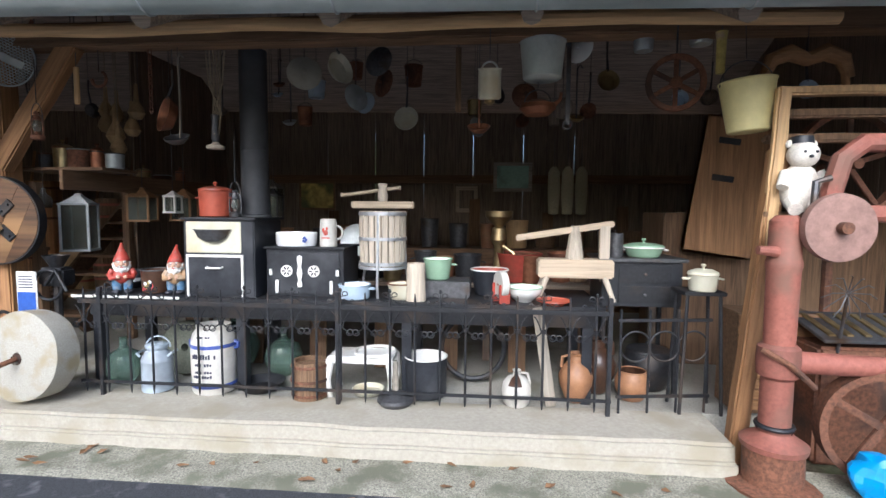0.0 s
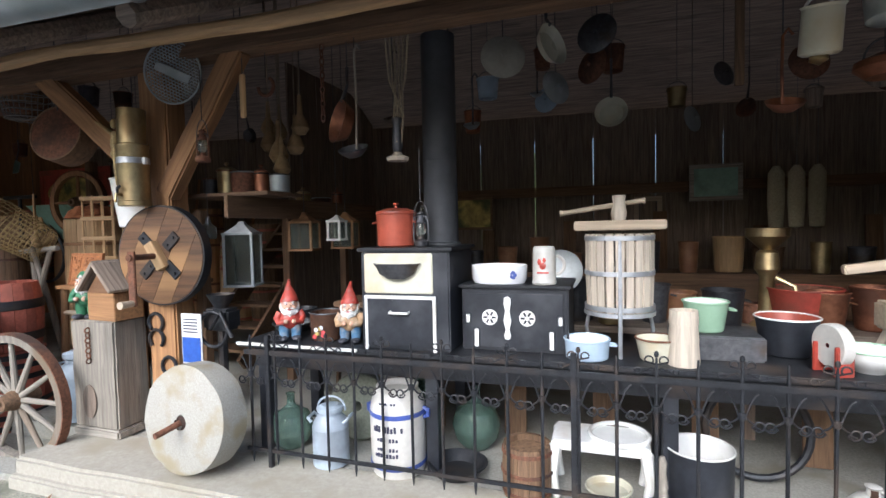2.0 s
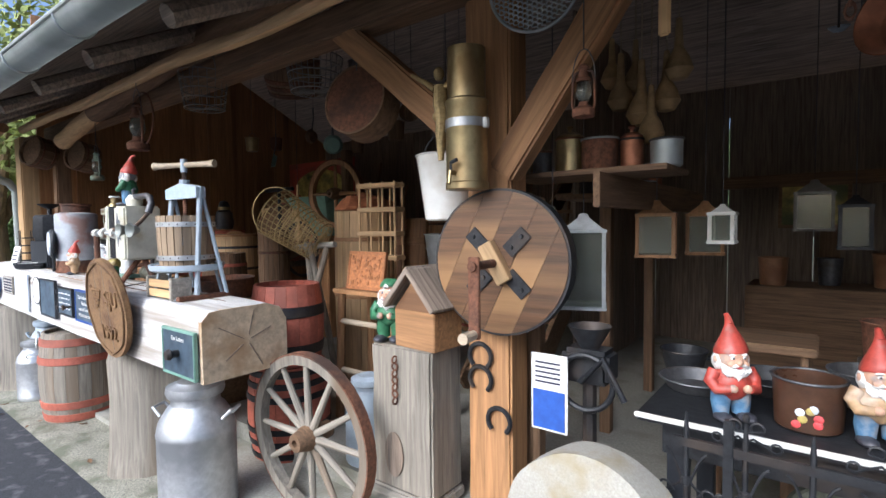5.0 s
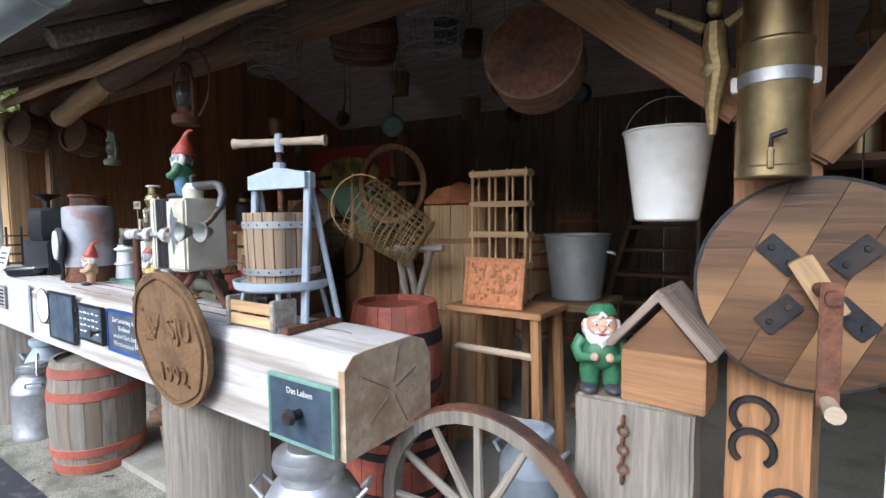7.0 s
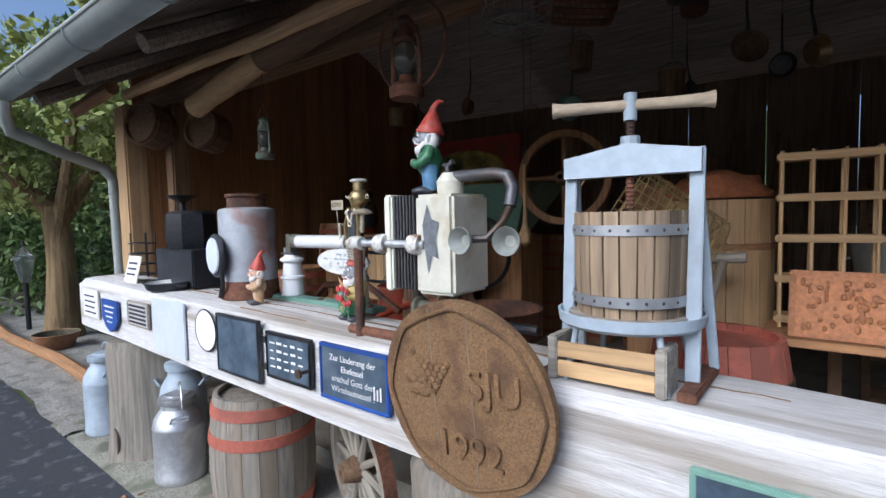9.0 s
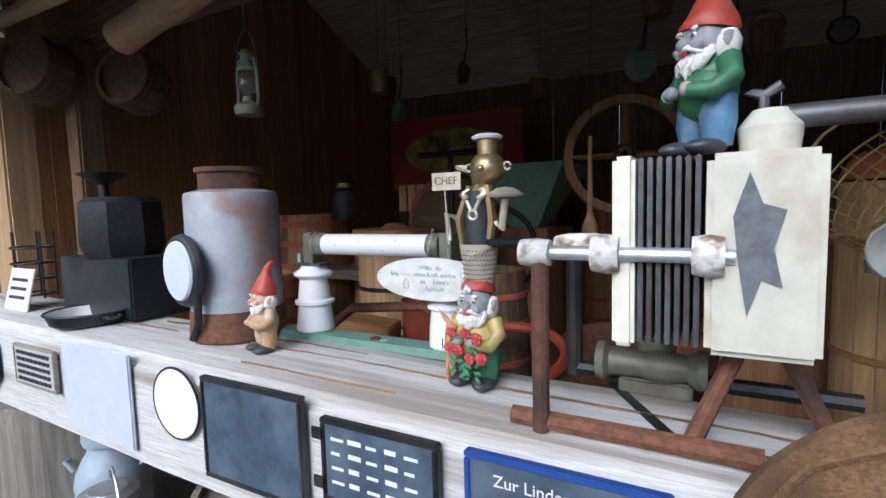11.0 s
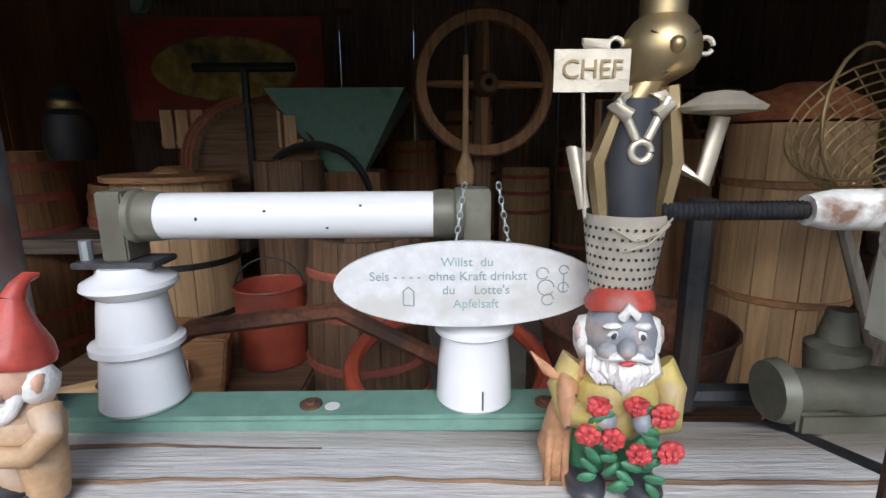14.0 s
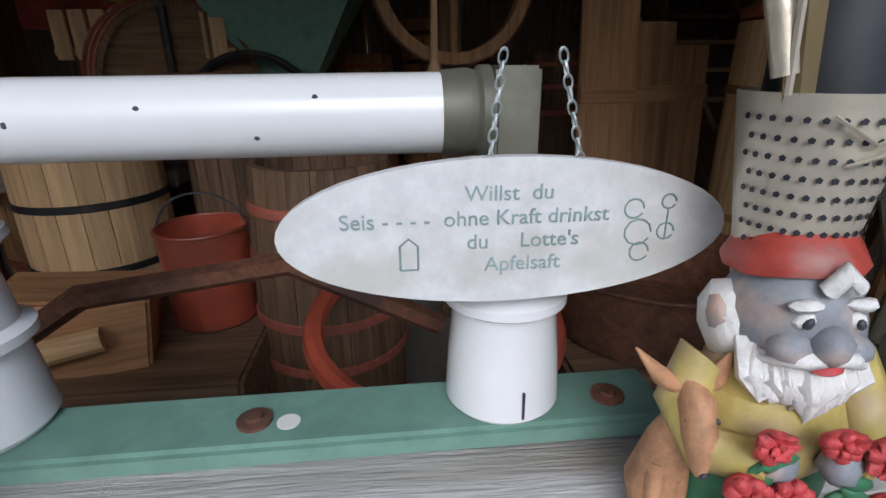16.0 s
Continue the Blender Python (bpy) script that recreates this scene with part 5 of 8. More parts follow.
for (xa, xb, y0, wd, sd) in ((-2.75, -0.2, 2.86, 0.0045, 1), (-1.6, -0.9, 2.77, 0.0025, 5), (-3.2, -2.2, 2.93, 0.002, 9), (-4.5, -3.0, 2.84, 0.004, 13), (-2.5, -1.95, 2.71, 0.002, 17)):
    b = B()
    prev = None
    n = int((xb - xa) / 0.03)
    for i in range(n + 1):
        x = xa + (xb - xa) * i / n
        yc = y0 + 0.02 * noise.noise((x * 3, sd, 0)) + 0.007 * noise.noise((x * 17, sd, 2))
        w = wd * (0.35 + 0.9 * abs(noise.noise((x * 9, sd, 4)))) * min(1, 4 * (1 - abs(2 * i / n - 1)) + 0.05)
        z = 1.16 - 0.015 * x + 0.0065
        row = [b.verts.new((x, yc - 0.55 * w, z)), b.verts.new((x, yc + 0.55 * w, z)), b.verts.new((x, yc, z - 0.02))]
        if prev:
            for k in range(3):
                j = (k + 1) % 3
                b.faces.new((prev[k], prev[j], row[j], row[k]))
        prev = row
    part("crack", b, CRACKW, t)


def chalkboard(x0, x1, z0, z1, label, lines=(), fm=None, knob=False, bars=0, size=0.03):
    w, h = x1 - x0, z1 - z0
    t = framed("chalkboard", label, "chalkboard", (x0 + x1) / 2, 2.6, z0, w, h, fm or BLACKP, CHALKB, 0, 0, 0.014, 0.022, "signs on the beam")
    for i, s in enumerate(lines):
        letters(s, size, CHALK, t, 0, -0.0085, h - 0.05 - i * (h - 0.08) / max(1, len(lines) - 0.5))
    for i in range(bars):
        b = B()
        for j in range(5):
            box(b, -w * 0.4 + j * w * 0.16, -w * 0.4 + j * w * 0.16 + w * random.uniform(0.07, 0.13), -0.009, -0.0075, h - 0.05 - i * h * 0.17, h - 0.043 - i * h * 0.17 + 0.004 * (j % 2))
        part("chalk_writing", b, CHALK, t)
    if knob:
        part("knob", rv([(0.018, 0), (0.018, 0.03), (0.03, 0.045), (0.022, 0.062), (0, 0.066)], 16, pose(0, -0.006, h / 2, 90)), BLACKI, t)
    return t


chalkboard(-5.21, -4.86, 0.815, 1.06, "chalkboard with a black knob, chalk writing and a green edge", ("Das Leben",), GREENP, True, 0, 0.032)
bpy.data.objects["chalkboard"].children[-1].name = "door_knob"
t = chalkboard(-6.55, -6.17, 0.94, 1.16, "blue-framed chalkboard with white German verse", ("Zur Linderung der", "Ehefessel", "erschuf Gott den", "Wirtshaussessel !"), BLUEFR, False, 0, 0.034)
b = B()
for k in range(3):
    box(b, 0.115 + 0.016 * k, 0.122 + 0.016 * k, -0.009, -0.0075, 0.05, 0.1 - 0.01 * (k % 2))
part("chalk_drawing", b, CHALK, t)
t = chalkboard(-6.93, -6.61, 0.95, 1.155, "small slate oven door with chalk writing", (), BLACKI, False, 4)
part("latch", rv([(0.008, 0), (0.008, 0.04), (0.02, 0.05), (0.02, 0.06), (0, 0.064)], 12, pose(0.15, -0.006, 0.08, 90)), GREYI, t)
for k in (0.03, 0.15):
    part("hinge", bx(-0.185, -0.15, -0.014, -0.006, k, k + 0.03, 0.003), BLACKI, t)
chalkboard(-7.37, -6.99, 0.9, 1.19, "empty dark chalkboard in a black frame")
t = thing("round_plate", "white enamel round plate on the beam", "plate", -7.51, 2.612, 1.08, 0, "signs on the beam")
part("disc", rv([(0, 0), (0.108, 0), (0.108, 0.008), (0, 0.01)], 32, pose(0, 0, 0, 90)), ENAMEL, t)
part("rim", ring(0.108, 0.004, 32, pose(0, -0.006, 0, 90)), BLACKI, t)
solid("enamel_sheet", "pale bluish rounded metal sheet on the beam", "sign", bx(-0.21, 0.21, -0.006, 0.006, 0, 0.32, 0.005), SLATE, -7.95, 2.606, 0.88, 0, "signs on the beam")
t = framed("lettered_plaque", "grey plaque with small raised lettering", "plaque", -8.38, 2.605, 0.99, 0.32, 0.16, GREYX, STONEW, 0, 0, 0.01, 0.016, "signs on the beam")
for k in range(5):
    b = B()
    for j in range(8):
        box(b, -0.13 + j * 0.033, -0.13 + j * 0.033 + 0.022, -0.009, -0.0045, 0.02 + k * 0.026, 0.033 + k * 0.026)
    part("text_bar", b, DARKINK, t)
b = B()
pts = [(-0.14, 0.22), (0.14, 0.22), (0.14, 0.09), (0.08, 0.03), (0, 0), (-0.08, 0.03), (-0.14, 0.09)]
q0 = [b.verts.new((x, -0.008, z)) for x, z in pts]
q1 = [b.verts.new((x, 0.008, z)) for x, z in pts]
b.faces.new(q0)
b.faces.new(q1[::-1])
for i in range(7):
    b.faces.new((q0[i], q0[(i + 1) % 7], q1[(i + 1) % 7], q1[i]))
t = thing("shield_sign", "blue shield-shaped sign with chalk writing", "sign", -8.85, 2.6, 0.9, 0, "signs on the beam")
part("shield", b, BLUEFR, t)
for k in range(4):
    part("chalk_writing", bx(-0.09 + 0.015 * k, 0.09 - 0.015 * k, -0.0105, -0.008, 0.17 - 0.035 * k, 0.18 - 0.035 * k, 0), CHALK, t)
t = framed("paper_notice", "white paper notice pinned to the beam", "notice", -9.25, 2.605, 0.96, 0.32, 0.2, PAPER, PAPER, 0, 0, 0.005, 0.012, "signs on the beam")
for k in range(4):
    part("text_bar", bx(-0.12, 0.1 - 0.02 * (k % 2), -0.0075, -0.0045, 0.03 + 0.04 * k, 0.04 + 0.04 * k, 0), DARKINK, t)

# stump and carved disc
def stump(x, y, r, h, label, z=0.0, hole=False):
    t = thing("tree_stump", label, "stump", x, y, z, 0, "stumps")
    b = rv([(0, 0), (r * 1.08, 0), (r * 1.02, h * 0.2), (r * 0.97, h * 0.6), (r, h * 0.92), (r * 0.94, h), (0, h)], 26)
    for v in b.verts:
        a = math.atan2(v.co.y, v.co.x)
        v.co.xy *= 1 + 0.06 * math.sin(3 * a) + 0.04 * math.sin(7 * a)
    part("trunk", b, GREYZ, t)
    if hole:
        # trunk stays solid; this dark oval paints the hole's shade
        part("hole", rv([(0, 0), (0.07, 0), (0.07, 0.01), (0, 0.01)], 18, pose(0.02, -r * 1.03, 0.14, 90) @ Matrix.Diagonal((1, 1.6, 1, 1))), DARKZ, t, "dark disc standing for the shade in an arched hole")
    return t


stump(-5.98, 2.88, 0.27, 0.8, "weathered grey tree stump under the beam")
stump(-8.85, 2.85, 0.27, 0.83, "cracked grey stump with an arched hole", 0.0, True)
t = thing("carved_disc", "round carved cork-brown wooden disc with grapes and letters", "carved sign", -5.81, 2.575, 0.805, 0, "", 6)
R0 = 0.3
b = rv([(0, -0.022), (R0 - 0.01, -0.022), (R0, -0.012), (R0, 0.012), (0, 0.012)], 48, pose(0, 0, R0, 90))
part("disc", b, CORK, t)
part("rope_border", tub(B(), [((R0 - 0.022 - 0.012 * abs(math.sin(i * 0.39))) * math.cos(i * 0.0982), -0.016, R0 + (R0 - 0.022 - 0.012 * abs(math.sin(i * 0.39))) * math.sin(i * 0.0982)) for i in range(64)], 0.006, 5, 0, True), CORK, t)
for k in range(2):
    part("plank_joint", bx(-0.1 + 0.14 * k, -0.097 + 0.14 * k, -0.0135, -0.011, 0.03, 2 * R0 - 0.03, 0), DARKZ, t)
gr = None
for k in range(22):
    row = int((math.sqrt(8 * k + 1) - 1) / 2)
    if gr is None:
        gr = part("grape", ball(B(), (0, 0, 0), (0.013, 0.009, 0.013), 0, 8), CORK, t)
    o = gr if k == 0 else same(gr)
    o.matrix_basis = pose(-0.1 + (k - row * (row + 1) / 2 - row / 2) * 0.024, -0.014, 0.31 + row * 0.019)
b = B()
for k in range(5):
    a = radians(90 + 72 * k)
    ball(b, (-0.16 + 0.03 * math.cos(a), -0.013, 0.33 + 0.03 * math.sin(a)), (0.034, 0.006, 0.026), 0, 8)
part("vine_leaf", b, CORK, t)
letters("SJU", 0.13, CORK, t, 0.12, -0.016, 0.36, name="carved_letters", depth=0.006)
letters("1992", 0.12, CORK, t, 0.02, -0.016, 0.15, name="carved_letters", depth=0.006)

# small wine press on the beam
zb = ZT(-5.43)
t = thing("wine_press", "oak wine press with pale blue iron frame and wooden crank", "fruit press", -5.425, 2.84, zb, 0)
t.scale = (0.92, 0.92, 1)
for s in (-1, 1):
    part("upright", bx(s * 0.19 - 0.02, s * 0.19 + 0.02, -0.03, -0.012, 0.02, 0.64, 0.003, pose(0, -0.02, 0, -4)), STEELB, t)
    o = part("upright", bx(-0.014, 0.014, -0.008, 0.008, 0, 0.62, 0.003), STEELB, t)
    o.matrix_basis = pose(s * 0.215, 0.14, 0.02, 12, -s * 3, 0)
    part("shoe", bx(s * 0.2 - 0.025, s * 0.2 + 0.025, -0.16, 0.16, 0.0, 0.025, 0.004), RUST, t)
b = B()
pts = [(-0.205, 0.575), (0.205, 0.575), (0.205, 0.635), (0.0, 0.665), (-0.205, 0.635)]
q0 = [b.verts.new((x, -0.03, z)) for x, z in pts]
q1 = [b.verts.new((x, 0.03, z)) for x, z in pts]
b.faces.new(q0)
b.faces.new(q1[::-1])
for i in range(5):
    b.faces.new((q0[i], q0[(i + 1) % 5], q1[(i + 1) % 5], q1[i]))
part("crosshead", b, STEELB, t)
part("screw", tub(B(), [(0, 0, 0.4 + i * 0.004) for i in range(90)], [0.012 + 0.003 * (i % 3 == 0) for i in range(90)], 10), RUST, t)
part("nut", rv([(0, 0.66), (0.03, 0.66), (0.03, 0.685), (0, 0.685)], 10), STEELB, t)
part("hub", rv([(0, 0.73), (0.02, 0.73), (0.02, 0.805), (0, 0.81)], 12), STEELB, t)
part("crank_handle", tub(B(), [(-0.215, -0.088, 0.772), (-0.19, -0.078, 0.772), (-0.08, -0.033, 0.772), (0.08, 0.033, 0.772), (0.19, 0.078, 0.772), (0.215, 0.088, 0.772)], [0.024, 0.019, 0.016, 0.016, 0.019, 0.024], 12), PALEX, t)
bk = mat("press_oak", (0.33, 0.24, 0.15), 0.75, var=0.35, scale=36, bump=0.3, grain="z", stain=(0.12, 0.09, 0.06), amount=0.4, sscale=7)
staves(t, [(0.158, 0.19), (0.166, 0.33), (0.168, 0.475)], 22, bk, 0.006, 0.02)
for hz in (0.235, 0.425):
    part("hoop", rv([(0.167, hz - 0.014), (0.172, hz - 0.014), (0.173, hz + 0.014), (0.168, hz + 0.014)], 36), ALU, t)
rvt = None
for hz in (0.235, 0.425):
    for k in range(22):
        m_ = pose(0, 0, 0, 0, 0, 360 / 22 * (k + 0.5)) @ pose(0.1725, 0, hz, 0, 90)
        if rvt is None:
            rvt = part("rivet", rv([(0, 0.003), (0.003, 0.002), (0.005, 0)], 6), GREYI, t)
            rvt.matrix_basis = m_
        else:
            same(rvt).matrix_basis = m_
part("tray", rv([(0, 0.155), (0.2, 0.155), (0.215, 0.165), (0.22, 0.195), (0.212, 0.195), (0.205, 0.17), (0, 0.165)], 36), STEELB, t)
part("press_board", rv([(0, 0.166), (0.185, 0.166), (0.185, 0.19), (0, 0.19)], 14), GREYX, t)
for k in range(4):
    o = part("tripod_bar", tub(B(), [(0.17, 0, 0.16), (0.21, 0, 0.0)], 0.01, 8), STEELB, t)
    o.matrix_basis = pose(0, 0, 0, 0, 0, 45 + 90 * k)
t = thing("wooden_crate", "small slatted pine crate under the press", "crate", -5.445, 2.735, zb + 0.001, 0)
for z0 in (0.01, 0.065):
    part("slat", bx(-0.135, 0.135, -0.05, -0.038, z0, z0 + 0.045, 0.003), PINEX, t)
for s in (-1, 1):
    part("end_board", bx(s * 0.148 - 0.014, s * 0.148 + 0.014, -0.055, 0.06, 0, 0.125, 0.004), GREYX, t)

# cream machine block with fins
zb = ZT(-6.1)
t = thing("plate_machine", "cream-painted cast machine block with dark fins and pipes", "machine", -6.09, 2.8, zb, 0)
part("housing", bx(-0.045, 0.125, -0.09, 0.13, 0.19, 0.54, 0.012), MACHINE, t)
part("side_plate", bx(-0.2, -0.16, -0.09, 0.13, 0.19, 0.545, 0.008), MACHINE, t)
for k in range(7):
    part("fin", bx(-0.155 + 0.0155 * k, -0.146 + 0.0155 * k, -0.083, 0.125, 0.2, 0.54, 0.002), GREYI, t)
part("tie_rod", tub(B(), [(-0.37, -0.09, 0.365), (0.0, -0.09, 0.365)], 0.014, 12), ALU, t)
for xx in (-0.21, -0.04):
    part("clamp", rv([(0, -0.025), (0.034, -0.025), (0.038, 0), (0.034, 0.025), (0, 0.025)], 16, pose(xx, -0.088, 0.365, 0, 90)), FLAKED, t)
b = B()
pts = [(0, 0.12), (0.03, 0.07), (0.08, 0.06), (0.055, 0.0), (0.075, -0.06), (0.03, -0.05), (0.0, -0.11), (-0.02, -0.03), (-0.035, 0.05)]
mid = b.verts.new((0.025, -0.0945, 0.38))
vs = [b.verts.new((x * 0.65 + 0.018, -0.0935, z * 1.05 + 0.38)) for x, z in pts]
for i in range(len(vs)):
    b.faces.new((mid, vs[i], vs[(i + 1) % len(vs)]))
part("paint_chip", b, mat("bare_primer", (0.13, 0.14, 0.15), 0.7, var=0.3, scale=40, bump=0.15), t, "bare grey patch of flaked paint")
part("pipe", tub(B(), [(0.05, 0.0, 0.54), (0.05, 0, 0.575), (0.07, 0, 0.6), (0.24, 0, 0.6), (0.285, 0.0, 0.59), (0.305, 0.0, 0.55), (0.305, -0.02, 0.49)], 0.021, 12), GREYI, t)
part("collar", rv([(0.022, 0), (0.045, 0), (0.05, 0.05), (0.028, 0.08), (0.022, 0.08)], 16, pose(0.05, 0, 0.535)), MACHINE, t)
part("valve_wheel", tub(B(), [(0.04, 0, 0.6), (0.04, 0, 0.64), (0.015, 0, 0.65), (0.04, 0, 0.64), (0.065, 0, 0.655)], 0.01, 8), GREYI, t)
for (cx, cz, a) in ((0.2, 0.385, 0), (0.36, 0.385, 10)):
    part("cup", rv([(0.0, 0.0), (0.02, 0.0), (0.03, 0.02), (0.045, 0.055), (0.052, 0.06), (0.05, 0.066), (0.042, 0.058), (0.02, 0.022), (0, 0.02)], 20, pose(cx, -0.1, cz, 90, 0, a) @ Matrix.Scale(0.86, 4)), mat("cup_grey", (0.3, 0.31, 0.28), 0.5, 0.3, var=0.2) if a == 0 else bpy.data.materials["cup_grey"], t)
part("connecting_rod", tub(B(), [(0.17, -0.1, 0.385), (0.27, -0.1, 0.39), (0.3, -0.06, 0.44), (0.305, -0.02, 0.49)], 0.013, 8), GREYI, t)
part("front_post", tub(B(), [(-0.335, -0.1, 0.0), (-0.335, -0.1, 0.36)], 0.018, 10), RUST, t)
part("post_cap", rv([(0, -0.03), (0.026, -0.03), (0.03, 0.0), (0.026, 0.03), (0, 0.03)], 14, pose(-0.345, -0.095, 0.365, 0, 90)), FLAKED, t, "flaking white coupling")
part("base_bar", tub(B(), [(-0.4, -0.09, 0.02), (0.05, -0.09, 0.02)], 0.02, 8), RUST, t)
part("base_bar", tub(B(), [(-0.36, 0.27, 0.02), (0.25, 0.27, 0.02)], 0.02, 8), BLACKI, t)
part("base_strap", bx(-0.012, 0.012, 0, 0.36, 0.0, 0.006, 0.001, pose(-0.06, -0.09, 0.002, 0, 0, 32)), BLACKI, t)
part("back_post", tub(B(), [(-0.36, 0.27, 0.0), (-0.36, 0.27, 0.36)], 0.022, 10), BLACKI, t)
for s in (-1, 1):
    part("leg", tub(B(), [(0.05 + s * 0.03, 0.03, 0.2), (0.05 + s * 0.12, 0.08 * s, 0.0)], 0.017, 8), RUST, t)
part("screw_rod", tub(B(), [(-0.52 + i * 0.003, 0.06, 0.37) for i in range(60)], [0.009 + 0.003 * (i % 2) for i in range(60)], 10), BLACKI, t)
part("coupling", rv([(0, 0), (0.018, 0), (0.024, 0.03), (0.025, 0.09), (0.016, 0.12), (0.011, 0.2), (0, 0.2)], 16, pose(-0.35, 0.06, 0.37, 0, 90)), FLAKED, t, "flaking white coupling")
gnome(-6.14, 2.81, zb + 0.543, 0.345, "garden gnome with red pointed cap and blue trousers", COATG, COATB, HATR, -50, GREYSK)
t = thing("pipe_valve", "greenish cast pipe valve lying on the beam", "valve", -6.24, 3.02, ZT(-6.2), 0)
part("body", rv([(0, 0), (0.045, 0), (0.05, 0.02), (0.035, 0.03), (0.03, 0.1), (0.04, 0.14), (0.03, 0.2), (0.045, 0.22), (0.045, 0.24), (0, 0.24)], 18, pose(-0.13, -0.04, 0.075, 0, 90)), OLIVE, t)
part("bonnet", rv([(0.04, 0.08), (0.045, 0.13), (0.03, 0.14), (0.02, 0.19), (0, 0.19)], 14), OLIVE, t)
part("foot", bx(-0.08, 0.08, -0.05, 0.03, 0, 0.04, 0.006), OLIVE, t)

# insulators on the green rail, roller, oval sign
zr = ZT(-7.0)
g = solid("green_rail", "green-painted steel channel on the beam", "rail", bx(-7.62, -6.64, 2.972, 3.062, 0, 0.028, 0.006), GREENP, 0, 0, zr)
for bxx in (-7.075, -6.7):
    part("bolt", rv([(0, 0.028), (0.018, 0.028), (0.018, 0.032), (0.009, 0.033), (0.008, 0.036), (0, 0.036)], 14, pose(bxx, 3.01, 0)), RUST, g)
part("sticker", rv([(0, 0.0285), (0.012, 0.0285), (0.012, 0.0292), (0, 0.0292)], 16, pose(-7.04, 3.005, 0)), ENAMEL, g, "small round white sticker")


def insulator(x, y, z, h, low=False):
    t = thing("insulator", "white glazed porcelain insulator on the green rail", "insulator", x, y, z, 0, "insulators")
    if low:
        prof = [(0, 0), (0.056, 0), (0.061, 0.006), (0.058, 0.06), (0.053, 0.11), (0.054, 0.114), (0.063, 0.12), (0.063, 0.129), (0.048, 0.142), (0.03, 0.148), (0, 0.148)]
        part("cap", rv([(0.05, 0.139), (0.044, 0.15), (0.036, 0.156), (0, 0.156)], 24), CREAM, t, "crazed yellowed cap")
    else:
        prof = [(0, 0), (0.062, 0), (0.066, 0.006), (0.06, 0.06), (0.056, 0.09), (0.068, 0.096), (0.068, 0.106), (0.056, 0.112), (0.052, 0.15), (0.048, 0.18), (0.058, 0.186), (0.068, 0.196), (0.066, 0.204), (0.045, 0.216), (0.04, 0.226), (0, 0.226)]
    part("body", rv(prof, 36), PORC, t)
    if low:
        part("crack_mark", bx(0.008, 0.0105, -0.0615, -0.056, 0.01, 0.04, 0), DARKINK, t)


zi = zr + 0.029
insulator(-7.348, 3.032, zi, 0.226)
insulator(-6.814, 3.03, zi, 0.12, True)
t = thing("porcelain_roller", "long white porcelain tube held between metal brackets", "insulator tube", -7.093, 3.04, zi + 0.225)
part("tube", tub(B(), [(-0.2, 0, 0.075), (0.22, 0, 0.075)], 0.0355, 32), PORC, t)
for s in (-1, 1):
    part("bracket", bx((0.281 if s > 0 else -0.258) - 0.02, (0.281 if s > 0 else -0.258) + 0.02, -0.03, 0.03, 0.01 if s < 0 else -0.068, 0.115, 0.003), OLIVE, t)
    part("ferrule", rv([(0, -0.022), (0.037, -0.022), (0.039, 0), (0.037, 0.008), (0.041, 0.012), (0.041, 0.022), (0, 0.022)], 24, pose(0.238 if s > 0 else -0.216, 0, 0.075, 0, 90 * s)), OLIVE, t)
for sx, sa in ((-0.13, 0.0), (-0.03, 0.3), (0.06, -0.4), (0.11, 0.5)):
    part("chip", rv([(0, 0), (0.0028, 0), (0, 0.0008)], 8, pose(sx, -0.0353 * math.cos(sa), 0.075 + 0.0353 * math.sin(sa), 90)), DARKINK, t, "small dark chip in the glaze")
part("foot_plate", bx(-0.325, -0.2, -0.035, 0.035, 0.0, 0.01, 0.002), GREYI, t)
part("bolt", rv([(0, 0), (0.009, 0), (0.009, 0.03), (0, 0.03)], 8, pose(-0.314, -0.01, 0.01)), ZINC, t)
t = thing("oval_sign", "white oval wooden sign with faded green verse", "sign", -6.83, 2.96, zi + 0.144, 0)
t.scale = (1.05, 1, 1.03)
part("board", rv([(0, -0.006), (1, -0.006), (1.0, 0.006), (0, 0.006)], 48, pose(0, 0, 0.066, 90) @ Matrix.Diagonal((0.178, 0.06, 1, 1))), WHITEP, t)
for i, (s, dx) in enumerate((("Willst  du", 0.0), ("Seis - - - -  ohne Kraft drinkst", -0.025), ("du     Lotte's", 0.012), ("Apfelsaft", 0.012))):
    letters(s, 0.0175, INK, t, dx, -0.0068, 0.098 - 0.0195 * i)
b = B()
for (cx, cz, rr) in ((0.1, 0.082, 0.008), (0.105, 0.062, 0.011), (0.128, 0.087, 0.006), (0.128, 0.062, 0.007), (0.108, 0.045, 0.008)):
    tub(b, arc(rr, 0, 330, 10, (cx, -0.0068, cz)), 0.0008, 4)
tub(b, [(0.128, -0.0068, 0.055), (0.128, -0.0068, 0.08)], 0.0008, 4)
tub(b, [(-0.085, -0.0068, 0.038), (-0.085, -0.0068, 0.058), (-0.078, -0.0068, 0.064), (-0.071, -0.0068, 0.058), (-0.071, -0.0068, 0.038), (-0.085, -0.0068, 0.038)], 0.0009, 4)
part("ink_drawing", b, INK, t, "faded green ink drawing")
lk = None
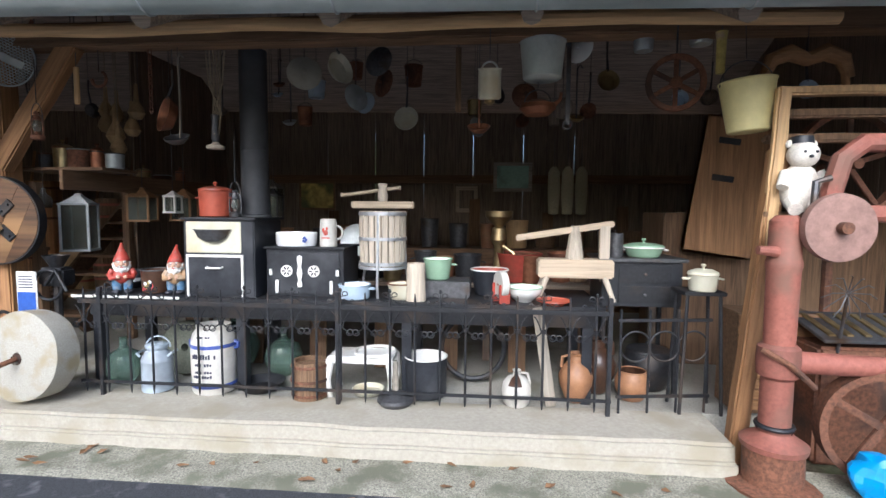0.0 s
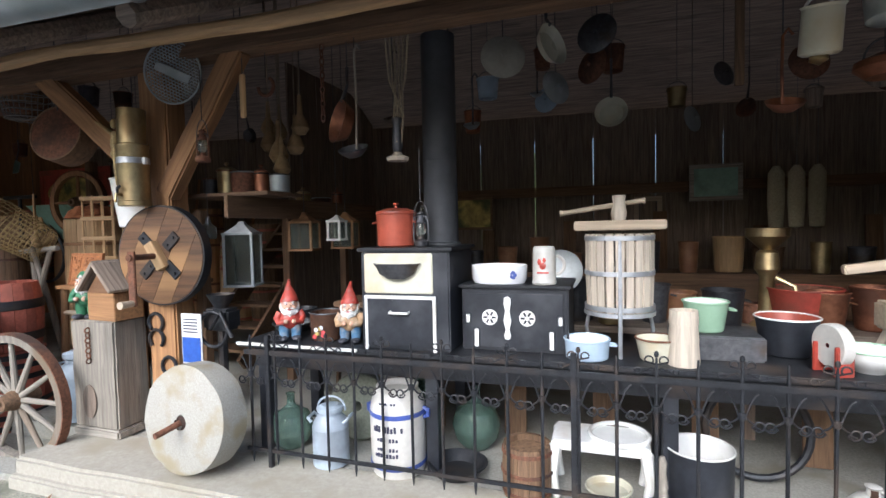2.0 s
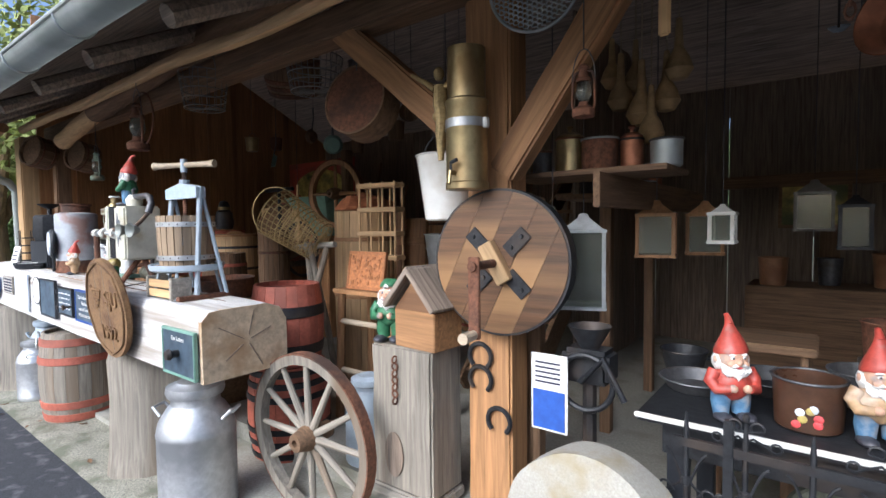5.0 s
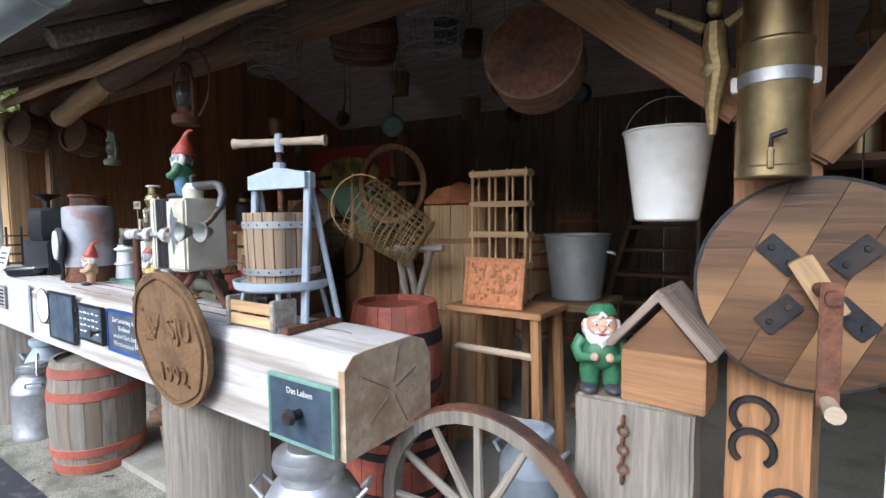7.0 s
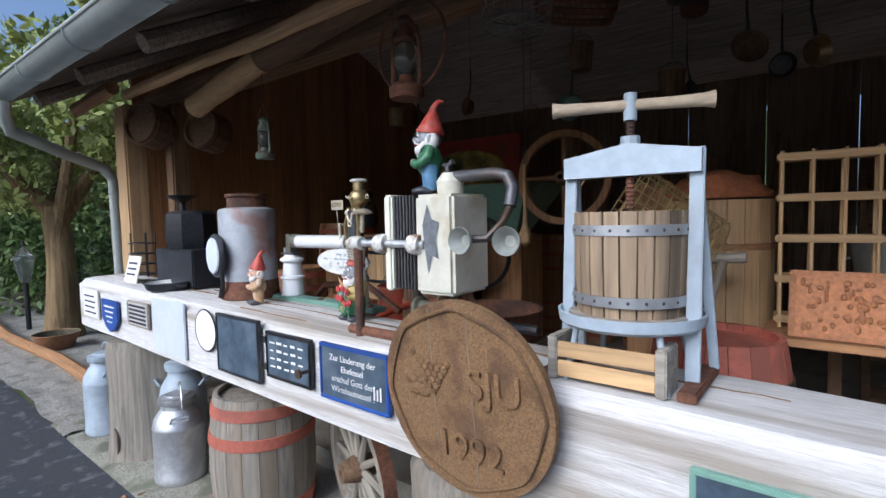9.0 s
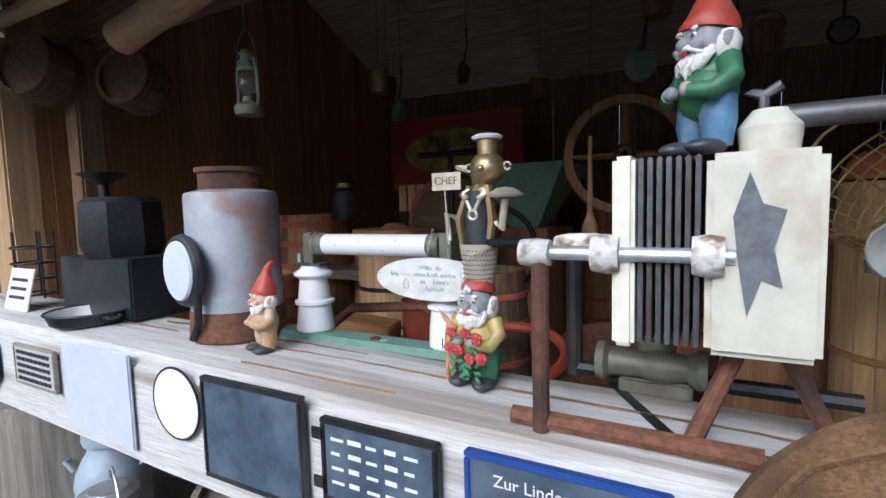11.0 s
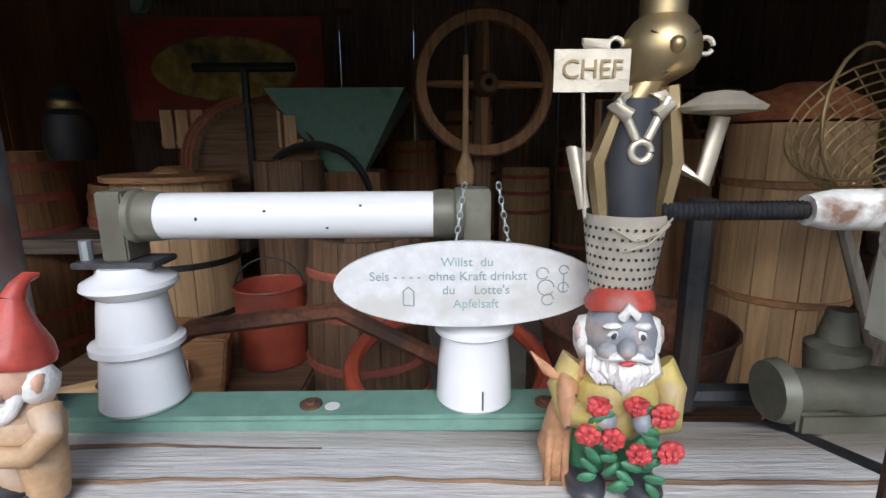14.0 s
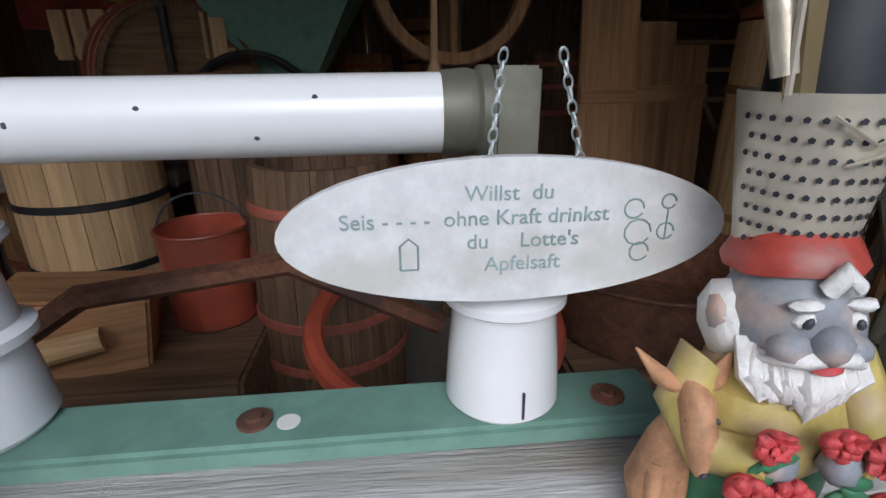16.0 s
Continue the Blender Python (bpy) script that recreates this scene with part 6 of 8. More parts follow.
for s in (-1, 1):
    for k in range(9):
        f = k / 8
        x, z = s * 0.035 + s * -0.012 * f + 0.02, 0.122 + 0.075 * f
        m = pose(x, 0.02 * f, z, 0, s * -12, 0) @ pose(0, 0, 0, 90, 0, 0 if k % 2 else 0) @ pose(0, 0, 0, 0, 90 if k % 2 else 0)
        if lk is None:
            bb = ring(0.0045, 0.0012, 10, None, 5)
            bb.transform(Matrix.Diagonal((0.75, 1.25, 1, 1)))
            lk = part("chain_link", bb, ZINC, t)
            lk.matrix_basis = m
        else:
            o = same(lk)
            o.matrix_basis = m
gnome(-6.645, 2.87, ZT(-6.69), 0.28, "weathered garden gnome with red roses and a fawn", COATY, COATG, HATR, -8, GREYSK, roses=True, deer=True, hatless=True).scale = (0.9, 0.95, 1.0)
gnome(-7.37, 2.83, ZT(-7.37), 0.285, "pale ochre garden gnome with red cap and lamb", COATO, COATO, HATR, -20, SKIN)
# the tin chef: one welded figure
b = B()
ball(b, (0, 0, 0.33), (0.044, 0.044, 0.044), 0, 24)
rev(b, [(0.025, 0.36), (0.026, 0.402), (0.0, 0.404)], 20, None, 0)
rev(b, [(0.0, 0.402), (0.036, 0.402), (0.039, 0.408), (0.028, 0.414), (0, 0.415)], 20, None, 4)
ball(b, (0, -0.042, 0.33), 0.009, 0, 10)
for s in (-1, 1):
    tub(b, arc(0.009, 0, 330, 12, (s * 0.051, 0, 0.335)), 0.003, 6, 1)
    tub(b, [(s * 0.01, -0.037, 0.345), (s * 0.018, -0.037, 0.341), (s * 0.026, -0.034, 0.345)], 0.0013, 5, 3)
    tub(b, [(s * 0.016, -0.02, 0.28), (s * 0.03, -0.028, 0.262), (s * 0.014, -0.032, 0.25)], 0.009, 8, 1)
    tub(b, [(s * 0.028, -0.03, 0.27), (s * 0.006, -0.034, 0.225)], 0.0055, 8, 1)
    tub(b, [(s * 0.025, -0.02, 0.29), (s * 0.045, -0.02, 0.2), (s * 0.03, -0.02, 0.1)], [0.009, 0.012, 0.008], 6, 0)
tub(b, [(-0.015, -0.03, 0.308), (0, -0.034, 0.302), (0.015, -0.03, 0.31)], 0.0013, 5, 3)
tub(b, arc(0.011, 0, 350, 14, (0, -0.034, 0.212)), 0.0045, 8, 1)
rev(b, [(0.024, 0.27), (0.026, 0.3), (0.02, 0.302)], 16, None, 0)
rev(b, [(0.031, 0.0), (0.05, 0.14), (0.048, 0.14), (0.029, 0.0)], 24, None, 2)
rev(b, [(0.0, 0.08), (0.036, 0.1), (0.034, 0.27), (0, 0.275)], 18, None, 3)
# flush black dots paint the dark of the basket's holes; none are pierced
for r in range(11):
    for k in range(17):
        a = radians(180 + k * 10.6 + (r % 2) * 5.3)
        rr = 0.0322 + 0.0195 * (r + 0.5) / 11.5
        zz = 0.007 + r * 0.0118
        tub(b, [(rr * math.cos(a) * 0.99, rr * math.sin(a) * 0.99, zz), (rr * math.cos(a) * 1.004, rr * math.sin(a) * 1.004, zz)], 0.0022, 5, 3)
tub(b, [(-0.045, -0.01, 0.2), (-0.075, -0.03, 0.215), (-0.062, -0.04, 0.15)], [0.009, 0.008, 0.007], 8, 1)
tub(b, [(-0.062, -0.045, 0.14), (-0.072, -0.045, 0.29)], 0.0022, 6, 1)
tub(b, [(0.045, -0.01, 0.2), (0.075, -0.03, 0.18), (0.085, -0.035, 0.25)], [0.009, 0.01, 0.01], 8, 1)
rev(b, [(0, 0.25), (0.042, 0.255), (0.045, 0.26), (0.02, 0.275), (0, 0.278)], 20, pose(0.085, -0.035, 0), 1)
box(b, -0.104, -0.024, -0.05, -0.047, 0.275, 0.318, 0.0, 1)
tub(b, [(-0.03, -0.045, 0.128), (-0.005, -0.051, 0.112), (0.02, -0.05, 0.122), (0.045, -0.03, 0.136)], 0.0014, 5, 1)
tub(b, [(-0.02, -0.05, 0.1), (0.01, -0.05, 0.108), (0.04, -0.036, 0.13)], 0.0014, 5, 1)
for v in b.verts:                      # the head is welded on to one side
    if v.co.z > 0.28 and v.co.x > -0.06 and not (v.co.x < -0.02 and v.co.y < -0.046):
        v.co.x += 0.027 * min(1.0, (v.co.z - 0.28) / 0.03)
        v.co.z -= 0.006
chef = solid("scrap_metal_figure", "welded tin figure with round head and perforated basket", "metal figure", b, [BRASS, mat("pale_brass", (0.6, 0.54, 0.42), 0.35, 0.6, var=0.15), PERF, BLACKP, WHITEP], -6.642, 2.885, 1.405, 0, angle=50)
letters("CHEF", 0.027, BRASS, chef, -0.064, -0.0515, 0.297, name="lettering", depth=0.001)

# urn, stove, pan and card at the far end
zb = ZT(-7.6)
t = thing("milk_boiler", "tall grey-painted iron urn with rusty red neck and foot", "urn", -7.62, 2.93, zb)
part("body", rv([(0.155, 0.1), (0.155, 0.49), (0.15, 0.505), (0.11, 0.515)], 36), GREYRED, t)
part("foot", rv([(0, 0), (0.155, 0), (0.162, 0.01), (0.157, 0.1), (0.155, 0.105)], 36), RUST, t)
part("neck", rv([(0.11, 0.51), (0.105, 0.53), (0.105, 0.57), (0.115, 0.575), (0.115, 0.59), (0, 0.592)], 30), RUST, t)
part("round_door", rv([(0, 0), (0.095, 0), (0.1, 0.008), (0.095, 0.016), (0.06, 0.02), (0, 0.02)], 30, pose(-0.04, -0.182, 0.25, 90, 0, -10)), SLATE, t)
part("seal", ring(0.105, 0.017, 30, pose(-0.038, -0.172, 0.25, 90, 0, -10)), BLACKP, t)
part("hose", tub(B(), [(0.02, -0.17, 0.3), (0.05, -0.19, 0.2), (0.03, -0.18, 0.08), (-0.02, -0.17, 0.02)], 0.012, 8), BLACKI, t)
zb = ZT(-8.4)
t = thing("cast_cooker", "black cast-iron cooker with square top pot", "cooker", -8.4, 2.97, zb)
part("base", bx(-0.27, 0.27, -0.13, 0.13, 0, 0.25, 0.008), BLACKP, t)
part("top_pot", rv([(0, 0.25), (0.15, 0.25), (0.17, 0.3), (0.16, 0.48), (0.14, 0.5), (0, 0.505)], 8), BLACKI, t)
part("lid_knob", rv([(0, 0.5), (0.02, 0.5), (0.02, 0.56), (0.09, 0.6), (0.1, 0.61), (0, 0.615)], 16, pose(-0.12, 0, 0)), BLACKI, t)
pot("roasting_pan", "flat black pan with white enamel inside", "pan", -8.32, 2.78, ZT(-8.3), 0.15, 0.05, BLACKP, ENAMEL, BLACKP, 1, None, 0.9)
t = thing("card_stand", "white lettered card leaning on the cooker", "card", -8.9, 2.75, ZT(-8.9), 0, "", -14)
part("card", bx(-0.11, 0.11, -0.004, 0.004, 0, 0.19, 0.002), PAPER, t)
for k in range(3):
    part("text_bar", bx(-0.08, 0.07, -0.006, -0.004, 0.05 + 0.04 * k, 0.065 + 0.04 * k, 0), DARKINK, t)
t = thing("bottle_rack", "small black wire rack on the beam", "rack", -9.2, 2.95, ZT(-9.2))
for z0 in (0.02, 0.1, 0.18, 0.26):
    part("ring", ring(0.09, 0.005, 20, Matrix.Translation((0, 0, z0))), BLACKI, t)
for k in range(5):
    part("wire", tub(B(), [(0.09 * math.cos(k * 1.257), 0.09 * math.sin(k * 1.257), 0), (0.09 * math.cos(k * 1.257), 0.09 * math.sin(k * 1.257), 0.34)], 0.005, 6), BLACKI, t)

# under the beam
milk_can(-5.13, 2.72, 0.02, 0.2, 0.73, "large dented aluminium milk can under the beam end", 30, None, False)
milk_can(-8.22, 2.74, 0.02, 0.15, 0.54, "shiny aluminium milk can with raised bail", -20)
milk_can(-8.5, 2.9, 0.02, 0.15, 0.68, "bluish-painted tall milk can", 40, STEELB)
milk_can(-9.45, 2.72, 0.02, 0.15, 0.62, "pale milk can behind the stump", 0, STEELB)
barrel(-7.4, 2.84, 0.02, 0.275, 0.72, "weathered oak barrel with faded red hoops", hoops=(0.06, 0.2, 0.7, 0.9), hw=0.06)
barrel(-5.3, 3.43, 0.07, 0.27, 0.6, "red-stained barrel with dark hoops, stacked below", HOOP, BLACKI, hw=0.04)
barrel(-5.3, 3.43, 0.672, 0.24, 0.52, "faded orange-red barrel with dark hoops on another", HOOP, BLACKI, hw=0.07, hoops=(0.2, 0.68), head=True)
cart_wheel(-6.8, 3.0, 0.4, 0.37, "grey spoked wheel under the beam", 3, -20)
milk_can(-4.55, 3.45, 0.2, 0.14, 0.5, "dull zinc can behind the cart wheel", 0, STEELB, False)
# ---- hanging under the roof ----
def line(t, z0, z1, r=0.003, m=None):
    loc = t.matrix_basis.translation
    top = EZ(loc.x) + 0.09 + 0.54 * (loc.y - 2.36) if loc.y < 5.4 else EZ(loc.x) + 1.73 - 0.472 * (loc.y - 5.4)
    part("cord", tub(B(), [(0, 0, z0), (0, 0, top - loc.z)], r, 5), m or GREYI, t)


def hung_lid(x, y, z, r, label, m, rz=0, tilt=80, name="pot_lid"):
    t = thing(name, label, "lid", x, y, z, rz, "hanging lids")
    part("disc", rv([(0, 0.025), (r * 0.6, 0.02), (r * 0.95, 0.004), (r, 0), (r, 0.006), (r * 0.6, 0.026), (0, 0.031)], 28, pose(0, 0, 0, tilt)), m, t)
    part("knob", rv([(0.012, 0), (0.012, 0.02), (0.02, 0.028), (0, 0.034)], 10, pose(0, 0, 0, tilt) @ pose(0, 0, 0.028)), m, t)
    line(t, r * 0.9, r * 0.9 + 0.35)


def hung_pan(x, y, z, r, depth, label, m, rz=0, inner=None, L=0.3):
    t = thing("hanging_pan", label, "pan", x, y, z, rz, "hanging pans")
    part("bowl", rv([(0, 0), (r * 0.75, 0.004), (r, depth), (r * 0.97, depth), (r * 0.72, 0.01), (0, 0.008)], 26, pose(0, 0, 0, 78)), m, t)
    part("handle", tub(B(), [(0, -depth * 0.5, r), (0, 0, r + L * 0.5), (0, 0, r + L)], [0.012, 0.008, 0.01], 8), GREYI, t)
    line(t, r + L, r + L + 0.25)


def ladle(x, y, z, r, L, label, m, hm=None, flat=False):
    t = thing("ladle", label, "ladle", x, y, z, 0, "hanging ladles")
    part("bowl", rv([(0, -r * 0.65), (r * 0.5, -r * 0.55), (r * 0.9, -r * 0.2), (r, 0), (r * 0.96, 0), (r * 0.45, -r * 0.5), (0, -r * 0.6)], 20, pose(0, -r * 0.5, 0, 25)), m, t)
    part("handle", tub(B(), [(0, 0, 0), (0, 0.01, L * 0.5), (0, 0, L), (0.02, 0, L + 0.03), (0.04, 0, L)], 0.007, 8), hm or GREYI, t)
    line(t, L, L + 0.2)


# perforated skimmer
t = thing("skimmer", "round perforated pale metal skimmer hanging on the brace", "skimmer", -3.39, 3.3, 2.545, 0)
b = B()
for i in range(-9, 10):
    for j in range(-9, 10):
        x, z = i * 0.02, j * 0.02 + (0.01 if i % 2 else 0)
        if x * x + z * z < 0.178 ** 2:
            tub(b, arc(0.0105, 0, 300, 5, (x, 0, z)), 0.0032, 4)
part("mesh_disc", b, ZINC, t)
part("rim", ring(0.187, 0.007, 36, pose(0, 0, 0, 90)), ZINC, t)
part("plate", bx(-0.12, 0.12, -0.006, -0.002, -0.025, 0.025, 0.002, pose(0, 0, 0, 0, 25)), ZINC, t)
part("handle", tub(B(), [(0.12, 0, 0.14), (0.2, 0, 0.26)], 0.012, 8), RUST, t)
for o in [t]:
    o.rotation_euler = (radians(6), 0, radians(12))
t = thing("wooden_scraper", "pale yellow wooden handle hanging by a loop", "scraper", -2.9, 3.34, 2.23)
part("blade", bx(-0.02, 0.02, -0.01, 0.01, 0, 0.26, 0.006), PINEZ, t)
line(t, 0.26, 0.42)
t = thing("iron_hook", "curved dark iron hook", "hook", -2.78, 3.4, 2.42)
part("hook", tub(B(), arc(0.055, -180, 60, 12), 0.011, 8), RUST, t)
line(t, 0.05, 0.25)
for k, (gx, gy, gz, gs) in enumerate(((-3.3, 4.1, 2.15, 1.0), (-3.18, 4.05, 2.05, 1.1), (-3.08, 4.12, 2.12, 1.0), (-3.12, 4.0, 1.95, 0.95), (-3.24, 4.15, 2.25, 0.9), (-3.02, 4.1, 2.26, 1.0), (-3.38, 4.2, 2.3, 0.9))):
    t = thing("gourd", "dried brown bottle gourd hanging by its neck", "gourd", gx, gy, gz, 0, "hanging gourds")
    part("body", rv([(0, 0), (0.04 * gs, 0.01), (0.068 * gs, 0.055 * gs), (0.05 * gs, 0.11 * gs), (0.022 * gs, 0.16 * gs), (0.014 * gs, 0.3 * gs), (0, 0.31 * gs)], 16), GOURD, t)
    line(t, 0.3 * gs, 0.6, 0.004, ROPE)
hung_pan(-2.24, 3.42, 2.15, 0.125, 0.07, "old copper pan hanging by its handle", COPPER, -40, None, 0.2)
t = thing("iron_chain", "rusty iron chain hanging from the beam", "chain", -2.39, 3.4, 2.2)
lk = None
for k in range(11):
    m = pose(0, 0, 0.04 * k, 90, 0, 90 * (k % 2))
    if lk is None:
        bb = ring(0.016, 0.005, 10, None, 5)
        bb.transform(Matrix.Diagonal((0.8, 1.5, 1, 1)))
        lk = part("chain_link", bb, RUST, t)
    o = lk if k == 0 else same(lk)
    o.matrix_basis = m
ladle(-2.17, 3.38, 2.0, 0.085, 0.55, "long-handled dull metal ladle", GREYI, GREYZ)
t = thing("rope_lamp", "hanging lamp wound with rope", "hanging lamp", -1.955, 3.46, 1.93)
part("base", rv([(0, 0), (0.06, 0), (0.064, 0.02), (0.03, 0.035), (0.02, 0.05)], 16), PALEZ, t)
part("body", rv([(0.02, 0.05), (0.03, 0.08), (0.022, 0.2), (0.03, 0.24), (0, 0.25)], 14), GREYI, t)
for k in range(6):
    part("cord", tub(B(), [(0.025 * math.cos(k), 0.025 * math.sin(k), 0.1), (0.03 * math.cos(k * 1.7), 0.03, 0.26), (0.02 * (k - 2.5), 0.02, 0.46), (0.03 * (k - 2.5), 0.02, 0.75)], 0.006, 6), ROPE, t)
storm_lantern(-3.18, 3.3, 1.98, 0.21, "small rusty lantern on the brace", RUST)
hung_lid(-1.4, 3.75, 2.53, 0.13, "dull brown enamel lid hanging from the beam", mat("dull_enamel", (0.3, 0.28, 0.23), 0.45, var=0.15, scale=14), 20)
hung_pan(-1.15, 3.75, 2.55, 0.12, 0.05, "cream enamel frying pan hung by a cord", CREAM, 60, None, 0.08)
hung_lid(-0.88, 4.0, 2.68, 0.12, "dark enamel pan hanging behind the beam", GREYI, -20)
t = thing("enamel_kettle", "cream enamel milk pail hanging on a wire", "pail", -0.0, 3.3, 2.2)
part("body", rv([(0, 0.02), (0.06, 0.02), (0.075, 0.03), (0.072, 0.2), (0.08, 0.21), (0.07, 0.21), (0.065, 0.04), (0, 0.03)], 24, pose(0, 0, 0, 12)), CREAM, t)
part("handle", tub(B(), arc(0.05, 0, 180, 10, (0, 0, 0.21)), 0.007, 8), ENAMEL, t)
part("spoon", rv([(0, -0.02), (0.035, 0.0), (0.03, 0.05), (0, 0.06)], 12), BRASS, t)
line(t, 0.26, 0.52)
ladle(-0.07, 3.5, 2.08, 0.08, 0.3, "large copper-brown ladle hanging", COPPER, COPPER)
pot("hanging_tub", "ribbed grey enamel bucket hanging from the roof", "bucket", 0.35, 3.45, 2.38, 0.15, 0.24, mat("pale_green_enamel", (0.5, 0.54, 0.5), 0.3, var=0.08), GREYI, ZINC, 0, None, 0.85, bail=True)
hung_lid(0.62, 3.6, 2.62, 0.1, "white enamel bowl hanging by the roof", ENAMEL, -40)
t = thing("copper_kettle", "round copper kettle with a spout", "kettle", 0.33, 3.52, 2.16)
part("body", rv([(0, 0), (0.08, 0.0), (0.125, 0.04), (0.12, 0.07), (0.05, 0.1), (0, 0.105)], 24), COPPER, t)
part("spout", tub(B(), [(0.1, 0, 0.06), (0.15, 0, 0.1), (0.16, 0, 0.15)], [0.018, 0.012, 0.01], 8), COPPER, t)
part("bail", tub(B(), arc(0.09, 0, 180, 10, (0, 0, 0.08)), 0.005, 6), GREYI, t)
line(t, 0.17, 0.45)
t = thing("iron_tongs", "long dark iron strap hanging down", "tongs", 0.53, 3.5, 2.09)
part("bar", bx(-0.015, 0.015, -0.005, 0.005, 0, 0.55, 0.002), GREYI, t)
part("ring", ring(0.03, 0.006, 16, pose(0, 0, 0.0, 90)), GREYI, t)
line(t, 0.54, 0.6)
t = thing("wood_lath", "brown wooden lath hanging from the roof", "lath", -0.22, 3.6, 2.2)
part("lath", bx(-0.02, 0.02, -0.01, 0.01, 0, 0.45, 0.003), OLDZ, t)
line(t, 0.44, 0.6)
for hx, hy, hz, hr in ((1.0, 3.45, 2.55, 0.07), (1.38, 3.5, 2.6, 0.08)):
    pot("grey_pail", "narrow grey zinc pail hanging upside", "pail", hx, hy, hz, hr, 0.22, ZINC, GREYI, ZINC, 0, None, 0.85, "hanging pails", bail=True)
t = thing("cast_wheel", "rusty orange cast-iron wheel hanging on a chain", "iron wheel", 1.16, 3.3, 2.31, -8)
part("rim", rv([(0.145, -0.016), (0.175, -0.02), (0.18, 0), (0.175, 0.02), (0.145, 0.016), (0.145, -0.016)], 36, pose(0, 0, 0, 90)), RUST, t)
part("hub", rv([(0, -0.03), (0.035, -0.03), (0.035, 0.03), (0, 0.03)], 14, pose(0, 0, 0, 90)), RUST, t)
for k in range(6):
    o = part("spoke", bx(-0.014, 0.014, -0.008, 0.008, 0.03, 0.15, 0.003), RUST, t)
    o.matrix_basis = pose(0, 0, 0, 0, 60 * k)
line(t, 0.18, 0.5, 0.006)
t = thing("yellow_handle", "bright yellow tool handle hanging on a chain", "handle", 1.38, 3.2, 2.33)
part("grip", rv([(0, 0), (0.025, 0.005), (0.028, 0.2), (0.035, 0.25), (0, 0.26)], 14), COATY, t)
line(t, 0.26, 0.45)
pot("yellow_bucket", "pale yellow enamel bucket hanging by its bail", "bucket", 1.51, 3.1, 1.97, 0.15, 0.29, YELLOW, YELLOW, YELLOW, 0, None, 0.75, bail=True, ry=-4)
t = thing("ox_yoke", "carved brown wooden ox yoke under the roof", "yoke", 1.87, 3.2, 2.36)
part("bow", tub(B(), [(-0.24, 0, -0.06), (-0.2, 0, 0.05), (-0.1, 0, 0.09), (0, 0, 0.05), (0.1, 0, 0.09), (0.2, 0, 0.05), (0.24, 0, -0.06)], [0.03, 0.045, 0.05, 0.04, 0.05, 0.045, 0.03], 10), OAKX, t)
for s in (-1, 1):
    part("peg", tub(B(), [(s * 0.2, 0, 0.08), (s * 0.23, 0, -0.16)], 0.022, 8), OAKZ, t)
line(t, 0.08, 0.35)

t = thing("drum_sieve", "round wooden drum sieve with rusty brown sheet, hanging", "sieve", -4.5, 3.36, 2.26, 12, "", 0, 0)
t.scale = (1.12, 1.1, 1.12)
up = pose(0, 0, 0, 82)
part("frame", rv([(0.165, -0.02), (0.175, -0.02), (0.175, 0.13), (0.165, 0.13), (0.165, -0.02)], 36, pose(0, 0, 0, 80) @ pose(0, 0, -0.1)), OLDX, t)
part("sheet", rv([(0, 0.12), (0.165, 0.12), (0.165, 0.126), (0, 0.126)], 36, pose(0, 0, 0, 80) @ pose(0, 0, -0.1)), RUST, t)
line(t, 0.15, 0.4)


def wire_basket(x, y, z, r, h, label, m, rz=0, rx=0, ry=0, n=18, rings=5, top=None):
    t = thing("wire_basket", label, "wire basket", x, y, z, rz, "wire baskets", rx, ry)
    b = B()
    for k in range(n):
        a = 6.28319 * k / n
        tub(b, [(r * 0.8 * math.cos(a), r * 0.8 * math.sin(a), 0), (r * math.cos(a), r * math.sin(a), h)], 0.0028, 4)
        tub(b, [(0, 0, 0), (r * 0.8 * math.cos(a), r * 0.8 * math.sin(a), 0)], 0.0025, 4)
    part("cage", b, m, t)
    for i in range(rings):
        f = i / (rings - 1)
        part("ring", ring(r * (0.8 + 0.2 * f), 0.004, 26, Matrix.Translation((0, 0, h * f)), 5), m, t)
    part("handle", tub(B(), arc(r, 0, 180, 12, (0, 0, h)), 0.005, 6), m, t)
    if z > 2:
        line(t, h + r, h + r + 0.2)
    return t


wire_basket(-6.05, 3.3, 2.44, 0.17, 0.25, "rusty wire basket hanging under the roof", WIREG)
wire_basket(-5.17, 3.6, 2.47, 0.19, 0.22, "grey wire basket hanging under the roof", WIREG, n=28)
wire_basket(-5.41, 3.8, 1.46, 0.19, 0.42, "large brass-coloured wire basket lying tilted", WIRE, 25, 0, -58, 26, 12)
t = thing("stick_trestle", "rough grey crossed sticks carrying a wire basket", "trestle", -5.5, 3.78, 0.19)
for (xa, ya, xb, yb) in ((-0.22, -0.12, 0.16, 0.04), (0.24, -0.1, -0.12, 0.06), (0.02, 0.25, 0.02, -0.02)):
    part("stick", tub(B(), [(xa, ya, 0), (xa * 0.5 + xb * 0.5 + 0.02, ya * 0.5 + yb * 0.5, 0.62), (xb, yb, 1.26)], [0.028, 0.025, 0.02], 8), GREYZ, t)
part("crossbar", tub(B(), [(-0.2, 0.02, 1.22), (0.24, 0.04, 1.25)], 0.022, 8), GREYX, t)
barrel(-6.2, 4.2, 2.75, 0.24, 0.4, "dark wooden tub hanging under the roof", OLDZ, RUST, rx=20, ry=20, name="hanging_tub_barrel")
storm_lantern(-6.4, 2.98, 2.14, 0.36, "large rusty storm lantern hanging in an iron hoop", RUST, 0, True)
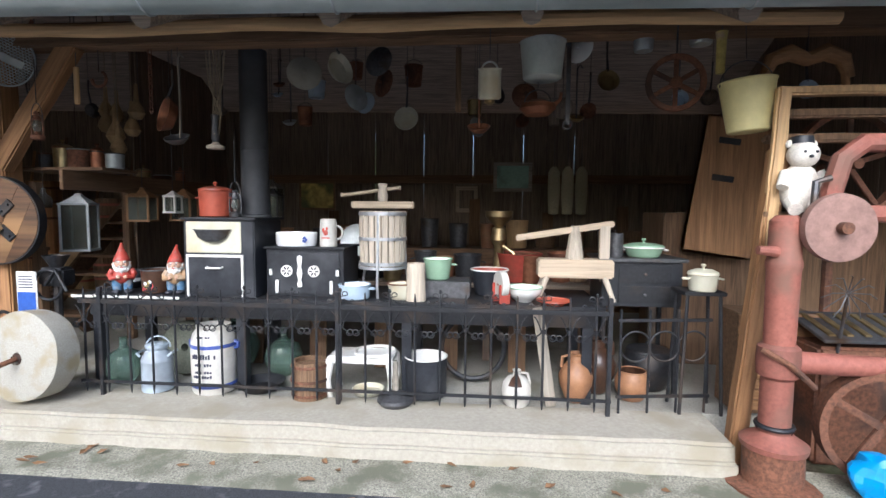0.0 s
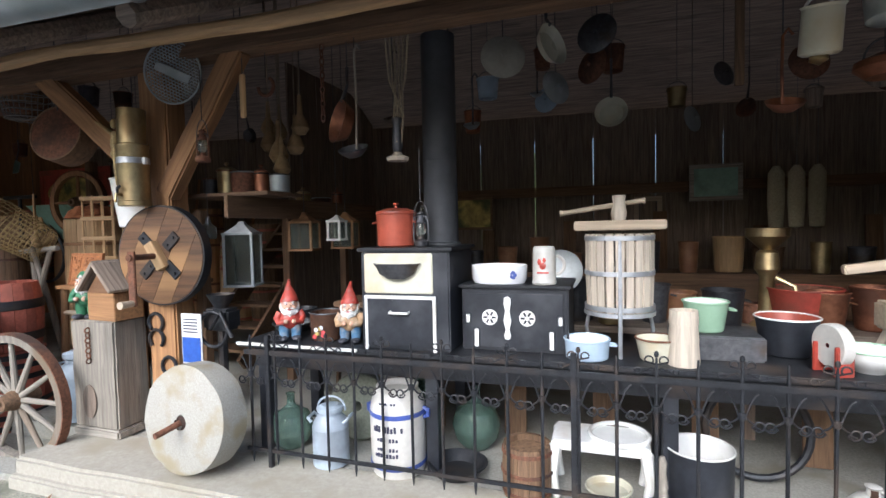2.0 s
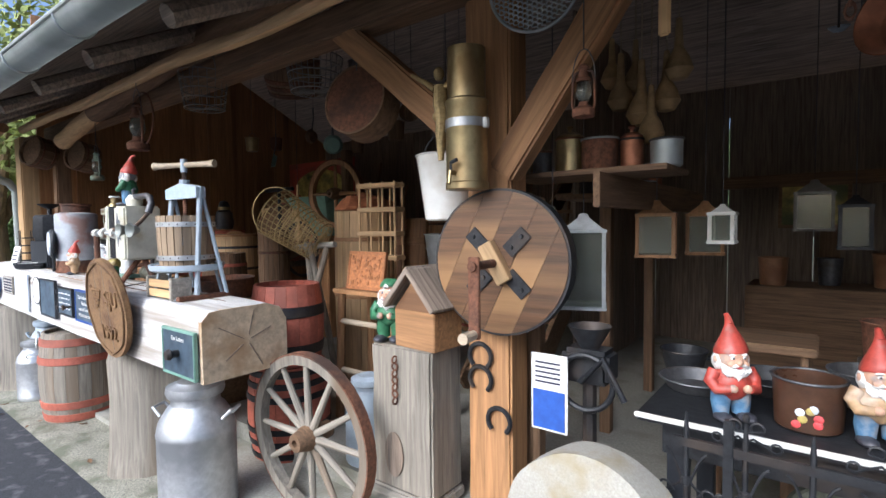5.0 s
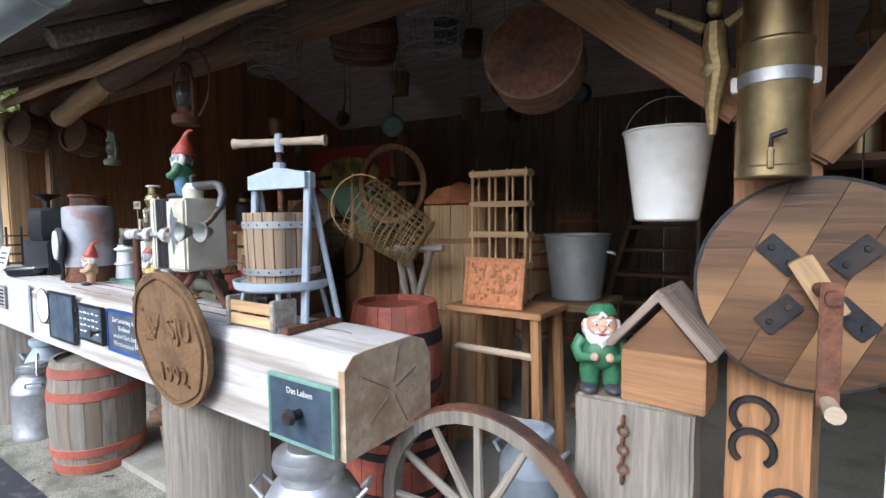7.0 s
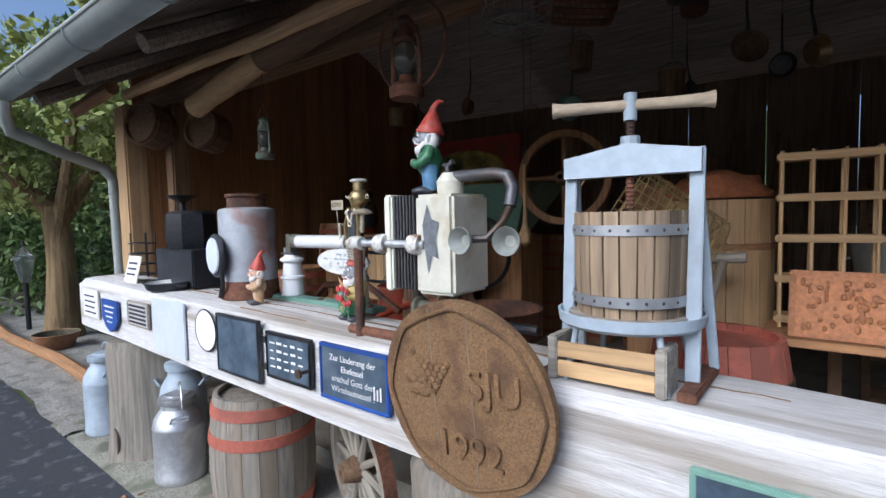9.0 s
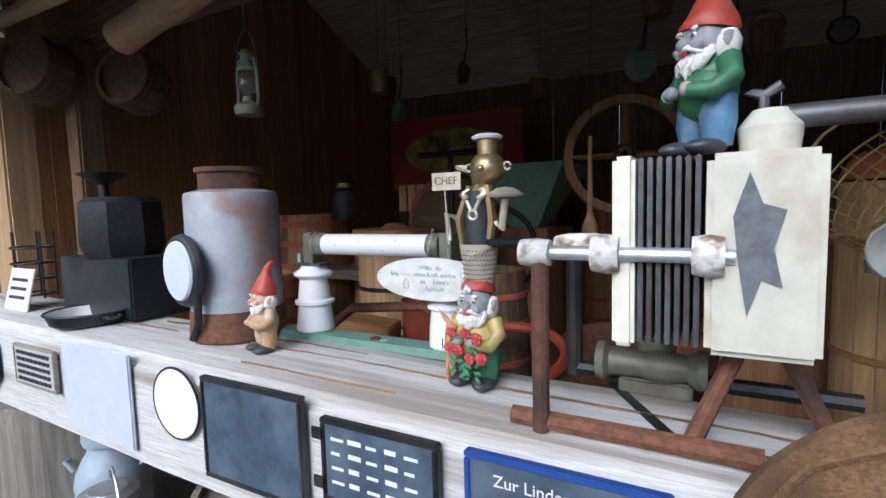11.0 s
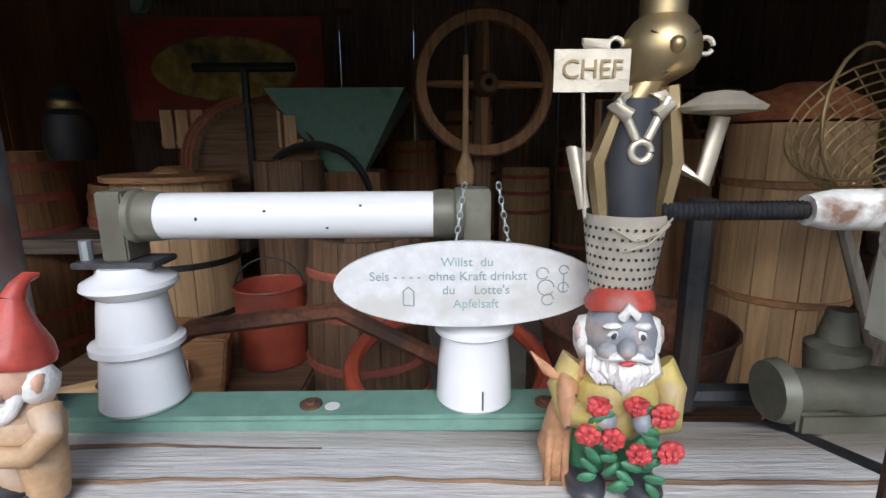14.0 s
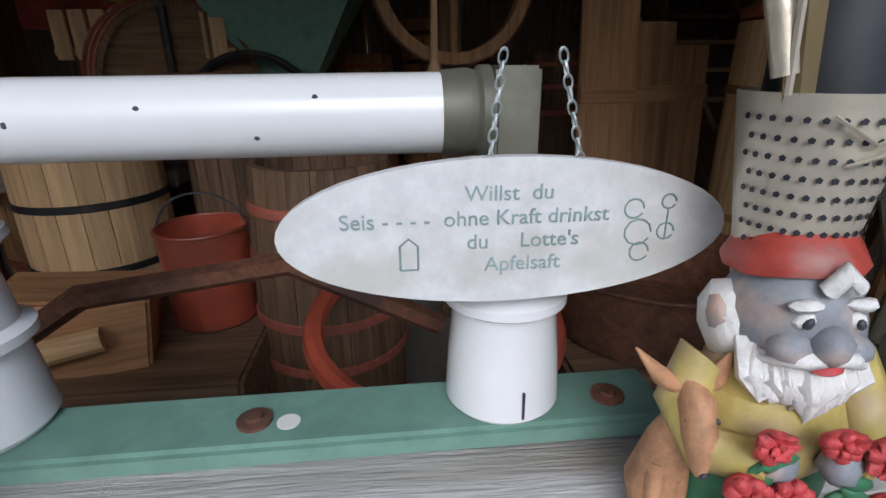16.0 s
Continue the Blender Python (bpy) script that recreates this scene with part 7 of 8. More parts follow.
storm_lantern(-7.76, 3.15, 2.02, 0.27, "green-grey storm lantern hanging from the log", mat("lantern_green", (0.17, 0.21, 0.16), 0.6, 0.3, var=0.3, stain=(0.2, 0.13, 0.07), amount=0.4))
for hx, hy, hz, hr in ((-9.35, 3.2, 2.4, 0.17), (-9.0, 3.5, 2.35, 0.16)):
    barrel(hx, hy, hz, hr, 0.2, "brown wooden measure hanging at the shed end", OLDZ, RUST, 0.02, (0.2, 0.8), 0.02, 14, True, 80, 0, 20, "wooden_measure")
log("hanging_pole_end", "debarked log end under the eave", (-9.0, 2.75, 2.6), (-9.7, 2.72, 2.55), 0.05, OAKX, 0.01)

# ---- shelf of lanterns beside the post ----
s = thing("lantern_shelf", "deep brown board shelf carrying old tins and lanterns", "shelf", 0, 0, 1.7)
part("board", bx(-3.72, -2.95, 3.6, 4.0, 0.09, 0.115, 0.004), OLDX, s)
part("long_board", bx(-3.62, -3.22, 4.0, 5.7, 0.0, 0.03, 0.004), OLDY, s)
part("fascia", bx(-3.22, -3.19, 3.5, 5.7, -0.06, 0.09, 0.004), OLDY, s)
for k in range(3):
    part("upright", bx(-3.6, -3.53, 3.62 + k * 1.0, 3.69 + k * 1.0, -1.51, 0.0, 0.004), OLDZ, s)
tinm = [GREYI, BRASS, RUST, COPPER, ZINC, BLACKI]
for k in range(10):
    px, py = (-3.6 + 0.15 * k, 3.8) if k < 5 else (-3.45, 4.15 + 0.3 * (k - 5))
    pz = 1.816 if k < 5 else 1.731
    rr, hh = 0.05 + 0.018 * (k % 3), 0.12 + 0.05 * ((k * 7) % 4) / 3
    pot("old_tin", "old dull metal tin on the shelf", "tin", px, py, pz, rr, hh, tinm[k % 6], tinm[k % 6], tinm[(k + 2) % 6], 0, tinm[k % 6] if k % 2 else None, 0.98, "tins on the shelf")


def box_lantern(x, y, z, w, h, label, m, rz=0):
    t = thing("box_lantern", label, "lantern", x, y, z, rz, "box lanterns")
    for sx in (-1, 1):
        for sy in (-1, 1):
            part("corner_post", bx(sx * w / 2 - 0.009, sx * w / 2 + 0.009, sy * w / 2 - 0.009, sy * w / 2 + 0.009, 0.015, h - 0.015, 0.002), m, t)
    for z0 in (0, h - 0.016):
        part("plate", bx(-w / 2 - 0.014, w / 2 + 0.014, -w / 2 - 0.014, w / 2 + 0.014, z0, z0 + 0.016, 0.003), m, t)
    for k in range(4):
        o = part("pane", bx(-w / 2 + 0.01, w / 2 - 0.01, -w / 2 - 0.001, -w / 2 + 0.001, 0.018, h - 0.018, 0), GLASS, t)
        o.matrix_basis = pose(0, 0, 0, 0, 0, 90 * k)
        o.visible_shadow = False
    part("roof", rv([(w * 0.7, h), (w * 0.2, h + w * 0.3), (w * 0.15, h + w * 0.4), (0, h + w * 0.42)], 4, pose(0, 0, 0, 0, 0, 45)), m, t)
    line(t, h + w * 0.4, max(h + w * 0.4 + 0.02, 1.68 - z), 0.003)


whp = mat("chipped_grey_white", (0.5, 0.52, 0.52), 0.6, var=0.15, scale=20, stain=(0.3, 0.3, 0.28), amount=0.3)
box_lantern(-3.42, 3.9, 1.14, 0.2, 0.4, "tall pale grey box lantern with glass panes", whp, 20)
box_lantern(-3.18, 4.35, 1.38, 0.18, 0.24, "brown wooden box lantern", OAKZ, 10)
box_lantern(-3.0, 4.7, 1.38, 0.18, 0.24, "brown wooden box lantern", OAKZ, 10)
box_lantern(-2.85, 4.3, 1.46, 0.1, 0.16, "small white tin lantern", ENAMEL, 0)
box_lantern(-2.3, 5.2, 1.4, 0.14, 0.26, "small dark iron lantern hanging", BLACKI, 0)
box_lantern(-2.5, 5.6, 1.5, 0.2, 0.26, "grey wire-framed lantern hanging", WIREG, 0)
t = thing("glass_jar", "small glass oil jar hanging beside the shelf", "jar", -3.45, 3.6, 1.5)
part("body", rv([(0, 0), (0.05, 0), (0.055, 0.02), (0.055, 0.08), (0.02, 0.11), (0.015, 0.15), (0, 0.155)], 18), GLASS, t)
line(t, 0.15, 0.3)
t = thing("stool", "old brown stool with pots in the dim shed", "stool", -2.65, 4.4, 0.2)
part("seat", bx(-0.2, 0.2, -0.2, 0.2, 0.75, 0.79, 0.008), OLDX, t)
for sx in (-1, 1):
    for sy in (-1, 1):
        part("leg", tub(B(), [(sx * 0.15, sy * 0.15, 0.76), (sx * 0.19, sy * 0.19, 0)], 0.02, 8), OLDZ, t)

# ---- dim back of the shed ----
framed("picture", "framed brownish picture on the back wall", "picture", -2.53, 7.25, 1.5, 0.55, 0.42, OLDX, PAINTING, 0, 0, 0.03)
framed("window_cabinet", "small pale-framed glass cabinet on the back wall", "cabinet", -0.33, 7.78, 1.48, 0.34, 0.4, PALEX, GREYI, 0, 0, 0.06)
framed("hanging_shelf", "grey-green shelf with crockery on the wall", "shelf", 0.35, 7.25, 1.78, 0.55, 0.42, GREYX, GREENP, 0, 0, 0.05)
for k in range(3):
    t = thing("hanging_sack", "pale linen sack hanging from the rail", "sack", 0.92 + 0.19 * k, 7.15, 1.45, 0, "hanging sacks")
    line(t, 0.66, 1)
    part("cloth", rv([(0, 0), (0.07, 0.02), (0.085, 0.3), (0.08, 0.6), (0.03, 0.68), (0, 0.68)], 10, Matrix.Diagonal((1, 0.4, 1, 1))), mat("linen", (0.42, 0.38, 0.26), 0.9, var=0.2, scale=60) if k == 0 else bpy.data.materials["linen"], t)
random.seed(7)
for k in range(26):
    px, py = random.uniform(-2.6, 2.6), random.uniform(4.0, 6.4)
    pz = random.uniform(2.2, 2.75) + 0.12 * (py - 4)
    kind = k % 4
    mm = random.choice([GREYI, RUST, COPPER, BRASS, ZINC, BLUEE, DARKZ, CREAM])
    if kind == 0:
        hung_lid(px, py, pz, random.uniform(0.08, 0.13), "old lid hanging in the dim shed", mm, random.uniform(-50, 50))
    elif kind == 1:
        hung_pan(px, py, pz, random.uniform(0.07, 0.12), 0.06, "old pan hanging in the dim shed", mm, random.uniform(-50, 50))
    elif kind == 2:
        ladle(px, py, pz, 0.06, random.uniform(0.3, 0.5), "old ladle hanging in the dim shed", mm)
    else:
        pot("hanging_can", "old can hanging in the dim shed", "can", px, py, pz, random.uniform(0.06, 0.1), random.uniform(0.12, 0.2), mm, mm, mm, 0, None, 0.85, "hanging cans", bail=True)
for k in range(18):
    px = -2.2 + 3.6 * (k + random.uniform(-0.3, 0.3)) / 18
    mm = random.choice([GREYI, RUST, COPPER, BRASS, OLDZ, BLACKI, CLAY, REDE])
    pot("stored_pot", "old pot on the dim plank shelf", "pot", px, random.uniform(4.2, 4.5), 0.901, random.uniform(0.06, 0.12), random.uniform(0.1, 0.28), mm, mm, mm, k % 3, None, random.uniform(0.7, 1.0), "pots on the plank shelf")
solid("grey_plate", "grey tin plate standing against the pots", "plate", rv([(0, 0), (0.09, 0), (0.14, 0.02), (0.14, 0.025), (0.09, 0.006), (0, 0.006)], 28, pose(0, 0, 0.14, 78)), ZINC, -1.12, 4.2, 1.1)
t = thing("wheelwork_stand", "ochre-painted iron milk separator on a stand", "separator", 0.1, 4.35, 0.901)
part("column", rv([(0, 0), (0.1, 0), (0.05, 0.05), (0.04, 0.3), (0.07, 0.35), (0.06, 0.45), (0.02, 0.48), (0, 0.48)], 14), BRASS, t)
part("crank", tub(B(), [(0.03, -0.05, 0.3), (0.12, -0.08, 0.25), (0.14, -0.1, 0.1)], 0.015, 8), BRASS, t)
part("bowl", rv([(0.03, 0.46), (0.12, 0.55), (0.12, 0.6), (0.115, 0.6), (0.02, 0.48)], 18), BRASS, t)
t = thing("bread_board", "large orange-brown wooden panel with iron hinges", "panel", 1.86, 4.25, 1.15)
part("panel", bx(-0.28, 0.28, -0.02, 0.02, 0, 1.12, 0.02, pose(0, 0, 0, 0, 8)), OAKZ, t)
for z0 in (0.6, 0.9):
    part("hinge", bx(-0.15, 0.02, -0.03, -0.02, z0, z0 + 0.05, 0.004, pose(0, 0, 0, 0, 8)), BLACKI, t)
line(t, 1.1, 1.3)
solid("dark_cupboard", "dark wooden cupboard in the corner of the shed", "cupboard", bx(1.5, 3.3, 4.4, 5.0, 0.19, 1.5, 0.01), OLDZ, 0, 0, 0)
for k in range(5):
    solid("standing_plank", "dark plank leaning at the back wall", "plank", bx(-0.08, 0.08, -0.02, 0.02, 0, 1.3 + 0.1 * (k % 3), 0.004), OLDZ, -2.4 + 1.1 * k, 7.5, 0.19, 0, "planks at the back wall", -6)
solid("back_bench", "dark low workbench along the back wall", "bench", bx(-3.0, 2.6, 6.6, 7.2, 0.19, 1.0, 0.01), OLDX, 0, 0, 0)
for k in range(14):
    mm = random.choice([GREYI, RUST, OLDZ, BRASS, CLAY, REDP, PINEZ])
    pot("stored_jar", "old container on the back bench", "container", -2.8 + 0.4 * k, random.uniform(6.7, 7.0), 1.001, random.uniform(0.08, 0.16), random.uniform(0.2, 0.45), mm, mm, mm, 0, None, 0.85, "containers on the bench")

# ---- dim left bay behind the beam ----
barrel(-7.13, 4.0, 0.19, 0.22, 1.13, "tall dark barrel with red hoops behind the beam", OLDZ, HOOP, hoops=(0.1, 0.3, 0.5, 0.62, 0.78, 0.9), hw=0.03, head=False)
barrel(-8.15, 4.7, 0.19, 0.27, 1.27, "pale wooden tub with dark hoops and lid", PINEZ, BLACKI, 0.04, (0.5, 0.7, 0.9), 0.03)
solid("wooden_cover", "round wooden cover with a handle grip on the tub", "cover", rv([(0, 0), (0.3, 0), (0.3, 0.025), (0.1, 0.03), (0.06, 0.06), (0, 0.065)], 24), OAKX, -8.15, 4.7, 1.462)
barrel(-7.65, 4.9, 0.19, 0.18, 1.35, "upright brown wooden cask", OLDZ, RUST, 0.02, (0.3, 0.8), 0.03)
pot("red_can", "red watering can behind the beam", "watering can", -7.46, 3.95, 0.87, 0.12, 0.28, REDE, REDE, REDE, 0, None, 0.95, bail=True)
solid("plank_stand", "rough plank stand behind the beam", "stand", bx(-8.2, -7.3, 3.6, 4.2, 0.19, 0.87, 0.01), OLDX, 0, 0, 0)
t = thing("roller_box", "rough brown wooden box with a roller", "wooden box", -7.72, 3.75, 0.872, 15)
part("box", bx(-0.16, 0.16, -0.1, 0.1, 0, 0.2, 0.008, pose(0, 0, 0, 0, 8)), OAKX, t)
part("roller", tub(B(), [(-0.3, -0.13, 0.06), (0.08, -0.11, 0.1)], 0.03, 10), PINEX, t)
solid("cart_tongue", "bent grey iron band behind the beam", "iron band", tub(B(), [(-0.5, 0, 0), (-0.25, -0.05, 0.16), (0.05, 0, 0.18), (0.3, 0.02, 0.04)], 0.02, 6), RUST, -7.15, 3.35, 1.08)
solid("red_hoop_rim", "red-painted round rim behind the beam", "rim", ring(0.25, 0.022, 30, pose(0, 0, 0.0, 12)), REDE, -6.85, 3.5, 1.06)
t = thing("grain_mill", "green-grey wooden hopper mill with a flywheel", "grain mill", -7.46, 5.6, 0.19)
part("hopper", rv([(0.16, 1.26), (0.56, 1.74), (0.54, 1.74), (0.14, 1.26)], 4, pose(0, 0, 0, 0, 0, 45)), GREENP, t)
part("body", bx(-0.22, 0.22, -0.22, 0.22, 0.0, 1.26, 0.01), OAKZ, t)
part("flywheel", ring(0.33, 0.02, 30, pose(-0.15, -0.35, 1.1, 90)), BLACKI, t)
cart_wheel(-6.63, 5.0, 1.92, 0.37, "large brown hand wheel of a machine", 0, 8, 4, OAKZ)
solid("machine_post", "brown machine post carrying the wheel", "post", bx(-6.68, -6.58, 5.12, 5.22, 0.19, 2.4, 0.01), OLDZ, 0, 0, 0)
t = thing("wooden_spoon", "long-handled wooden scoop hanging by a cord", "scoop", -6.75, 4.6, 1.5, 0, "", 0, 40)
part("scoop", rv([(0, -0.1), (0.04, -0.06), (0.045, 0), (0.015, 0.08), (0.012, 0.5), (0, 0.5)], 12), PINEZ, t)
t.rotation_euler = (0, 0, 0)
line(t, 0.48, 1)
t = framed("painted_panel", "red cart panel with an oval landscape painting", "panel", -8.5, 6.3, 1.8, 1.5, 0.75, REDP, REDP, 0, 0, 0.08)
part("painting", rv([(0, 0), (1, 0), (0.96, 0.02), (0, 0.025)], 40, pose(0, -0.02, 0.38, 90) @ Matrix.Diagonal((0.56, 0.24, 1, 1))), PAINTING, t, "faded yellow-green landscape")
t = thing("auger", "iron T-handled auger standing upright", "auger", -7.95, 5.2, 0.19)
part("shaft", tub(B(), [(0, 0, 0), (0, 0, 1.85)], 0.022, 8), BLACKI, t)
part("handle", tub(B(), [(-0.28, 0, 1.85), (0.28, 0, 1.85)], 0.025, 8), BLACKI, t)
t = thing("carriage_lamp", "dark brass carriage lamp on the wall", "lamp", -8.75, 4.9, 1.55)
part("body", rv([(0, 0), (0.1, 0), (0.12, 0.08), (0.1, 0.22), (0.06, 0.26), (0.075, 0.3), (0.05, 0.36), (0, 0.38)], 18), BLACKI, t)
part("collar", rv([(0.075, 0.25), (0.08, 0.27), (0.075, 0.29)], 18), BRASS, t)
for px, py, rr, hh in ((-9.0, 4.2, 0.3, 1.0), (-8.75, 5.5, 0.35, 1.2), (-9.4, 5.2, 0.35, 1.4)):
    barrel(px, py, 0.19, rr, hh, "large brown barrel with red hoops in the dim bay", OAKZ, HOOP, hw=0.05)
barrel(-8.3, 5.9, 1.5, 0.4, 0.8, "large dark barrel lying on its side", OLDX, HOOP, rx=90, rz=30, name="lying_barrel")
solid("barrel_rack", "dark timber rack under the lying barrel", "rack", bx(-9.3, -7.9, 4.9, 6.2, 1.05, 1.13, 0.01), DARKW, 0, 0, 0)
t = thing("slatted_tray", "pale slatted wooden tray on the rack", "tray", -8.1, 5.3, 1.6)
for k in range(9):
    part("slat", bx(-0.4 + 0.09 * k, -0.33 + 0.09 * k, -0.01, 0.01, 0, 0.22, 0.003), PINEZ, t)
part("rail", bx(-0.42, 0.42, 0.01, 0.03, 0.02, 0.05, 0.003), PINEX, t)
for k in range(3):
    t = thing("wooden_door_panel", "warm pine door panel leaning in the bay", "door panel", -5.95 + 0.22 * k, 4.75 + 0.08 * k, 0.19, 0, "pine panels", -5)
    part("panel", bx(-0.13, 0.13, -0.015, 0.015, 0, 1.65 - 0.1 * k, 0.006), OAKZ, t)
    part("batten", bx(-0.13, 0.13, -0.035, -0.015, 1.2, 1.27, 0.004), OAKX, t)
pot("iron_trough_pan", "brown iron trough behind the valve", "trough", -6.35, 3.55, 1.0, 0.25, 0.16, RUST, RUST, RUST, 0, None, 0.9)
solid("trough_stand", "dark timber trestle under the trough", "trestle", bx(-6.6, -6.1, 3.35, 3.75, 0.19, 1.0, 0.01), OLDX, 0, 0, 0)
t = barrel(-5.45, 4.3, 0.19, 0.25, 1.5, "tall pale wooden butter cask with orange cloth", PINEZ, OAKX, 0.02, (0.55, 0.85), 0.03, name="cask")
b = rv([(0, 0.13), (0.06, 0.125), (0.12, 0.1), (0.17, 0.1), (0.21, 0.06), (0.245, 0.02), (0.24, 0.0), (0, 0.0)], 40)
for v in b.verts:
    if v.co.z > 0.01:
        v.co += noise.noise_vector(v.co * 14) * 0.035
solid("orange_cloth", "crumpled orange-brown cloth on the cask", "cloth", b, mat("orange_cloth", (0.36, 0.13, 0.05), 0.9, var=0.3, scale=30, bump=0.3), -5.45, 4.3, 1.7)
# plate rack, relief and chair
t = thing("rustic_chair", "rough wooden chair frame with round legs", "chair", -4.92, 3.93, 0.2)
for sx in (-1, 1):
    for sy in (-1, 1):
        part("leg", tub(B(), [(sx * 0.24, sy * 0.14, 0.93 if sy < 0 else 0.9), (sx * 0.27, sy * 0.16, 0)], 0.03, 8), OAKZ, t)
part("seat", bx(-0.29, 0.29, -0.19, 0.19, 0.9, 0.93, 0.006), OAKX, t)
for z0 in (0.35, 0.7):
    part("stretcher", tub(B(), [(-0.25, -0.15, z0), (0.25, -0.15, z0)], 0.02, 8), PALEX, t)
t = framed("carved_relief", "reddish carved wooden relief with small figures of vines", "relief", -4.93, 3.79, 1.133, 0.36, 0.265, RELIEF, RELIEF, -10, 0, 0.022, 0.025)
b = B()
for k in range(60):
    x, z = random.uniform(-0.14, 0.14), random.uniform(0.04, 0.22)
    ball(b, (x, -0.008, z), (random.uniform(0.006, 0.014), 0.007, random.uniform(0.008, 0.02)), 0, 7)
part("carving", b, RELIEF, t)
t = thing("plate_rack", "pine plate rack with dowels standing on the chair", "plate rack", -5.0, 4.03, 1.131, 6)
t.scale = (1, 1, 1.08)
for z0 in (0.02, 0.18, 0.34, 0.5, 0.66):
    part("shelf_bar", bx(-0.18, 0.18, -0.06, 0.06, z0, z0 + 0.03, 0.006), PINEX, t)
for k in range(4):
    for sy in (-0.045, 0.045):
        part("dowel", tub(B(), [(-0.16 + 0.107 * k, sy, 0.0), (-0.16 + 0.107 * k, sy, 0.7)], 0.008, 6), PINEZ, t)
pot("zinc_tub", "old zinc tub behind the rack", "tub", -4.72, 4.5, 1.1, 0.2, 0.4, ZINC, ZINC, ZINC, 2, None, 0.75)
t = thing("tub_bench", "dark open bench under the zinc tub", "bench", -4.75, 4.5, 0.19)
part("top", bx(-0.25, 0.25, -0.25, 0.25, 0.87, 0.91, 0.006), OLDX, t)
for sx in (-1, 1):
    for sy in (-1, 1):
        part("leg", bx(sx * 0.21 - 0.025, sx * 0.21 + 0.025, sy * 0.21 - 0.025, sy * 0.21 + 0.025, 0, 0.87, 0.004), OLDZ, t)
# dark wooden stair
t = thing("stair", "dark steep wooden stair in the bay", "stair", -4.5, 4.8, 0.19)
for k in range(10):
    part("tread", bx(-0.3, 0.25, 0.22 * k, 0.22 * k + 0.25, 0.19 * (k + 1) - 0.03, 0.19 * (k + 1), 0.003), OLDX, t)
for sx in (-0.32, 0.27):
    part("stringer", bx(sx - 0.02, sx + 0.02, 0, 2.95, -0.1, 0.12, 0.004, pose(0, 0, 0.02, 40.8)), OLDX, t)
for k in range(9):
    px = -9.4 + 0.55 * k
    solid("stored_tool", "old long-handled tool leaning at the back wall", "tool", tub(B(), [(0, 0, 0), (0.1, 0.3, 2.0 + 0.2 * (k % 3))], 0.02, 6), random.choice([OAKZ, OLDZ, REDP]), px, 7.0, 0.19, 0, "tools at the back wall")
for k in range(14):
    px, py, pz = random.uniform(-9.2, -5.0), random.uniform(4.2, 6.5), random.uniform(2.3, 2.8)
    mm = random.choice([GREYI, RUST, BRASS, OLDZ, GREENP])
    if k % 2:
        hung_pan(px, py, pz + 0.1 * (py - 4), 0.1, 0.06, "old pan hanging in the dim bay", mm, k * 25)
    else:
        pot("hanging_can", "old can hanging in the dim bay", "can", px, py, pz + 0.1 * (py - 4), 0.09, 0.18, mm, mm, mm, 0, None, 0.85, "hanging cans", bail=True)
for k in range(8):
    mm = random.choice([OAKZ, OLDZ, PINEZ])
    barrel(-9.2 + 0.52 * k, 6.9, 0.19, 0.24, 1.2 + 0.25 * (k % 3), "old wooden cask at the back of the bay", mm, random.choice([HOOP, RUST]), n=14)

# ---- pump and machine at the right end ----
t = thing("water_pump", "tall weathered red cast-iron hand pump", "water pump", 1.56, 2.76, 0.0)
b = rv([(0, 0), (0.22, 0), (0.23, 0.03), (0.15, 0.05), (0.15, 0.24), (0, 0.24)], 14)
rough_up(b, 0.012, 9)
part("base_block", b, RUST, t)
part("flange", rv([(0, 0.24), (0.16, 0.24), (0.165, 0.27), (0.1, 0.31), (0.085, 0.33)], 28), PUMPR, t)
part("clamp", ring(0.085, 0.014, 24, Matrix.Translation((0, 0, 0.36))), BLACKI, t)
part("lower_pipe", rv([(0.078, 0.3), (0.078, 0.62), (0.1, 0.64), (0.105, 0.72), (0.1, 0.79), (0.078, 0.81)], 28), PUMPR, t)
part("column", rv([(0.075, 0.8), (0.08, 1.2), (0.085, 1.22), (0.085, 1.25), (0.078, 1.27), (0.078, 1.46), (0.05, 1.49), (0, 1.49)], 28), PUMPR, t)
part("collar_strap", tub(B(), [(-0.12, -0.06, 0.79), (0.0, -0.12, 0.72), (0.14, -0.09, 0.6)], 0.016, 8), RUST, t)
part("spout", tub(B(), [(0.08, 0, 0.71), (0.3, 0.0, 0.7), (0.6, 0.05, 0.68)], [0.06, 0.058, 0.055], 14), PUMPR, t)
part("side_lug", tub(B(), [(-0.06, -0.04, 1.3), (-0.16, -0.05, 1.31)], [0.03, 0.022], 10), PUMPR, t)
part("bracket_arm", tub(B(), [(0.2, 0.0, 1.3), (0.2, -0.02, 1.62), (0.24, -0.02, 1.78), (0.34, -0.02, 1.86), (0.5, -0.02, 1.86), (0.7, 0, 1.8)], [0.06, 0.05, 0.05, 0.05, 0.05, 0.05], 10), PUMPR, t)
part("bracket_arm", tub(B(), [(0.3, 0.0, 1.5), (0.5, 0, 1.5), (0.75, 0, 1.52)], 0.045, 10), PUMPR, t)
w = part("pulley_disc", rv([(0, -0.025), (0.1, -0.03), (0.17, -0.025), (0.175, 0), (0.17, 0.025), (0, 0.03)], 32, pose(0.19, -0.1, 1.43, 90, 0, 0)), mat("worn_pink_iron", (0.25, 0.15, 0.12), 0.6, 0.2, var=0.25, scale=20, bump=0.1), t)
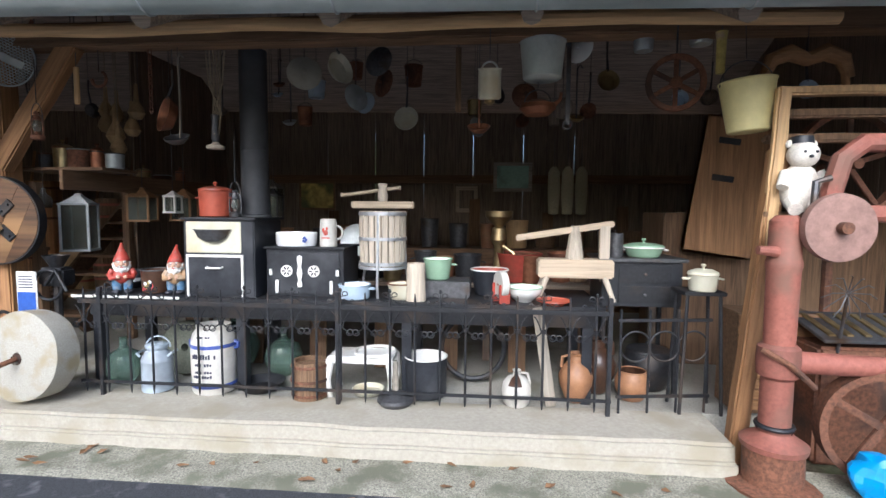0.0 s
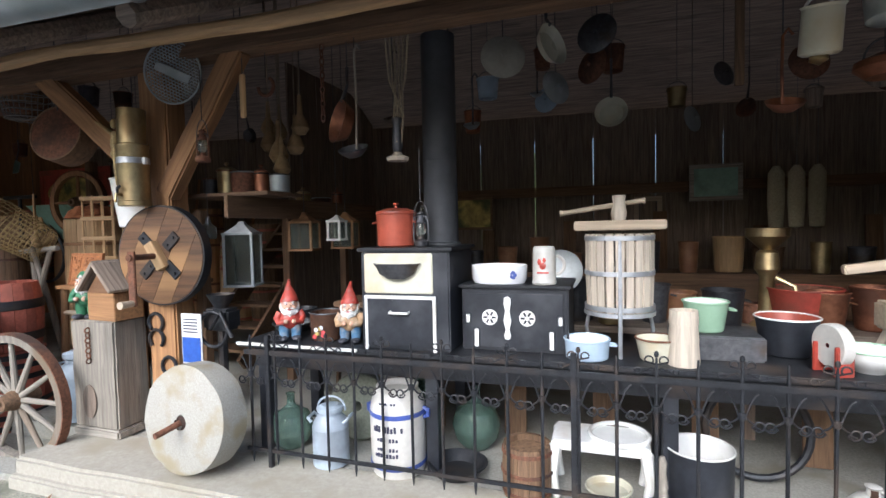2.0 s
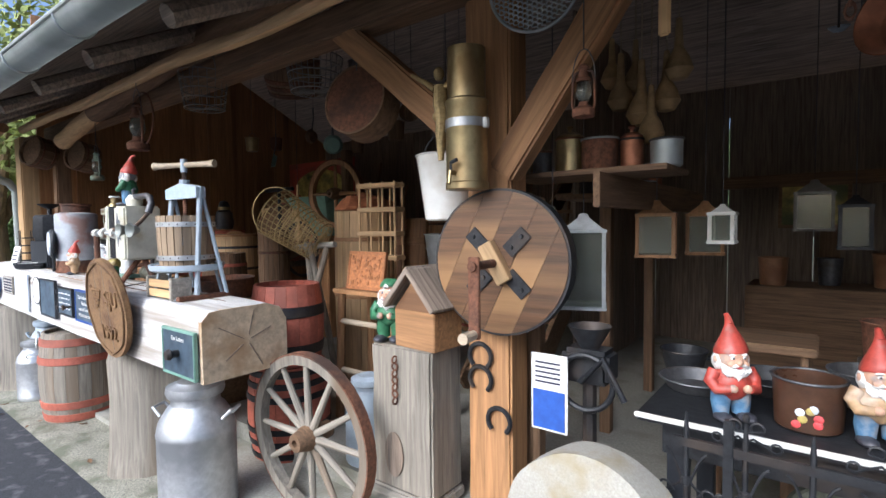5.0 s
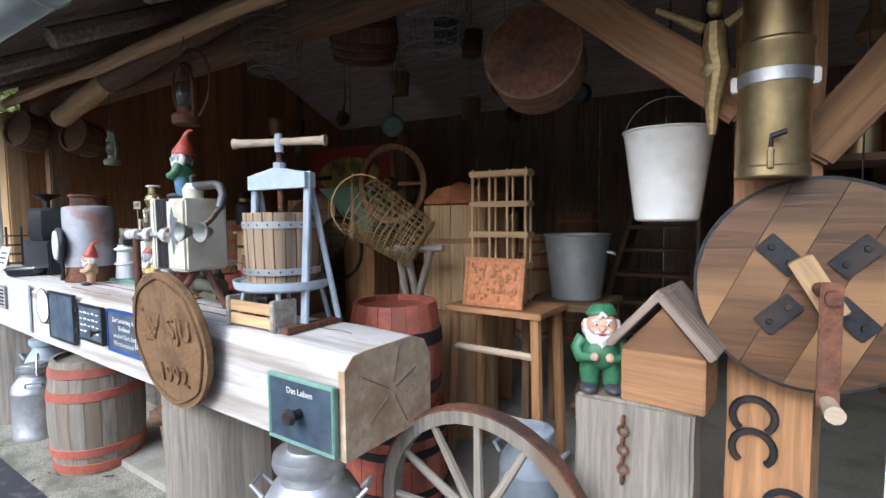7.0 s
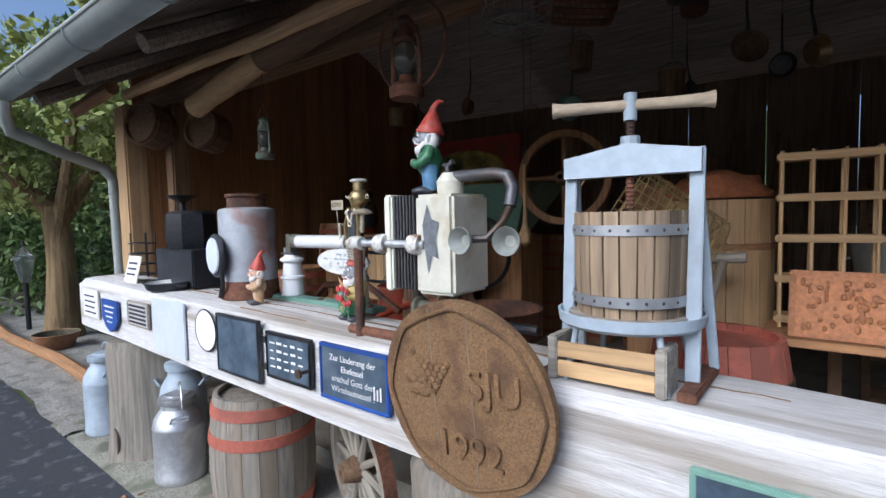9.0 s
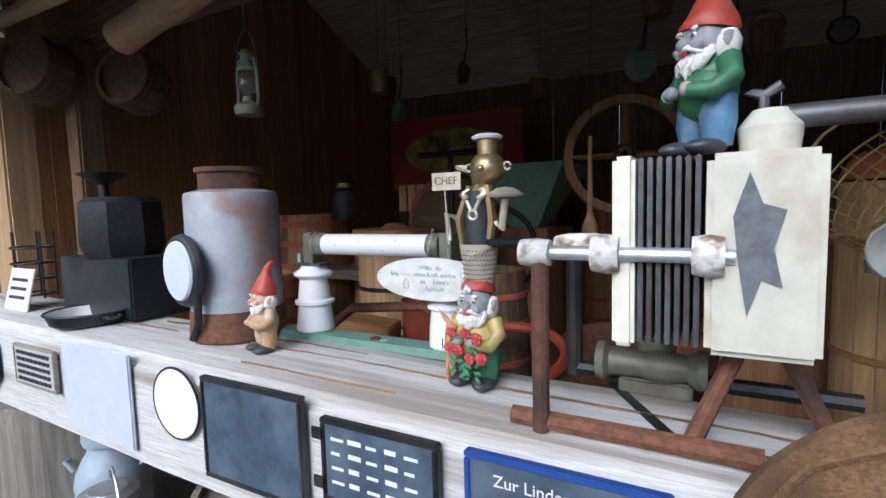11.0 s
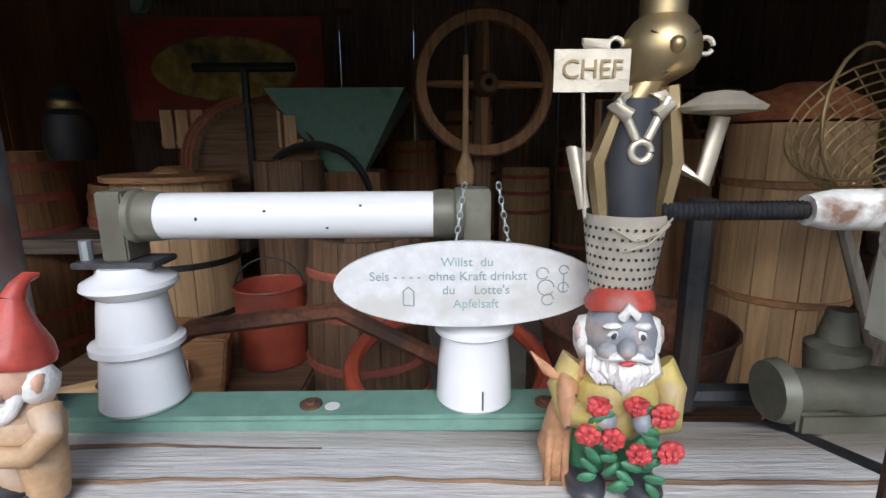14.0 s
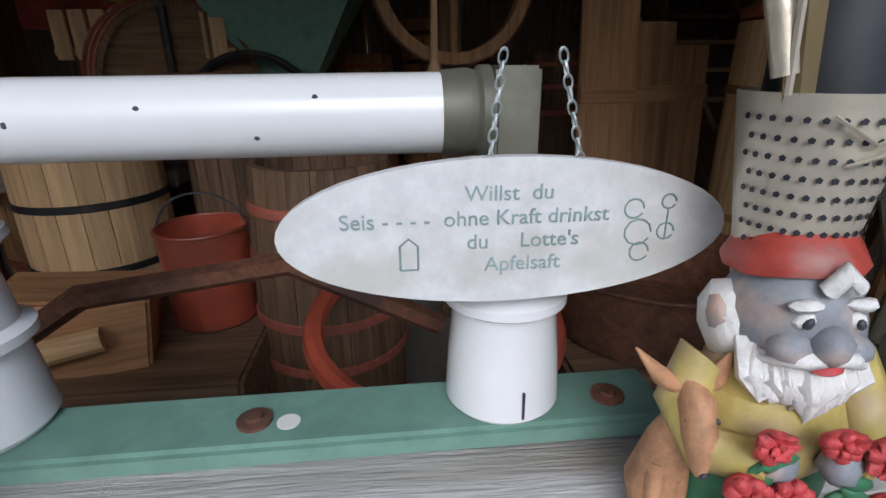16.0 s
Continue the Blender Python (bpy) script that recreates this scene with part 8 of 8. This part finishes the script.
part("pulley_hub", rv([(0, 0), (0.03, 0), (0.03, 0.05), (0, 0.055)], 12, pose(0.19, -0.125, 1.43, 90)), RUST, w)
part("crank_lever", tub(B(), [(0.09, -0.06, 1.46), (0.09, -0.07, 1.66), (0.16, -0.07, 1.68)], 0.017, 8), GREYI, t)
b = B()
ball(b, (0, 0, 0.12), (0.1, 0.08, 0.14), 0, 16)
ball(b, (0.0, -0.02, 0.3), (0.08, 0.075, 0.075), 0, 16)
for s in (-1, 1):
    ball(b, (s * 0.06, 0, 0.36), (0.025, 0.015, 0.025), 0, 8)
    tub(b, [(s * 0.08, -0.02, 0.2), (s * 0.12, -0.06, 0.12)], [0.035, 0.03], 10, 0)
    tub(b, [(s * 0.05, -0.04, 0.04), (s * 0.08, -0.12, 0.0)], [0.045, 0.035], 10, 0)
    ball(b, (s * 0.03, -0.09, 0.31), 0.008, 1, 8)
ball(b, (0, -0.095, 0.285), (0.014, 0.01, 0.01), 1, 8)
rev(b, [(0.06, 0.36), (0.055, 0.4), (0, 0.41)], 14, None, 1)
solid("soft_toy", "worn white plush toy sitting on the frame", "soft toy", b, [PLUSH, BLACKP], 1.71, 2.93, 1.52)
solid("toy_perch", "rough plank behind the pump head", "plank", bx(-0.15, 1.4, -0.05, 0.05, -0.03, 0.0, 0.004), OLDX, 1.7, 3.0, 1.51)
t = thing("belt_wheel", "large rusty belt wheel behind the pump", "wheel", 2.2, 3.3, 1.8)
part("rim", rv([(0.3, -0.04), (0.33, -0.04), (0.33, 0.04), (0.3, 0.04), (0.3, -0.04)], 40, pose(0, 0, 0, 90)), RUST, t)
for k in range(5):
    o = part("spoke", bx(-0.016, 0.016, -0.012, 0.012, 0.03, 0.31, 0.004), RUST, t)
    o.matrix_basis = pose(0, 0, 0, 0, 72 * k)
part("axle", tub(B(), [(0, -0.1, 0), (0, 0.25, 0)], 0.03, 10), RUST, t)
part("stand", tub(B(), [(0, 0.12, 0.02), (0, 0.12, -1.1)], 0.03, 8), RUST, t)
t = thing("iron_flywheel", "pinkish rusty iron flywheel on the ground", "flywheel", 2.12, 2.78, 0.36, -10)
part("rim", rv([(0.27, -0.05), (0.31, -0.05), (0.31, 0.05), (0.27, 0.05), (0.27, -0.05)], 40, pose(0, 0, 0, 90)), RUST, t)
for k in range(4):
    o = part("spoke", bx(-0.022, 0.022, -0.015, 0.015, 0, 0.28, 0.004), RUST, t)
    o.matrix_basis = pose(0, 0, 0, 0, 90 * k + 30)
b = B()
ball(b, (0, 0, 0.14), (0.16, 0.12, 0.14), 0, 24)
for v in b.verts:
    v.co += noise.noise_vector(v.co * 11) * 0.04
    v.co.z = max(v.co.z, 0)
solid("plastic_bag", "crumpled bright blue plastic bag on the ground", "plastic bag", b, BLUEBAG, 2.02, 2.66, 0.02, angle=20).scale = (0.85, 0.8, 0.9)
b = B()
for k in range(9):
    box(b, 0, 0.5, 0, 0.02, 0.03 + 0.07 * k, 0.09 + 0.07 * k, 0.004)
solid("slatted_crate", "brown slatted crate standing behind the post", "crate", b, OAKX, 1.62, 3.3, 0.2)
part("back_board", bx(0, 0.5, 0.02, 0.3, 0.0, 0.66, 0.004), OLDX, bpy.data.objects["slatted_crate"])
t = thing("iron_grate", "dark slotted iron grate on the machine", "grate", 2.2, 3.2, 0.82, 0, "", 14)
part("plate", bx(-0.25, 0.5, -0.2, 0.2, -0.02, 0, 0.004), GREYI, t)
for k in range(6):
    part("rib", bx(-0.2 + 0.1 * k, -0.16 + 0.1 * k, -0.15, 0.15, 0, 0.012, 0.003), BRASS, t)
solid("engine", "dark red iron engine frame behind the pump", "engine", bx(1.95, 3.2, 3.05, 3.6, 0.0, 0.72, 0.02), RUST, 0, 0, 0)
t = thing("wire_star", "spiky bundle of grey wire spokes", "wire bundle", 2.05, 3.0, 1.05)
for k in range(12):
    part("wire", tub(B(), [(0, 0, 0), (0.1 * math.cos(k * 0.52), -0.03, 0.1 * math.sin(k * 0.52)), (0.15 * math.cos(k * 0.52), -0.01, 0.13 * math.sin(k * 0.52) - 0.03)], 0.0035, 5), GREYI, t)
part("stem", tub(B(), [(0, 0, 0), (0, 0.05, -0.36)], 0.01, 6), GREYI, t)

# ---- dead leaves along the kerb ----
random.seed(3)
me = None
for k in range(46):
    x, y = random.uniform(-4.4, 1.5) if k < 34 else random.uniform(-9, -4.5), random.uniform(2.42, 2.8)
    if me is None:
        b = B()
        vs = [b.verts.new(c) for c in ((0, 0, 0), (0.02, 0.018, 0.012), (0.055, 0.012, 0.006), (0.075, 0, 0.014), (0.05, -0.016, 0.012), (0.02, -0.014, 0.003), (0.04, 0, 0.0))]
        for i in range(6):
            b.faces.new((vs[6], vs[i], vs[(i + 1) % 6]))
        o = solid("dead_leaf", "curled brown dead leaf on the concrete", "leaf", b, DEAD, x, y, 0.03, random.uniform(0, 360), "dead leaves")
        me = o
    else:
        copy_thing(me, pose(x, y, 0.032 if y > 2.5 else 0.004, random.uniform(-10, 10), random.uniform(-10, 10), random.uniform(0, 360)))

# ---- garden beyond the shed's end ----
def foliage(name, label, cat, blobs, n, m, size, seed, kind=""):
    rnd = np.random.RandomState(seed)
    vs, fs = [], []
    for (cx, cy, cz, rx, ry, rz) in blobs:
        for _ in range(n):
            d = rnd.normal(size=3)
            d /= np.linalg.norm(d)
            r = rnd.uniform(0.35, 1.0) ** 0.6
            p = np.array((cx, cy, cz)) + d * r * np.array((rx, ry, rz))
            if p[2] < 0.05:
                continue
            u = rnd.normal(size=3)
            u /= np.linalg.norm(u)
            w = np.cross(u, rnd.normal(size=3))
            w /= np.linalg.norm(w)
            s = size * rnd.uniform(0.6, 1.3)
            i = len(vs)
            vs += [tuple(p - u * s), tuple(p + w * s * 0.45), tuple(p + u * s), tuple(p - w * s * 0.45)]
            fs.append((i, i + 1, i + 2, i + 3))
    me = bpy.data.meshes.new(name)
    me.from_pydata(vs, [], fs)
    me.materials.append(m)
    ob = new(name, me)
    return ob


def tree(x, y, limbs, label, seed, m, r=0.2, spread=1.5, top=4.2, n=650, base=2.6):
    rnd = random.Random(seed)
    t = thing("tree", label, "tree", x, y, 0, 0, "garden trees")
    b = B()
    pts = [(0, 0, -0.05), (0.02, 0, 0.4), (0.06, 0.02, 1.1), (0.0, 0.0, 1.9)]
    tub(b, pts, [r * 1.35, r, r * 0.85, r * 0.8], 14)
    blobs = []
    for k in range(limbs):
        a = 6.283 * k / limbs + rnd.uniform(-0.4, 0.4)
        e = (spread * math.cos(a), spread * math.sin(a), top + rnd.uniform(-0.5, 0.8))
        tub(b, [(0, 0, 1.5 + 0.1 * k), (e[0] * 0.25, e[1] * 0.25, 2.2), (e[0] * 0.6, e[1] * 0.6, 3.1), e], [r * 0.6, r * 0.42, r * 0.28, 0.02], 8)
        for q in range(3):
            blobs.append((e[0] * (0.55 + 0.3 * q) + rnd.uniform(-0.4, 0.4), e[1] * (0.55 + 0.3 * q) + rnd.uniform(-0.4, 0.4), base + 0.7 * q + rnd.uniform(-0.3, 0.6), 0.75, 0.75, 0.6))
    rough_up(b, 0.03, 3)
    part("trunk", b, BARK, t)
    c = foliage("crown", "", "", blobs, n, m, 0.075, seed)
    c.parent = t
    return t


tree(-13.7, 3.5, 5, "leaning many-limbed tree with ochre bark", 5, LEAFY, 0.2, 1.5, 4.4)
tree(-17.5, 5.5, 5, "garden tree with light green leaves", 6, LEAFY, 0.18, 1.9, 4.6)
tree(-18.5, 1.0, 5, "garden tree with light green leaves", 8, LEAFY, 0.16, 1.8, 4.4)
tree(-14.2, 6.5, 5, "garden tree with light green leaves", 9, LEAF, 0.2, 1.9, 4.4)
tree(-23, 3.0, 6, "taller tree at the end of the garden", 11, LEAFY, 0.25, 2.4, 6.0)
tree(-24, -2.0, 6, "taller tree at the end of the garden", 12, LEAF, 0.25, 2.4, 6.0)
blobs = []
rnd = random.Random(2)
for k in range(60):
    blobs.append((-15.5 - rnd.uniform(0, 9), rnd.uniform(3.4, 9), rnd.uniform(0.3, 2.3), 0.8, 0.8, 0.6))
for k in range(30):
    blobs.append((-24 - rnd.uniform(0, 6), rnd.uniform(-8, 12), rnd.uniform(0.3, 4), 1.5, 1.5, 1.2))
tagged(foliage("hedge", "", "", blobs, 420, LEAF, 0.075, 4), "dense dark green shrubs behind the path", kind="stuff")
blobs = [(-12.3 + rnd.uniform(-1.5, 1.2), 4.6 + rnd.uniform(-0.6, 2), 0.2, 0.5, 0.5, 0.3) for k in range(10)]
tagged(foliage("ground_plants", "", "", blobs, 260, LEAF, 0.05, 14), "low green plants beside the path", kind="stuff")
b = tub(B(), [(-10.4, 3.0, 0.06), (-12, 3.05, 0.07), (-14, 2.95, 0.08), (-17, 3.1, 0.09)], 0.07, 8)
setting("path_edge", "round log edging of the gravel path", b, OAKX)
t = thing("garden_lantern", "old black iron lantern on a post", "garden lamp", -14.9, 3.35, 0.0)
part("post", tub(B(), [(0, 0, 0), (0, 0, 0.75)], 0.035, 8), BLACKI, t)
part("lamp_body", rv([(0.06, 0.75), (0.14, 1.1), (0.18, 1.12), (0.08, 1.25), (0, 1.32)], 6), GLASS, t)
part("finial", rv([(0, 1.3), (0.03, 1.32), (0.02, 1.4), (0, 1.42)], 8), BLACKI, t)
pot("planter", "shallow pale clay planter beside the tree", "planter", -13.0, 3.25, 0.02, 0.26, 0.2, CLAY, EARTH, CLAY, 0, None, 0.7)
# far woods that close the view
b = B()
n0 = 60
lo, hi = [], []
for i in range(n0 + 1):
    a = radians(95 + 170 * i / n0)
    lo.append(b.verts.new((-3 + 55 * math.cos(a), 55 * math.sin(a), -0.3)))
    hi.append(b.verts.new((-3 + 55 * math.cos(a), 55 * math.sin(a), 9 + 3 * noise.noise((i * 0.6, 0, 0)))))
for i in range(n0):
    b.faces.new((lo[i], lo[i + 1], hi[i + 1], hi[i]))
setting("backdrop", "distant dark green woods", b, mat("distant_woods", (0.06, 0.09, 0.03), 0.9, var=0.7, scale=1.2, bump=0, stain=(0.16, 0.19, 0.05), amount=0.5, sscale=0.5))
